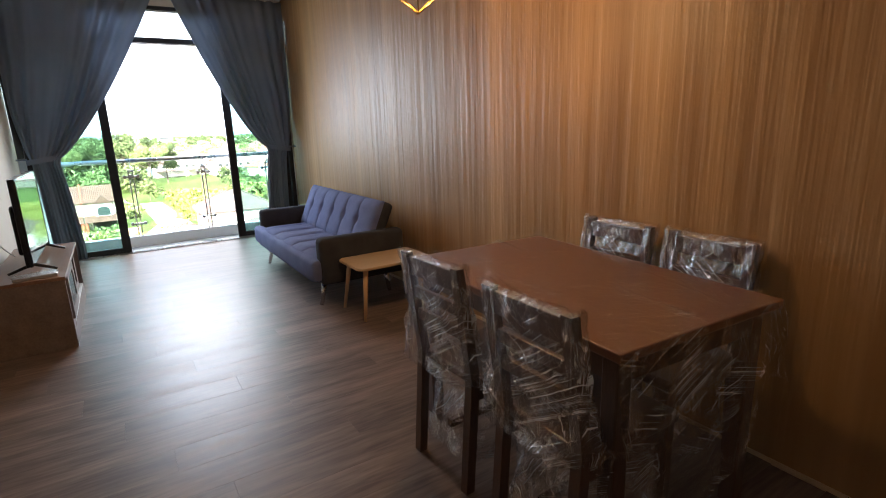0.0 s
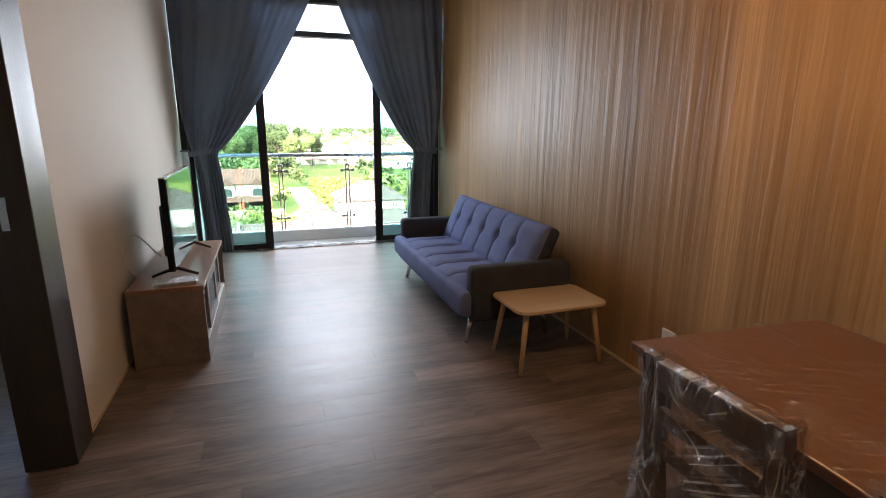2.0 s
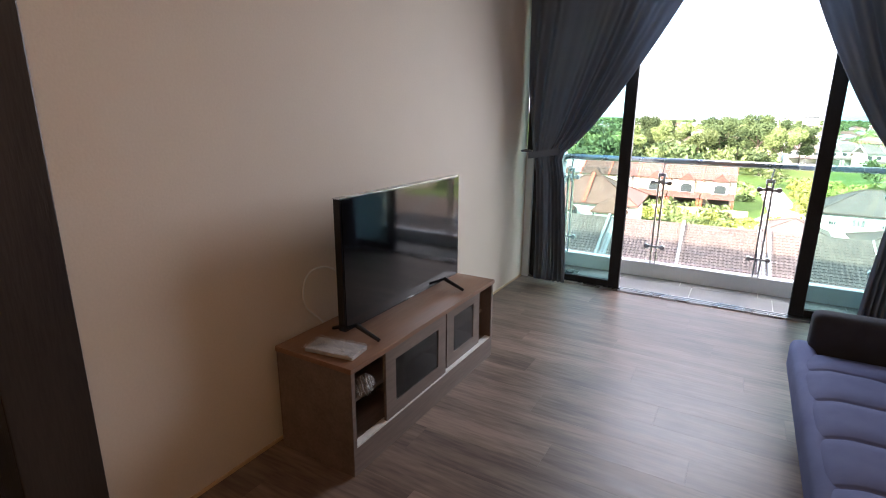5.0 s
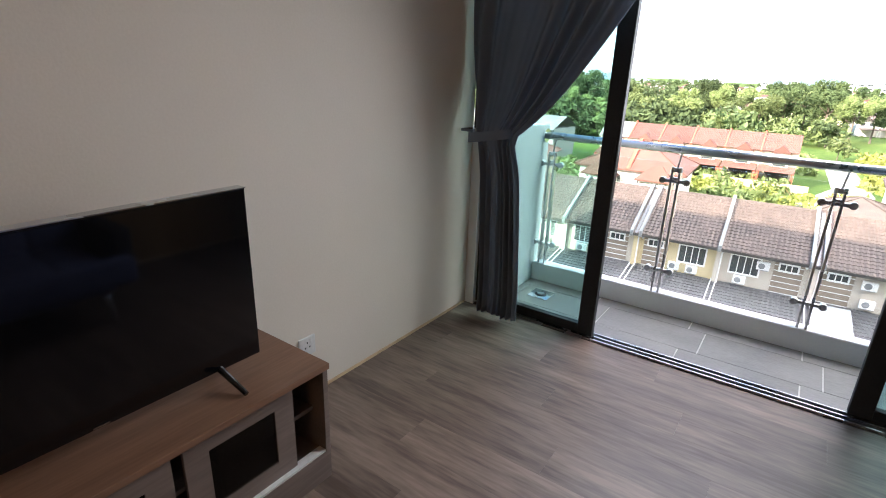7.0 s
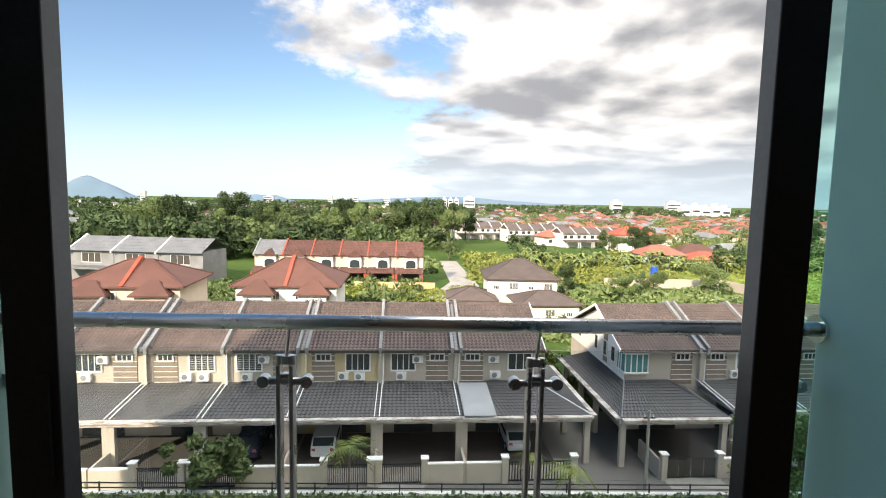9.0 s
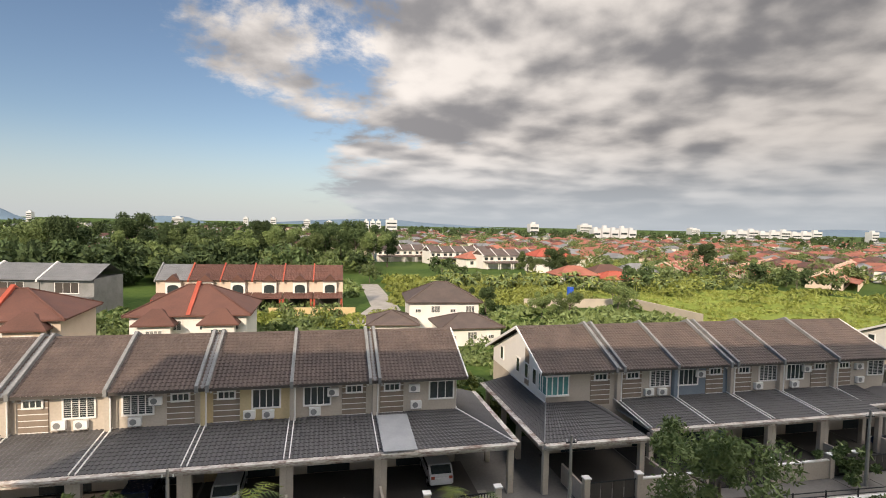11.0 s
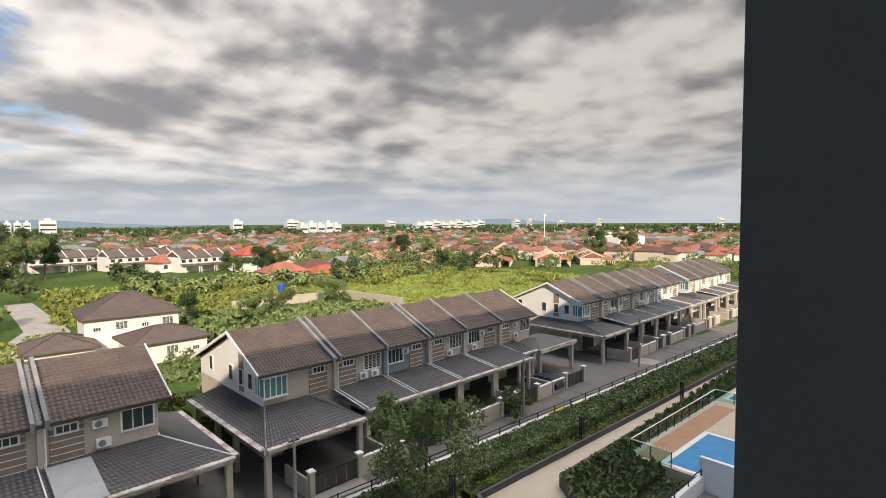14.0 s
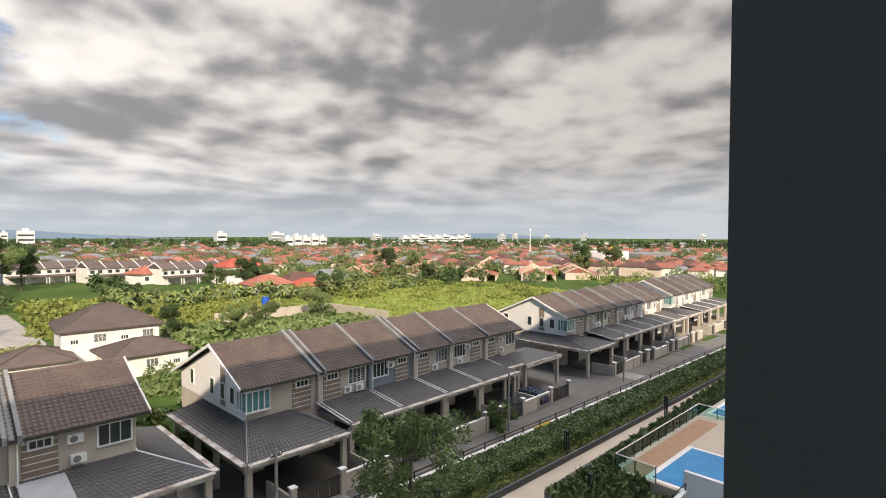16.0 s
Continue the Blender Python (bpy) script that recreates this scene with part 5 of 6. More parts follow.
def front_yard(u0, w, mirror, kind=0):
    """Boundary wall with a gate and a concrete apron."""
    mx = (lambda a, b: (w - b, w - a)) if mirror else (lambda a, b: (a, b))
    y = thing("front_wall", ROW @ Matrix.Translation((u0, 0, 0)), "low beige boundary wall with capped gate posts", "wall", "front walls of the terrace")
    vf = -12.4
    a, b = mx(0.1, 2.4)
    part("wall", box(a, b, vf - 0.08, vf + 0.08, 0, 1.35), M_house, y)
    part("coping", box(a, b, vf - 0.12, vf + 0.12, 1.35, 1.43), M_trim, y)
    part("side_wall", box(-0.08, 0.08, vf, V_PORCH, 0, 1.35), M_house, y)
    for u in mx(2.4, 2.8)[:1] + mx(w - 0.45, w - 0.05)[:1]:
        part("post", box(u, u + 0.4, vf - 0.2, vf + 0.2, 0, 1.75, bevel=0.02), M_house, y)
        part("cap", box(u - 0.05, u + 0.45, vf - 0.25, vf + 0.25, 1.75, 1.83), M_trim, y)
    g0, g1 = mx(2.8, w - 0.45)
    g = thing("gate", ROW @ Matrix.Translation((u0, vf, 0)), "dark metal driveway gate between beige posts", "gate", "gates of the terrace")
    part("gate_frame", box(g0, g1, -0.03, 0.03, 0.1, 0.18, bm=box(g0, g1, -0.03, 0.03, 1.35, 1.43)), M_black, g)
    n = 4 if kind else 22
    for k in range(n):
        u = g0 + (g1 - g0) * (k + 0.5) / n
        hw = (g1 - g0) / n * (0.44 if kind else 0.18)
        part("gate_panel" if kind else "gate_bar", box(u - hw, u + hw, -0.02, 0.02, 0.18, 1.35), M_dark if kind else M_black, g)
    ap = thing("driveway", ROW @ Matrix.Translation((u0, 0, 0)), "grey concrete driveway apron", "driveway")
    part("slab", box(g0 - 0.2, g1 + 0.2, vf - 3.1, vf, 0.0, 0.045), M_asphalt if rnd.random() < 0.6 else M_concrete, ap)
    if not kind:
        part("yard_slab", box(0.12, w - 0.12, vf + 0.2, V_PORCH - 0.1, 0.0, 0.04), M_concrete, ap)


PITCH = 5.78
row1 = [3.5 - PITCH * k for k in range(0, 9)]
for k, u in enumerate(row1):
    last = k == 0
    terrace_house(u, 6.75 if last else PITCH, mirror=k % 2 == 1, end="r" if last else None, left_par="double" if k % 2 == 0 else "single", louvre=k in (3, 4),
                  paint=M_house_yellow if k == 2 else None, vp=-10.3, span=(0.0, 9.0) if last else None, side_back=0.4)
    front_yard(u, 7.4 if last else PITCH, k % 2 == 1, 0)
row2 = [16.5, 23.2, 28.5, 34.0, 39.1, 45.0]
for k, u in enumerate(row2):
    wd = (row2 + [51.6])[k + 1] - u
    terrace_house(u, wd, mirror=k % 2 == 0, end="l" if k == 0 else ("r" if k == 5 else None), left_par=None if k == 0 else ("double" if k in (1, 3) else "single"),
                  paint=M_house_blue if k == 2 else None, lab="blue-grey two-storey terrace house with a brown tiled roof" if k == 2 else "", louvre=k % 2 == 1,
                  vp=-10.9 if k == 0 else (-8.2 if k == 5 else -9.8), span=(-2.1, 5.6) if k == 0 else ((0.0, 2.9) if k == 5 else None), side_back=2.7,
                  own_porch=(3.2, 10.4, -8.8, -3.4) if k == 5 else None)
    front_yard(u, wd, k % 2 == 0, 1)
row3 = [62.6, 68.4, 73.4, 78.3, 83.1, 87.7, 92.6]
for k, u in enumerate(row3):
    wd = (row3 + [97.6])[k + 1] - u
    terrace_house(u, wd, mirror=k % 2 == 0, end="l" if k == 0 else None, left_par=None if k == 0 else ("double" if k % 2 else "single"),
                  paint=M_house_white if k > 3 else None, vp=-10.5 if k == 0 else -9.5, span=(-3.0, 3.9) if k == 0 else None, side_back=1.6)
    front_yard(u, wd, k % 2 == 0, 1)
for k in range(5):
    u = 101.6 + 5.3 * k
    terrace_house(u, 5.3, mirror=k % 2 == 0, end="l" if k == 0 else None, left_par=None if k == 0 else ("double" if k % 2 else "single"), paint=M_house_white,
                  vp=-9.5, span=(-2.4, 4.0) if k == 0 else None)
    front_yard(u, 5.3, k % 2 == 0, 1)

yd = prism([(-60, -12.5), (131, -12.5), (131, -1.5), (-60, -1.5)], 0.004, 0.03, axis="z")
yd.transform(ROW)
solid("yard_paving", yd, M_asphalt, "stained grey concrete paving round the terrace houses", "pavement", "structure")

# --- street, garden and pool below the block
solid("road", box(-120, 190, 28.6, 33.6, G + 0.004, G + 0.02), M_asphalt, "narrow grey asphalt street", "road", "structure")
solid("pavement_path", box(-60, 120, 15.5, 23.6, G + 0.004, G + 0.03), M_path, "broad beige paved garden path", "pavement", "structure")


def fence_run():
    f = thing("street_fence", pose(0, 28.3, G), "black metal railing on a low pale wall", "fence")
    part("base_wall", box(-60, 120, -0.15, 0.15, 0, 0.85), M_trim, f, "low pale rendered wall")
    for z in (1.05, 1.35):
        part("rail", box(-60, 120, -0.03, 0.03, z, z + 0.05), M_black, f)
    for k in range(72):
        x = -60 + 2.5 * k
        part("post", box(x - 0.035, x + 0.035, -0.035, 0.035, 0.85, 1.45), M_black, f)


fence_run()


def box_points(n, x0, x1, y0, y1, z0, z1, seed):
    r = np.random.RandomState(seed)
    p = r.uniform(0, 1, (n, 3))
    side = r.randint(0, 10, n)
    top = side < 6
    p[top, 2] = 1 - 0.12 * r.uniform(0, 1, top.sum())
    fr = (side >= 6) & (side < 9)
    p[fr, 1] = 0.08 * r.uniform(0, 1, fr.sum())
    p = p * [x1 - x0, y1 - y0, z1 - z0] + [x0, y0, z0]
    p[:, 2] += 0.16 * np.sin(p[:, 0] * 2.3 + seed) * np.sin(p[:, 1] * 3.1)
    return p


def hedge(name, x0, x1, y0, y1, h, n, leaf, mat, lab, seed):
    o = thing(name, pose(0, 0, G), lab, "hedge", kind="stuff")
    # dark block stands in for the shade between the leaves
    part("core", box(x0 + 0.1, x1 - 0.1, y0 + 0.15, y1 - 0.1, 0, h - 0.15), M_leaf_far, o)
    c = new("leaves", leaf_mesh("leaves", box_points(n, x0, x1, y0, y1, 0.1, h, seed), leaf, mat, seed=seed, long=1.2))
    c.parent = o


hedge("hedge", -40, 10, 24.6, 27.6, 1.25, 12000, 0.14, M_leaf, "trimmed dark green hedge along the fence", 3)
hedge("hedge", 10, 45, 24.6, 27.6, 1.25, 22000, 0.11, M_leaf, "trimmed dark green hedge along the fence", 4)
hedge("hedge", 45, 110, 24.6, 27.6, 1.25, 14000, 0.15, M_leaf, "trimmed dark green hedge along the fence", 5)
hedge("shrub_border", 24.6, 110, 23.75, 24.7, 0.6, 9000, 0.10, M_leaf2, "low yellow-green shrub border", 6)
hedge("shrub_border", -40, 24.2, 22.3, 24.6, 0.6, 7000, 0.13, M_leaf3, "loose pale variegated shrubs before the hedge", 8)
fl = thing("hedge_flowers", pose(0, 0, G), "small white blossoms scattered over the hedge", "flowers", kind="stuff")
fo = new("blossoms", leaf_mesh("blossoms", box_points(2600, 0, 60, 24.6, 27.6, 0.3, 1.34, 77), 0.045, M_trim, seed=77, long=0.9))
fo.parent = fl
solid("planter_soil", box(-40, 24.0, 21.5, 24.7, G, G + 0.3), material("brown_soil", (0.10, 0.065, 0.04), (0.16, 0.11, 0.07), rough=0.95, scale=2, fine=20, bump=0.4), "bare brown planter soil", "soil", "structure")
solid("verge", box(-60, 150, 28.45, 29.5, G + 0.021, G + 0.06), M_field, "narrow grass verge behind the fence", "ground", "structure")
solid("drain_kerb", box(-60, 150, 29.55, 29.8, G + 0.021, G + 0.12), M_concrete, "pale concrete roadside drain kerb", "kerb", "structure")
planter = prism([(-40, 21.3), (24.1, 21.3), (25.2, 23.5), (110, 23.5), (110, 23.7), (25.0, 23.7), (23.9, 21.5), (-40, 21.5)], G, G + 0.5, axis="z")
solid("planter_kerb", planter, M_fin, "dark rendered planter kerb", "planter", "structure")
pl2 = prism([(27.2, 16.4), (30.5, 21.1), (110, 23.0), (110, 22.7), (30.7, 20.8), (27.6, 16.4)], G, G + 0.9, axis="z")
solid("planter_kerb_pool", pl2, M_fin, "dark rendered planter kerb beside the pool", "planter", "structure")


def slanted_hedge():
    o = thing("planting_bed", pose(0, 0, G), "broad-leaved green planting bed beside the pool", "plants", kind="stuff")
    r = np.random.RandomState(12)
    n = 15000
    x = r.uniform(28.5, 72, n)
    lo = np.where(x < 37, 16.5, 19.6 + 0.03 * (x - 37))
    hi = np.minimum(16.4 + (x - 27.2) * 1.45, 20.9 + 0.024 * (x - 30.5))
    y = lo + (hi - lo) * r.uniform(0, 1, n)
    z = 0.75 + 0.75 * np.abs(np.sin(x * 1.7) * np.sin(y * 2.1)) * r.uniform(0.4, 1.1, n)
    c = new("leaves", leaf_mesh("leaves", np.stack([x, y, z], 1), 0.17, M_leaf, seed=5))
    c.parent = o
    # filler in dark leaf colour, painted shade under the leaves
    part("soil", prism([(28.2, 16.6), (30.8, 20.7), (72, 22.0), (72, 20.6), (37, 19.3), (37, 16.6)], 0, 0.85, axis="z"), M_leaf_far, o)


slanted_hedge()
hedge("low_hedge", 14, 36, 14.6, 16.2, 0.75, 9000, 0.11, M_leaf, "low clipped hedge beside the terrace wall", 14)
solid("terrace_wall", box(14, 36.4, 13.9, 14.2, G, G + 1.4), M_white, "white rendered garden terrace wall", "wall", "structure")
solid("terrace_floor", box(14, 36.4, 6, 13.9, G, G + 0.35), M_concrete, "stained concrete service terrace", "floor", "structure")
tf = thing("terrace_railing", pose(0, 14.05, G + 1.4), "black metal rail along the white terrace wall", "railing")
part("rail", box(14, 36.4, -0.025, 0.025, 0.40, 0.45), M_black, tf)
for k in range(12):
    part("post", box(14.3 + 2 * k - 0.03, 14.3 + 2 * k + 0.03, -0.03, 0.03, 0, 0.40), M_black, tf)
solid("pool_wall", box(36.4, 36.7, 8.0, 14.2, G, G + 2.6), M_white, "white rendered pool side wall", "wall", "structure")
solid("pool_deck", box(36.7, 75, 6, 19.4, G, G + 1.0), M_path, "beige paved pool deck", "pavement", "structure")
dk2 = box(37.0, 52, 17.2, 18.9, G + 1.004, G + 1.02)
solid("pool_deck_band", dk2, material("terracotta_deck", (0.36, 0.20, 0.12), (0.44, 0.26, 0.16), rough=0.8, scale=1, fine=8), "reddish paved band beside the pool", "pavement", "structure")
for nm, x0, x1, y0, y1 in (("pool", 37.3, 44.5, 8.5, 16.7), ("pool_far", 54.5, 70, 12, 18.6)):
    solid(nm + "_coping", prism([(x0 - 0.4, y0 - 0.4), (x1 + 0.4, y0 - 0.4), (x1 + 0.4, y1 + 0.4), (x0 - 0.4, y1 + 0.4)], G + 1.004, G + 1.04, axis="z"), M_trim, "pale stone pool edge", "coping", "structure")
    solid(nm + "_water", box(x0, x1, y0, y1, G + 0.9, G + 1.06), M_water, "clear bright blue pool water", "water", "structure")
pfn = thing("pool_fence", pose(0, 0, G + 1.0), "clear glass pool fence with dark posts and a white rail", "fence")
for (x0, y0), (x1, y1) in (((36.7, 16.2), (36.7, 19.2)), ((36.7, 19.2), (53, 19.3)), ((53, 19.3), (53, 16.0))):
    d = math.hypot(x1 - x0, y1 - y0)
    part("top_rail", tube((x0, y0, 1.15), (x1, y1, 1.15), 0.04, seg=8), M_trim, pfn)
    n = max(2, int(d / 1.4))
    for k in range(n + 1):
        x, y = x0 + (x1 - x0) * k / n, y0 + (y1 - y0) * k / n
        part("post", box(x - 0.03, x + 0.03, y - 0.03, y + 0.03, 0, 1.15), M_black, pfn)
    a = math.degrees(math.atan2(y1 - y0, x1 - x0))
    g = part("glass_panel", box(0, d, -0.006, 0.006, 0.1, 1.08), M_glass, pfn, at=pose(x0, y0, 0, 0, 0, a))
    g.visible_shadow = False


yl = box(39.2, 41.6, 28.12, 28.48, G + 0.851, G + 0.90)
solid("kerb_marking", yl, M_yellow, "yellow painted stretch of the low street wall", "kerb", "structure")


def bollard(x, y):
    b = thing("garden_lamp", pose(x, y, G), "black square garden lamp post", "lamp", "garden lamps")
    for dx in (-0.11, 0.11):
        for dy in (-0.11, 0.11):
            part("leg", box(dx - 0.03, dx + 0.03, dy - 0.03, dy + 0.03, 0, 2.2), M_black, b)
    part("cap", box(-0.16, 0.16, -0.16, 0.16, 2.2, 2.3), M_black, b)


for x, y in ((23.2, 24.0), (37.5, 23.9), (52.5, 22.2), (32.2, 18.6), (8.0, 24.0)):
    bollard(x, y)
mh = thing("manhole_cover", pose(19.6, 20.6, G + 0.03), "dark round drain cover in the paving", "drain cover")
part("cover", tube((0, 0, 0), (0, 0, 0.012), 0.28, seg=20), M_black, mh)

# --- trees and palms on the near side
tree(pose(22.0, 25.2, G), 5.0, 3.7, 2.6, 21, "slender street tree with a loose dark green crown", M_leaf, n=6800, leaf=0.115)
palm(pose(9.8, 27.2, G), 2.9, 4, n=15, L=1.7)
palm(pose(-3.2, 29.5, G), 3.0, 5, L=1.9)
tree(pose(-11.5, 29.3, G), 2.4, 2.3, 1.5, 23, "bushy green street shrub tree", M_leaf, n=2600, leaf=0.17)
tree(pose(38, 31.5, G), 1.4, 2.2, 1.0, 24, "low spreading roadside bush", M_leaf, n=1500, leaf=0.16)
palm(pose(8.3, 31.2, G), 1.5, 6, L=1.3)


def pole(x, y, h):
    p = thing("utility_pole", pose(x, y, G), "thin grey concrete utility pole", "pole", "utility poles")
    part("mast", tube((0, 0, 0), (0, 0, h), 0.13, 0.08, seg=10), M_concrete, p)
    part("crossarm", box(-0.35, 0.35, -0.04, 0.04, h - 0.5, h - 0.42), M_black, p)
    for dx in (-0.28, 0, 0.28):
        part("insulator", tube((dx, 0, h - 0.42), (dx, 0, h - 0.28), 0.04, seg=8), M_trim, p)


for x, y, h in ((-7.7, 30.0, 4.6), (15.6, 30.2, 5.2), (38.6, 30.8, 5.6), (62, 31.5, 6.2)):
    pole(x, y, h)


def car(m, paint, lab):
    c = thing("car", m, lab, "car")
    body = prism([(-2.1, 0.35), (2.1, 0.35), (2.1, 0.75), (1.9, 0.95), (1.05, 1.05), (0.55, 1.5), (-1.4, 1.5), (-1.95, 1.05), (-2.1, 0.9)], -0.82, 0.82)
    bmesh.ops.bevel(body, geom=body.edges[:], offset=0.07, segments=2, affect="EDGES")
    part("body", body, paint, c, smooth=False)
    part("windscreen", prism([(0.58, 1.46), (1.04, 1.08), (1.06, 1.1), (0.62, 1.49)], -0.7, 0.7), M_win, c)
    part("rear_window", prism([(-1.43, 1.46), (-1.94, 1.08), (-1.97, 1.1), (-1.47, 1.48)], -0.7, 0.7), M_win, c)
    for s in (-1, 1):
        part("side_window", box(s * 0.825 - 0.004, s * 0.825 + 0.004, -1.35, 0.7, 1.08, 1.40), M_win, c)
        for y in (-1.3, 1.3):
            w = part("wheel", tube((s * 0.68, y, 0.32), (s * 0.86, y, 0.32), 0.32, seg=18), M_rubber, c)
            part("rim", tube((s * 0.86, y, 0.32), (s * 0.87, y, 0.32), 0.2, seg=14), M_steel, w)
        part("headlight", box(s * 0.6 - 0.16, s * 0.6 + 0.16, 2.07, 2.115, 0.7, 0.85), M_trim, c)
        part("tail_light", box(s * 0.62 - 0.12, s * 0.62 + 0.12, -2.13, -2.08, 0.8, 0.98), M_red_ridge, c)
    return c


RP = lambda u, v, a=0: ROW @ pose(u, v, 0.06, 0, 0, a)
car(RP(7.8, -7.0), M_car_w, "white hatchback parked under a porch")
car(RP(-6.0, -7.4), M_car_w, "white saloon parked under a porch")
car(RP(46.2, -10.6), M_car_d, "dark blue car parked in a driveway")
car(RP(-11.2, -7.4), M_car_d, "dark car parked under a porch")


# --- detached houses and rows behind
def villa(m, w, d, lab, wall, roof, wing=0, ridge=None, z1=6.2, zr=8.6):
    h = thing("house", m, lab, "house")
    part("wall", box(-w / 2, w / 2, -d / 2, d / 2, 0, z1), wall, h)
    part("roof", hip_roof(bmesh.new(), -w / 2, w / 2, -d / 2, d / 2, z1, zr), roof, h)
    rt = abs(w - d) / 2
    rp = [((-rt, 0, zr), (rt, 0, zr))] if w >= d else [((0, -rt, zr), (0, rt, zr))]
    for sx in (-1, 1):
        for sy in (-1, 1):
            rp.append(((sx * (w / 2 + 0.6), sy * (d / 2 + 0.6), z1 + 0.02), (sx * rt if w >= d else 0, 0 if w >= d else sy * rt, zr + 0.02)))
    rd = bmesh.new()
    for a, b in rp:
        if (Vector(a) - Vector(b)).length > 0.1:
            tube(a, b, 0.11, bm=rd, seg=6)
    part("ridge_tiles", rd, roof, h)
    if ridge:
        part("party_ridge", prism([(-d / 2 - 0.7, z1 + 0.1), (0, zr + 0.45), (d / 2 + 0.7, z1 + 0.1), (d / 2, z1 - 0.1), (0, zr - 0.1), (-d / 2, z1 - 0.1)], -0.22, 0.22), ridge, h, "red painted party wall ridge")
    n = max(2, int(w / 2.6))
    for k in range(n):
        u = -w / 2 + w * (k + 0.5) / n
        window(h, u, -d / 2, z1 - 1.75, 1.35 if k % 2 else 0.8, 1.0 if k % 2 else 0.5, 3, k % 2 == 1)
    if wing:
        for sx in ((-1, 1) if wing == 2 else (-1,)):
            x = sx * w * (0.27 if wing == 2 else 0.42)
            part("front_bay", box(x - 1.7, x + 1.7, -d / 2 - 1.2, -d / 2, 0, z1 - 0.9 if wing == 2 else 3.0), wall, h)
            part("bay_roof", hip_roof(bmesh.new(), x - 1.9, x + 1.9, -d / 2 - 1.4, -d / 2 + 1.4, (z1 - 0.85 if wing == 2 else 3.1), (z1 + 0.75 if wing == 2 else 4.4), 0.35), roof, h)
            if wing == 2:
                window(h, x, -d / 2 - 1.2, z1 - 2.7, 1.6, 1.1, 4, True)
    return h


# twin villas with red ridges behind row one, and the white villa
villa(pose(-16.5, 68.5, G, 0, 0, 3), 12.4, 10, "white twin villa with a red-brown hipped roof", M_house_white, M_red_tile, 2, M_red_ridge, 7.1, 10.0)
villa(pose(-34.6, 64.5, G, 0, 0, 6), 12.6, 10, "peach twin villa with a red-brown hipped roof", M_house_pink, M_red_tile, 2, M_red_ridge, 7.4, 10.0)
villa(pose(17.4, 88.0, G, 0, 0, -2), 11.5, 9.5, "white villa with a brown hipped roof", M_house_white, M_rooftile, 0, None, 5.4, 8.2)
villa(pose(8.6, 82.0, G, 0, 0, -2), 7.0, 7.0, "low brown-roofed annexe beside the villa", M_house_white, M_rooftile, 0, None, 2.7, 4.3)
villa(pose(19.8, 78.5, G, 0, 0, 4), 9.0, 7.0, "low brown-roofed annexe beside the villa", M_house_white, M_rooftile, 0, None, 2.8, 4.4)


def red_row(m, n, wd):
    for k in range(n):
        h = thing("terrace_house", m @ Matrix.Translation((k * wd, 0, 0)), "two-storey terrace house with arched windows and red tiled roof", "house", "red-roofed terrace")
        part("wall", box(0, wd, -4.5, 4.5, 0, 6.2), M_house_pink, h)
        rf = bmesh.new()
        slope_courses(rf, 0, wd, -5.2, 6.1, 0, 8.8, 9)
        part("roof", rf, M_grey_tile if k == 0 else M_red_tile, h)
        rb = bmesh.new()
        slope_courses(rb, 0, wd, 5.2, 6.1, 0, 8.8, 3, roll=2.0)
        part("rear_roof", rb, M_red_tile, h)
        part("party_ridge", prism([(-5.3, 6.2), (0, 9.2), (5.3, 6.2), (5.3, 5.8), (0, 8.7), (-5.3, 5.8)], -0.13, 0.13), M_grey_par if k == 0 else M_red_ridge, h)
        part("gable", prism([(wd * 0.3, 5.9), (wd * 0.55, 7.3), (wd * 0.8, 5.9)], -5.6, -3, axis="y"), M_red_tile, h)
        part("bay", box(wd * 0.32, wd * 0.78, -5.2, -4.5, 3.0, 5.9), M_house_white, h)
        arch = [(wd * 0.38, 3.6)] + [(wd * 0.55 - math.cos(radians(a)) * wd * 0.17, 4.7 + math.sin(radians(a)) * 0.55) for a in range(0, 181, 20)] + [(wd * 0.72, 3.6)]
        part("arched_window", prism(arch, -5.26, -5.2, axis="y"), M_win, h)
        pr = bmesh.new()
        slope_courses(pr, 0.1, wd - 0.1, -8.2, 2.8, -4.5, 3.6, 5)
        part("porch_roof", pr, M_red_tile, h)
        for u in (0.3, wd - 0.3):
            part("pillar", box(u - 0.2, u + 0.2, -8, -7.6, 0, 2.8), M_red_ridge, h)
        # shade inside the doorway painted as a dark panel
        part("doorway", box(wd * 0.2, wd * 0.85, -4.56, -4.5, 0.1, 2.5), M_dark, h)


red_row(pose(-35.0, 112.0, G, 0, 0, 1.5), 6, 5.9)


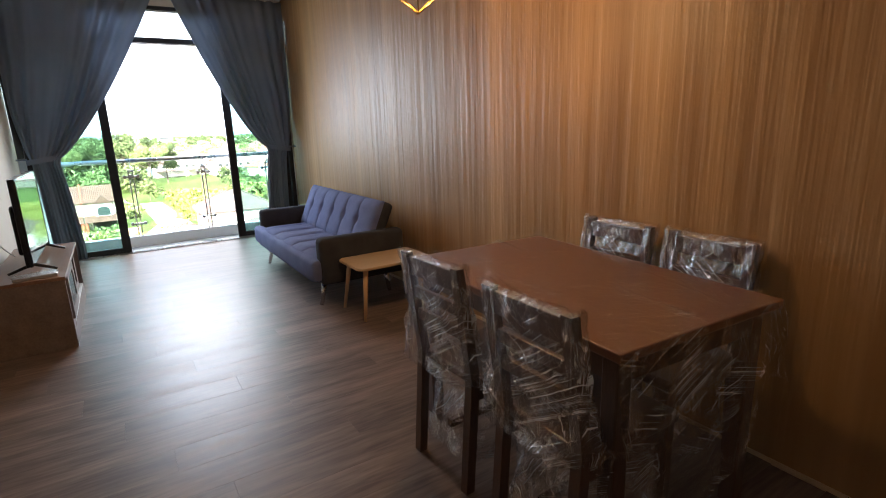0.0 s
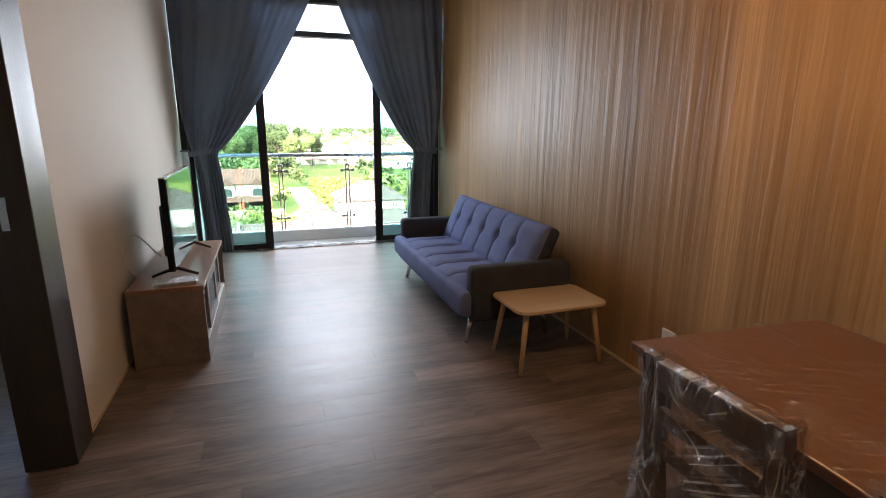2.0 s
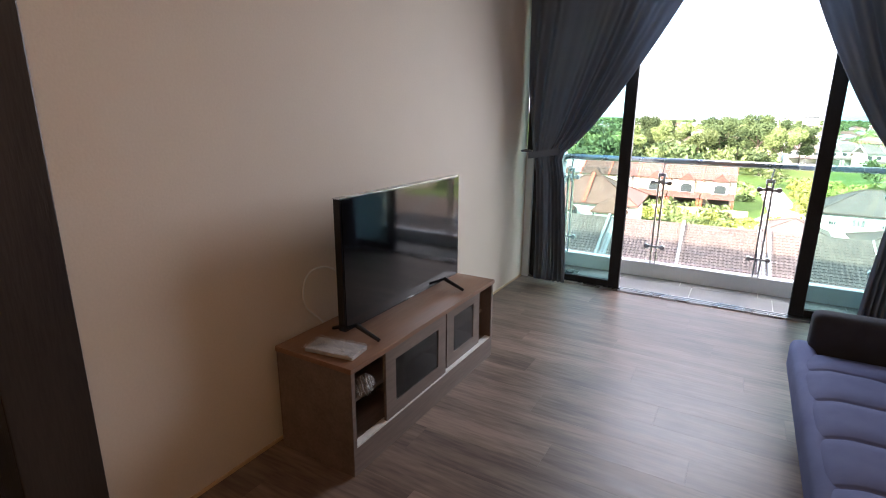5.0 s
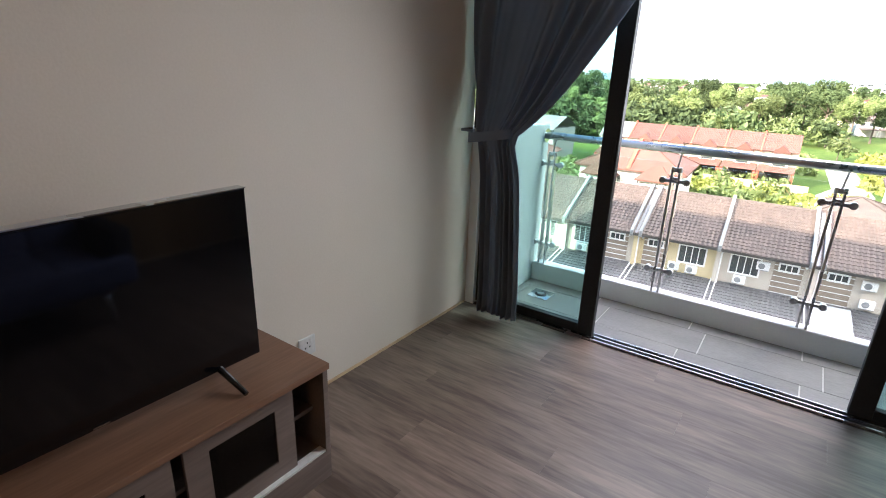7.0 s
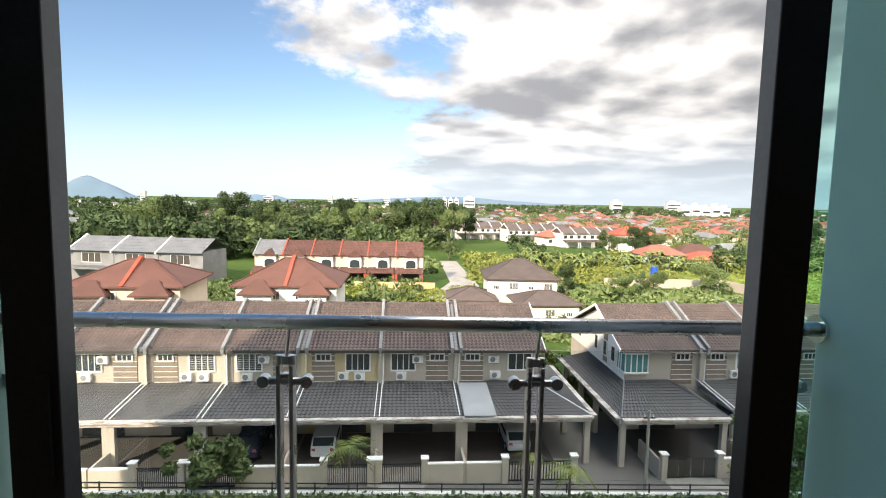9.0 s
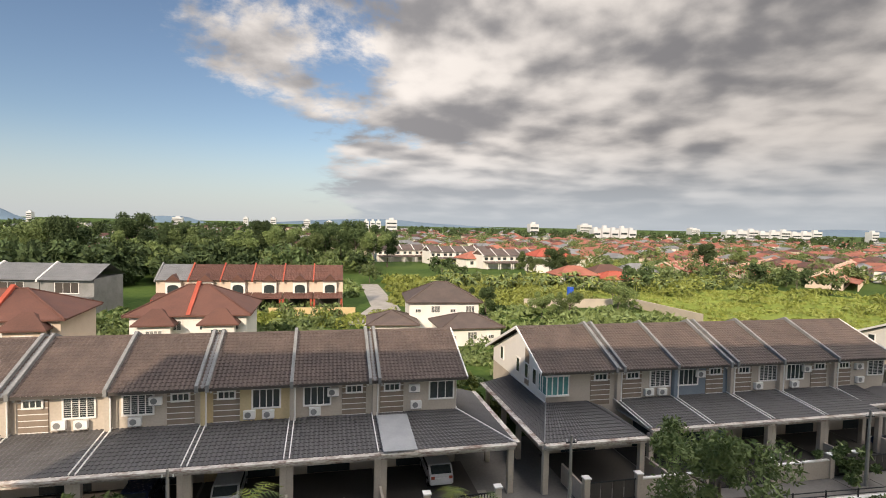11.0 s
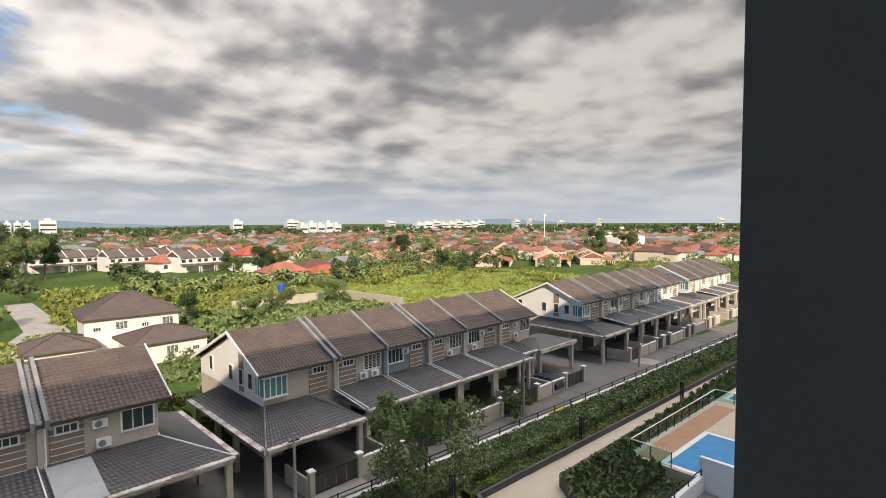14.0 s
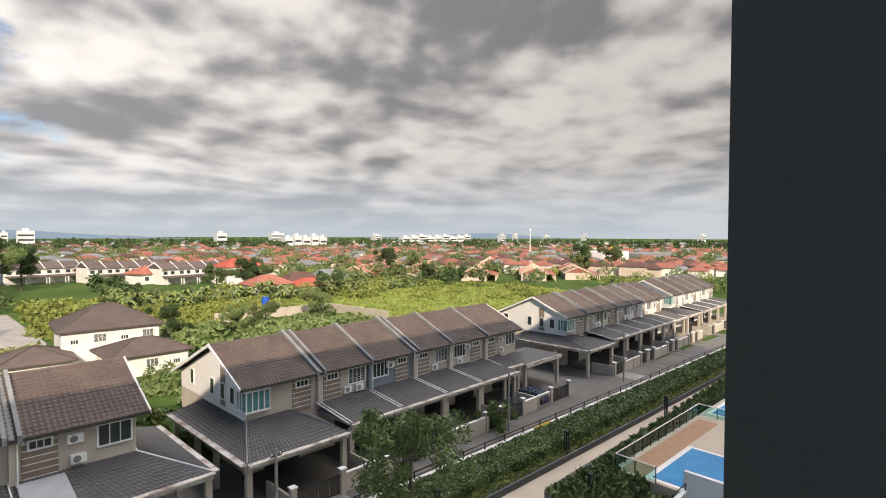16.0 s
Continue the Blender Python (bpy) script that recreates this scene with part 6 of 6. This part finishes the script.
def grey_row():
    for k in range(3):
        h = thing("terrace_house", pose(-72 + 9.5 * k, 112 - 1.0 * k, G, 0, 0, -5), "modern grey-roofed terrace house", "house", "grey-roofed terrace")
        part("wall", box(0, 9.3, -5, 5, 0, 6.6), M_grey_par, h)
        rf = bmesh.new()
        slope_courses(rf, -0.2, 9.5, -6, 6.4, 0, 9.0, 5)
        part("roof", rf, M_grey_tile, h)
        rb = bmesh.new()
        slope_courses(rb, -0.2, 9.5, 6, 6.4, 0, 9.0, 3, roll=2.0)
        part("rear_roof", rb, M_grey_tile, h)
        part("parapet", prism([(-6, 6.5), (0, 9.4), (6, 6.5), (6, 6.1), (0, 8.8), (-6, 6.1)], -0.2, 0.1), M_trim, h)
        # window filled with the painted shade colour
        window(h, 4.6, -5, 4.0, 4.0, 1.9, 3, False, mat=M_dark)
        part("porch_roof", box(0, 9.2, -9, -5, 3.0, 3.3), M_grey_tile, h)
        part("pillar", box(8.6, 9.0, -8.8, -8.4, 0, 3.0), M_house_white, h)


grey_row()
solid("field_road", prism([(1, 92), (10, 92), (12.5, 108), (10, 152), (5, 152), (6.5, 112)], G + 0.004, G + 0.04, axis="z"), M_concrete, "pale lane running into the field", "road", "structure")
solid("field_wall", prism([(40, 109.0), (66, 108), (68.5, 88), (68.8, 88.2), (66.3, 108.3), (40, 109.3)], G, G + 2.0, axis="z"), M_house, "long beige boundary wall by the field", "wall", "structure")
solid("front_garden_wall", box(-13, 3.0, 100.0, 100.2, G, G + 1.8), material("yellow_wall_paint", (0.55, 0.42, 0.22), (0.62, 0.48, 0.27), rough=0.8, scale=1, fine=8), "yellowish boundary wall before the red terrace", "wall", "structure")
tk2 = thing("water_tank", pose(51.5, 110.5, G), "blue plastic water tank on a stand", "tank")
part("drum", tube((0, 0, 2.4), (0, 0, 4.4), 0.75, seg=16), M_blue, tk2)
part("stand", box(-0.6, 0.6, -0.6, 0.6, 0, 2.4), M_concrete, tk2)
solid("field", prism([(69, 60), (150, 60), (150, 112), (121, 140), (66, 132), (66, 108)], G + 0.004, G + 0.05, axis="z"), M_field, "sunlit open grass field", "ground", "structure")


def scatter_plants(name, lab, area, n, leaf, mat, seed, hgt, clump=5.0):
    """A tangle of field growth over an area (x0, x1, y0, y1)."""
    r = np.random.RandomState(seed)
    x0, x1, y0, y1 = area
    nc = max(6, int((x1 - x0) * (y1 - y0) / (clump * clump)))
    cx, cy, ch_, cr = r.uniform(x0, x1, nc), r.uniform(y0, y1, nc), r.uniform(0.3, 1.0, nc) * hgt, r.uniform(0.3, 0.75, nc) * clump
    k = r.randint(0, nc, n)
    d = r.normal(size=(n, 3))
    d /= np.linalg.norm(d, axis=1)[:, None]
    d[:, 2] = np.abs(d[:, 2])
    p = np.stack([cx[k] + d[:, 0] * cr[k], cy[k] + d[:, 1] * cr[k], ch_[k] * d[:, 2] * r.uniform(0.75, 1.1, n)], 1)
    o = thing(name, pose(0, 0, G), lab, "plants", kind="stuff")
    c = new("leaves", leaf_mesh("leaves", p, leaf, mat, seed=seed, long=1.6))
    c.parent = o


scatter_plants("undergrowth", "tall tangled grass and bushes", (14, 66, 112, 160), 15000, 0.5, M_leaf2, 31, 2.2)
scatter_plants("undergrowth", "tall tangled bushes behind the terrace", (24, 64, 80, 106), 7000, 0.4, M_leaf, 32, 2.6, 4.0)
scatter_plants("banana_grove", "wild banana plants at the edge of the field", (26, 130, 138, 168), 9000, 0.55, M_leaf, 33, 3.2)
scatter_plants("garden_growth", "mixed garden plants between the houses", (-14, 12, 88, 99), 3500, 0.26, M_leaf2, 34, 2.2, 3.0)
scatter_plants("garden_growth", "mixed garden plants between the houses", (10.5, 16, 46, 56), 2600, 0.2, M_leaf2, 35, 1.8, 2.0)
scatter_plants("undergrowth", "overgrown ground beyond the lane", (-34, 4, 126, 150), 7000, 0.5, M_leaf, 36, 3.0)

scatter_plants("field_grass", "sunlit tufted field grass", (68, 150, 62, 136), 16000, 0.30, M_leaf2, 37, 0.7, 3.0)
scatter_plants("garden_growth", "dense garden bushes behind the terrace", (-6, 22, 52, 76), 9000, 0.26, M_leaf, 38, 2.0, 3.0)
scatter_plants("undergrowth", "dense bushes behind the second terrace", (24, 70, 54, 82), 12000, 0.32, M_leaf, 39, 2.2, 3.6)
scatter_plants("undergrowth", "sunlit tangle of creepers by the lane", (13, 64, 110, 150), 12000, 0.42, M_leaf2, 40, 1.6, 4.0)
scatter_plants("garden_growth", "garden trees between the villas", (-60, 0, 76, 106), 12000, 0.36, M_leaf, 44, 3.2, 4.5)

# --- woods, estates and city
base_trees = [tree(pose(-60 + 12 * k, 150 + 6 * k, G), 7.0, 5.0, 4.5, 60 + k, "broad green tree among the houses", (M_leaf_far, M_leaf, M_leaf_far)[k], n=520, leaf=0.62, group="trees in the distance") for k in range(3)]
tall_trees = [tree(pose(x, y, G), h, rx, rz, 160 + k, "tall broad tree with a dense dark crown", mt, n=11000, leaf=0.24, group="tall trees behind the red terrace")
              for k, (x, y, h, rx, rz, mt) in enumerate(((-24, 205, 11.5, 7.5, 5.6, M_leaf), (-8, 214, 12.0, 6.5, 6.0, M_leaf_far), (-48, 178, 9.0, 7.0, 5.0, M_leaf)))]
for x, y, k, sc in ((-14, 200, 0, 0.85), (-32, 214, 1, 1.0), (4, 208, 1, 1.05), (11, 203, 0, 0.9), (-38, 196, 2, 0.95), (-57, 190, 1, 0.9), (-66, 176, 2, 0.9), (17, 212, 1, 0.8), (-2, 226, 0, 1.0), (-80, 168, 1, 1.0), (-92, 180, 0, 1.05), (-74, 200, 1, 1.1), (-20, 186, 2, 0.6),
                    (68, 160, 1, 0.62), (74, 163, 0, 0.55), (63, 172, 2, 0.6), (45, 96, 0, 0.33), (38, 93, 2, 0.38), (57, 99, 0, 0.42), (28, 97, 1, 0.35), (146, 190, 1, 0.7), (160, 186, 2, 0.75), (230, 140, 1, 0.8), (245, 132, 0, 0.8), (215, 130, 2, 0.7)):
    copy_thing(tall_trees[k], Matrix.Translation((x, y, G)) @ Matrix.Rotation(x * 1.7, 4, "Z") @ Matrix.Diagonal((sc, sc, sc, 1)))


def banana(m, h, seed):
    """A clump-forming plant with a few broad arching torn leaves."""
    t = thing("banana_plant", m, "banana plant with broad arching green leaves", "plant", "banana plants by the field")
    part("stem", tube((0, 0, 0), (0.05, 0, h), 0.14, 0.09, seg=7), M_leaf2, t)
    rr = random.Random(seed)
    for k in range(8):
        a, up, L = k * 0.785 + rr.uniform(-0.3, 0.3), rr.uniform(0.5, 1.4), rr.uniform(1.7, 2.5)
        bm = bmesh.new()
        c, sd = Vector((math.cos(a), math.sin(a), 0)), Vector((-math.sin(a), math.cos(a), 0))
        rows = []
        for j in range(7):
            q = j / 6
            p = Vector((0, 0, h)) + c * L * q * 0.8 + Vector((0, 0, L * (up * q - (0.55 + 0.5 * up) * q * q)))
            w = 0.34 * math.sin(math.pi * min(0.15 + 0.8 * q, 1)) + 0.02
            rows.append([bm.verts.new(p + sd * w + Vector((0, 0, -0.12))), bm.verts.new(p), bm.verts.new(p - sd * w + Vector((0, 0, -0.12)))])
        for a_, b_ in zip(rows[:-1], rows[1:]):
            for i in range(2):
                bm.faces.new((a_[i], a_[i + 1], b_[i + 1], b_[i]))
        part("leaf", bm, M_leaf2 if k % 3 == 0 else M_leaf, t)
    return t


base_bananas = [banana(pose(44, 134, G), 3.0, 5), banana(pose(50, 137, G), 2.2, 6)]
for k in range(64):
    x = rnd.uniform(22, 112)
    y = 136 + 0.05 * x + rnd.gauss(0, 5.0) - (4 if x > 75 else 0)
    copy_thing(rnd.choice(base_bananas), Matrix.Translation((x, y, G)) @ Matrix.Rotation(rnd.uniform(0, 6.28), 4, "Z") @ Matrix.Diagonal((1.15, 1.15, rnd.uniform(0.8, 1.4), 1)))
base_palm = palm(pose(66, 118, G), 6.0, 9, n=9, L=2.6, lab="tall coconut palm among the houses", group="palms in the distance")
base_houses = []
for k, (wm, rm) in enumerate(((M_house_white, M_orange_tile), (M_house_pink, M_red_tile), (M_house_white, M_grey_tile))):
    h = thing("house", pose(70 + 14 * k, 150 + 6 * k, G), ("white house with an orange tiled roof", "peach house with a red-brown roof", "white house with a grey sheet roof")[k], "house", "houses of the far estate")
    part("wall", box(-6, 6, -4, 4, 0, 3.6), wm, h)
    part("roof", hip_roof(bmesh.new(), -6, 6, -4, 4, 3.6, 6.2, 0.9), rm, h)
    for x in (-3.5, 0.5, 3.8):
        part("window", box(x - 0.7, x + 0.7, -4.06, -4.0, 1.2, 2.5), M_win, h)
    base_houses.append(h)


def at_far(x, y, s=1.0, a=0.0):
    return Matrix.Translation((x, y, G)) @ Matrix.Rotation(a, 4, "Z") @ Matrix.Diagonal((s, s, s, 1))


def far_estate(name, lab, n, seed, r0, r1, a0, a1, wall, roof):
    """Hundreds of small hipped houses beyond the near streets, joined."""
    r = np.random.RandomState(seed)
    v, f, mi = [], [], []
    for k in range(n):
        d = r0 + (r1 - r0) * r.uniform() ** 1.3
        a = radians(r.uniform(a0, a1))
        cx, cy = d * math.sin(a), d * math.cos(a)
        w, dp, h, tt = r.uniform(3.6, 6.5), r.uniform(3, 4.4), r.uniform(2.8, 4.8), r.choice([0.3, 0.85, 1.85]) + r.normal() * 0.05
        ct, st = math.cos(tt), math.sin(tt)
        b = len(v)

        def put(x, y, z):
            v.append((cx + x * ct - y * st, cy + x * st + y * ct, z))
        for z in (0, h):
            for x, y in ((-w, -dp), (w, -dp), (w, dp), (-w, dp)):
                put(x, y, z)
        for x, y in ((-w - 0.8, -dp - 0.8), (w + 0.8, -dp - 0.8), (w + 0.8, dp + 0.8), (-w - 0.8, dp + 0.8)):
            put(x, y, h)
        put(-w + dp * 0.7, 0, h + 2.0); put(w - dp * 0.7, 0, h + 2.0)
        for q in ((0, 1, 5, 4), (1, 2, 6, 5), (2, 3, 7, 6), (3, 0, 4, 7)):
            f.append([b + c for c in q]); mi.append(0)
        for q in ((8, 9, 13, 12), (9, 10, 13), (10, 11, 12, 13), (11, 8, 12)):
            f.append([b + c for c in q]); mi.append(1)
        for wx in (-w * 0.5, w * 0.4):
            c = len(v)
            put(wx - 0.9, -dp - 0.05, 1.4); put(wx + 0.9, -dp - 0.05, 1.4); put(wx + 0.9, -dp - 0.05, 2.7); put(wx - 0.9, -dp - 0.05, 2.7)
            f.append([c, c + 1, c + 2, c + 3]); mi.append(2)
    me = bpy.data.meshes.new(name)
    me.from_pydata(v, [], f)
    for q in (wall, roof, M_win):
        me.materials.append(q)
    me.polygons.foreach_set("material_index", mi)
    o = tagged(new(name, me), lab, "houses", "", "stuff")
    o.location = (0, 0, G)


far_estate("far_estate", "distant suburb of orange-roofed houses", 620, 41, 250, 900, 8, 76, M_house_white, M_orange_tile)
far_estate("far_estate", "distant suburb of brown-roofed houses", 480, 42, 250, 1000, -25, 70, M_house_pink, M_red_tile)
far_estate("far_estate", "distant pale houses with grey roofs", 620, 43, 260, 1300, -40, 78, M_house_white, M_grey_tile)


def far_woods(name, lab, n, clumps, seed, r0, r1, a0, a1, leaf, mat, hgt):
    """Uncounted tree crowns between and behind the far houses, joined."""
    r = np.random.RandomState(seed)
    d = r0 + (r1 - r0) * r.uniform(size=clumps) ** 1.2
    a = np.radians(r.uniform(a0, a1, clumps))
    clear = ((d * np.sin(a) > 8) & (d * np.sin(a) < 100) & (d * np.cos(a) > 165) & (d * np.cos(a) < 268)) | ((d * np.sin(a) > 100) & (d * np.cos(a) < 150) & (d * np.sin(a) < 260) & (r.uniform(size=clumps) < 0.8))
    d, a = d[~clear], a[~clear]
    clumps = len(d)
    rad, top = r.uniform(2.0, 5.0, clumps), r.uniform(0.35, 1.0, clumps) * hgt
    k = r.randint(0, clumps, n)
    u = r.normal(size=(n, 3))
    u /= np.linalg.norm(u, axis=1)[:, None]
    bump_ = r.uniform(0.7, 1.1, n)
    p = np.stack([d[k] * np.sin(a[k]) + u[:, 0] * rad[k] * bump_, d[k] * np.cos(a[k]) + u[:, 1] * rad[k] * bump_, top[k] * 0.62 + u[:, 2] * top[k] * 0.42 * bump_], 1)
    o = thing(name, pose(0, 0, G), lab, "woods", kind="stuff")
    c = new("leaves", leaf_mesh("leaves", p, leaf, mat, seed=seed))
    c.parent = o


far_woods("far_woods", "dark dense woodland", 110000, 700, 51, 150, 520, -58, -8, 0.72, M_leaf_far, 11)
far_woods("far_woods", "trees between the far houses", 150000, 1500, 52, 185, 700, -8, 80, 0.52, M_leaf, 8.0)
far_woods("far_woods", "bright sunlit trees and gardens", 60000, 700, 53, 150, 500, 5, 80, 0.42, M_leaf2, 4.5)
far_woods("far_woods", "hazy tree line on the horizon", 90000, 1500, 54, 600, 1700, -60, 82, 1.5, M_leaf_far, 11)
taken = []
for k in range(150):
    d = 150 + 150 * rnd.random()
    a = radians(rnd.uniform(14, 76))
    x, y = d * math.sin(a), d * math.cos(a)
    if y < 118 and x < 170 or (x < 100 and y < 200) or (x >= 100 and y < 250) or any(abs(x - p) < 15 and abs(y - q) < 12 for p, q in taken):
        continue
    taken.append((x, y))
    copy_thing(base_houses[rnd.choice((0, 0, 1, 2))], at_far(x, y, rnd.uniform(0.85, 1.15), rnd.choice((0.8, 0.85, 0.3))))
for k in range(150):
    d = 150 + 170 * rnd.random()
    a = radians(rnd.uniform(-50, 78))
    x, y = d * math.sin(a), d * math.cos(a)
    if y < 125 and x > 40 or (8 < x < 100 and 165 < y < 268):
        continue
    copy_thing(rnd.choice(base_trees), at_far(x, y, rnd.uniform(0.5, 1.2) * (1.2 if a < 0 else 0.65), rnd.uniform(0, 6.28)))
for k in range(34):
    y = rnd.uniform(140, 240)
    copy_thing(base_palm, at_far(y * rnd.uniform(0.15, 1.3), y, rnd.uniform(0.7, 1.2), rnd.uniform(0, 6.28)))


def far_terrace(m, n, roof, wall, lab, grp, storey=1.0):
    """A row of small terrace houses, one object per house."""
    first = thing("terrace_house", m, lab, "house", grp)
    q = storey
    part("wall", box(0, 6.0, -5, 5, 0, 5.6 * q), wall, first)
    part("roof", prism([(-5.8, 5.5 * q), (0, 5.5 * q + 2.4), (5.8, 5.5 * q)], 0.12, 5.88), roof, first)
    part("parapet", prism([(-5.9, 5.5 * q + 0.05), (0, 5.5 * q + 2.7), (5.9, 5.5 * q + 0.05), (5.9, 5.5 * q - 0.3), (0, 5.5 * q + 2.2), (-5.9, 5.5 * q - 0.3)], -0.12, 0.12), M_trim if roof is M_rooftile else M_house_pink, first)
    for x in (1.6, 4.2):
        part("window", box(x - 0.7, x + 0.7, -5.06, -5.0, 5.6 * q - 2.0, 5.6 * q - 0.8), M_win, first)
    part("porch", prism([(-9.0, 2.5 if q == 1 else 2.2), (-5.0, 3.0), (-5.0, 3.15), (-9.0, 2.65 if q == 1 else 2.35)], 0.2, 5.8), roof, first)
    for x in (0.4, 5.5):
        part("pillar", box(x - 0.12, x + 0.12, -8.8, -8.5, 0, 2.3), wall, first)
    for k in range(1, n):
        copy_thing(first, m @ Matrix.Translation((6.0 * k, 0, 0)))


for x, y in ((13, 244), (36, 233), (54.5, 210)):
    far_terrace(pose(x, y, G, 0, 0, 12), 5, M_rooftile, M_house_white, "white terrace house with a brown roof", "far brown-roofed terrace")
for x, y, n in ((121, 180, 16), (135, 163, 18), (152, 141, 20), (170, 125, 20), (188, 116, 18), (218, 130, 16), (232, 116, 14)):
    far_terrace(pose(x, y, G, 0, 0, 38), n, M_orange_tile, M_house_pink, "single-storey estate house with an orange-red roof", "orange-roofed estate terrace", 0.52)
villa(pose(80, 196, G, 0, 0, 6), 15, 10, "white house with a bright red roof", M_house_white, M_red_ridge, 0, None, 6.4, 9.4)
villa(pose(82, 147, G, 0, 0, 10), 11, 8, "low house with a bright red roof", M_house_pink, M_red_ridge, 0, None, 2.8, 4.8)


def tower(x, y, w, d, h, n=1):
    h *= 0.86
    t = thing("tower_block", pose(x, y, G), "pale high-rise block on the skyline", "building", "towers on the skyline")
    part("wall", box(-w / 2, w / 2, -d / 2, d / 2, 0, h), M_far_white, t)
    part("roof_plant", box(-w / 5, w / 5, -d / 5, d / 5, h, h + 3), M_far_white, t)
    fl = int(h / 6)
    for k in range(fl):
        z = 3 + k * (h - 4) / fl
        part("window_band", box(-w / 2 + 1, w / 2 - 1, -d / 2 - 0.3, -d / 2, z, z + 2.2), M_win, t)


tower(72, 900, 19, 14, 27)
for x in (32, 44, 55):
    tower(x, 1000, 9, 9, 24)
for k in range(5):
    tower(303 + 12 * k, 600, 10, 12, 18 + 2.5 * (k % 2))
tower(480, 1000, 26, 16, 26)
tower(258, 700, 13, 13, 24)
for k in range(9):
    tower(655 + 22 * k, 800, 19, 14, 18 + 2 * ((k * 7) % 3))
tower(980, 820, 16, 14, 24)
for k in range(12):
    d, a = rnd.uniform(1300, 1900), radians(rnd.uniform(-30, 74))
    tower(d * math.sin(a), d * math.cos(a), rnd.uniform(12, 30), 14, rnd.uniform(18, 30))
solid("depot_hall", box(270, 300, 150, 170, G, G + 9), M_house_white, "long white commercial hall", "building")
solid("depot_hall", box(318, 362, 150, 168, G, G + 7), M_grey_par, "long pale grey commercial hall", "building")
solid("hoarding", box(276, 281, 149, 149.6, G + 9, G + 12), M_yellow, "plain yellow rooftop signboard on the hall", "sign")
mast = thing("radio_mast", pose(337, 252, G), "slim white lattice radio mast", "mast")
part("mast", tube((0, 0, 0), (0, 0, 24), 0.5, 0.25, seg=8), M_trim, mast)
part("antenna", box(-0.9, 0.9, -0.5, 0.5, 22, 24), M_trim, mast)
# far hills, their haze carried by the surface colour
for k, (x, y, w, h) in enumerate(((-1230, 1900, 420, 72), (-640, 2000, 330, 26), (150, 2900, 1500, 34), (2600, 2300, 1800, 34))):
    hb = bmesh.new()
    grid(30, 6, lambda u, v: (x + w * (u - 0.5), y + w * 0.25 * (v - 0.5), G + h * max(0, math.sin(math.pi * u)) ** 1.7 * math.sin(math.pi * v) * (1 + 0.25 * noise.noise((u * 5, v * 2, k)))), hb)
    solid("backdrop_hill_%d" % (k + 1), hb, M_hill, "wooded hill on the horizon with blue haze painted in", "hill", "structure", smooth=True)


# ---------------------------------------------------------------- floor boards and balcony tiles
def planks():
    wd, ln = 0.182, 1.22
    y, row = 0.0, 0
    full = mesh_of(box(-ln / 2 + 0.0003, ln / 2 - 0.0003, -wd / 2 + 0.0003, wd / 2 - 0.0003, -0.012, 0.0), "plank", M_plank)
    while y > YB:
        x = -((row * 0.43) % 1.0) * ln
        while x < WR:
            a, b = max(x, 0.0), min(x + ln, WR)
            if b - a > 0.03:
                if b - a > ln - 0.001:
                    o = new("plank", full)
                    o.matrix_basis = Matrix.Translation(((a + b) / 2, y - wd / 2, 0))
                else:
                    o = new("plank", mesh_of(box(-(b - a) / 2 + 0.0003, (b - a) / 2 - 0.0003, -wd / 2 + 0.0003, wd / 2 - 0.0003, -0.012, 0.0), "plank", M_plank))
                    o.matrix_basis = Matrix.Translation(((a + b) / 2, y - wd / 2, 0))
                o.parent = floor
            x += ln
        y -= wd
        row += 1


def balcony_tiles():
    slab = bpy.data.objects["balcony_slab"]
    w, d = 0.6, 0.3
    for r in range(3):
        y0 = 0.115 + r * d
        y1 = min(y0 + d, 0.84)
        if y1 - y0 < 0.02:
            continue
        x = 0.02 - (0.5 if r % 2 else 0.0) + 0.0
        while x < 2.735:
            a, b = max(x, 0.065), min(x + w, 2.73)
            if b - a > 0.02:
                o = new("tile", mesh_of(box(a + 0.004, b - 0.004, y0 + 0.002, y1 - 0.002, ZB - 0.005, ZB), "tile", M_tile))
                o.parent = slab
            x += w


planks()
balcony_tiles()
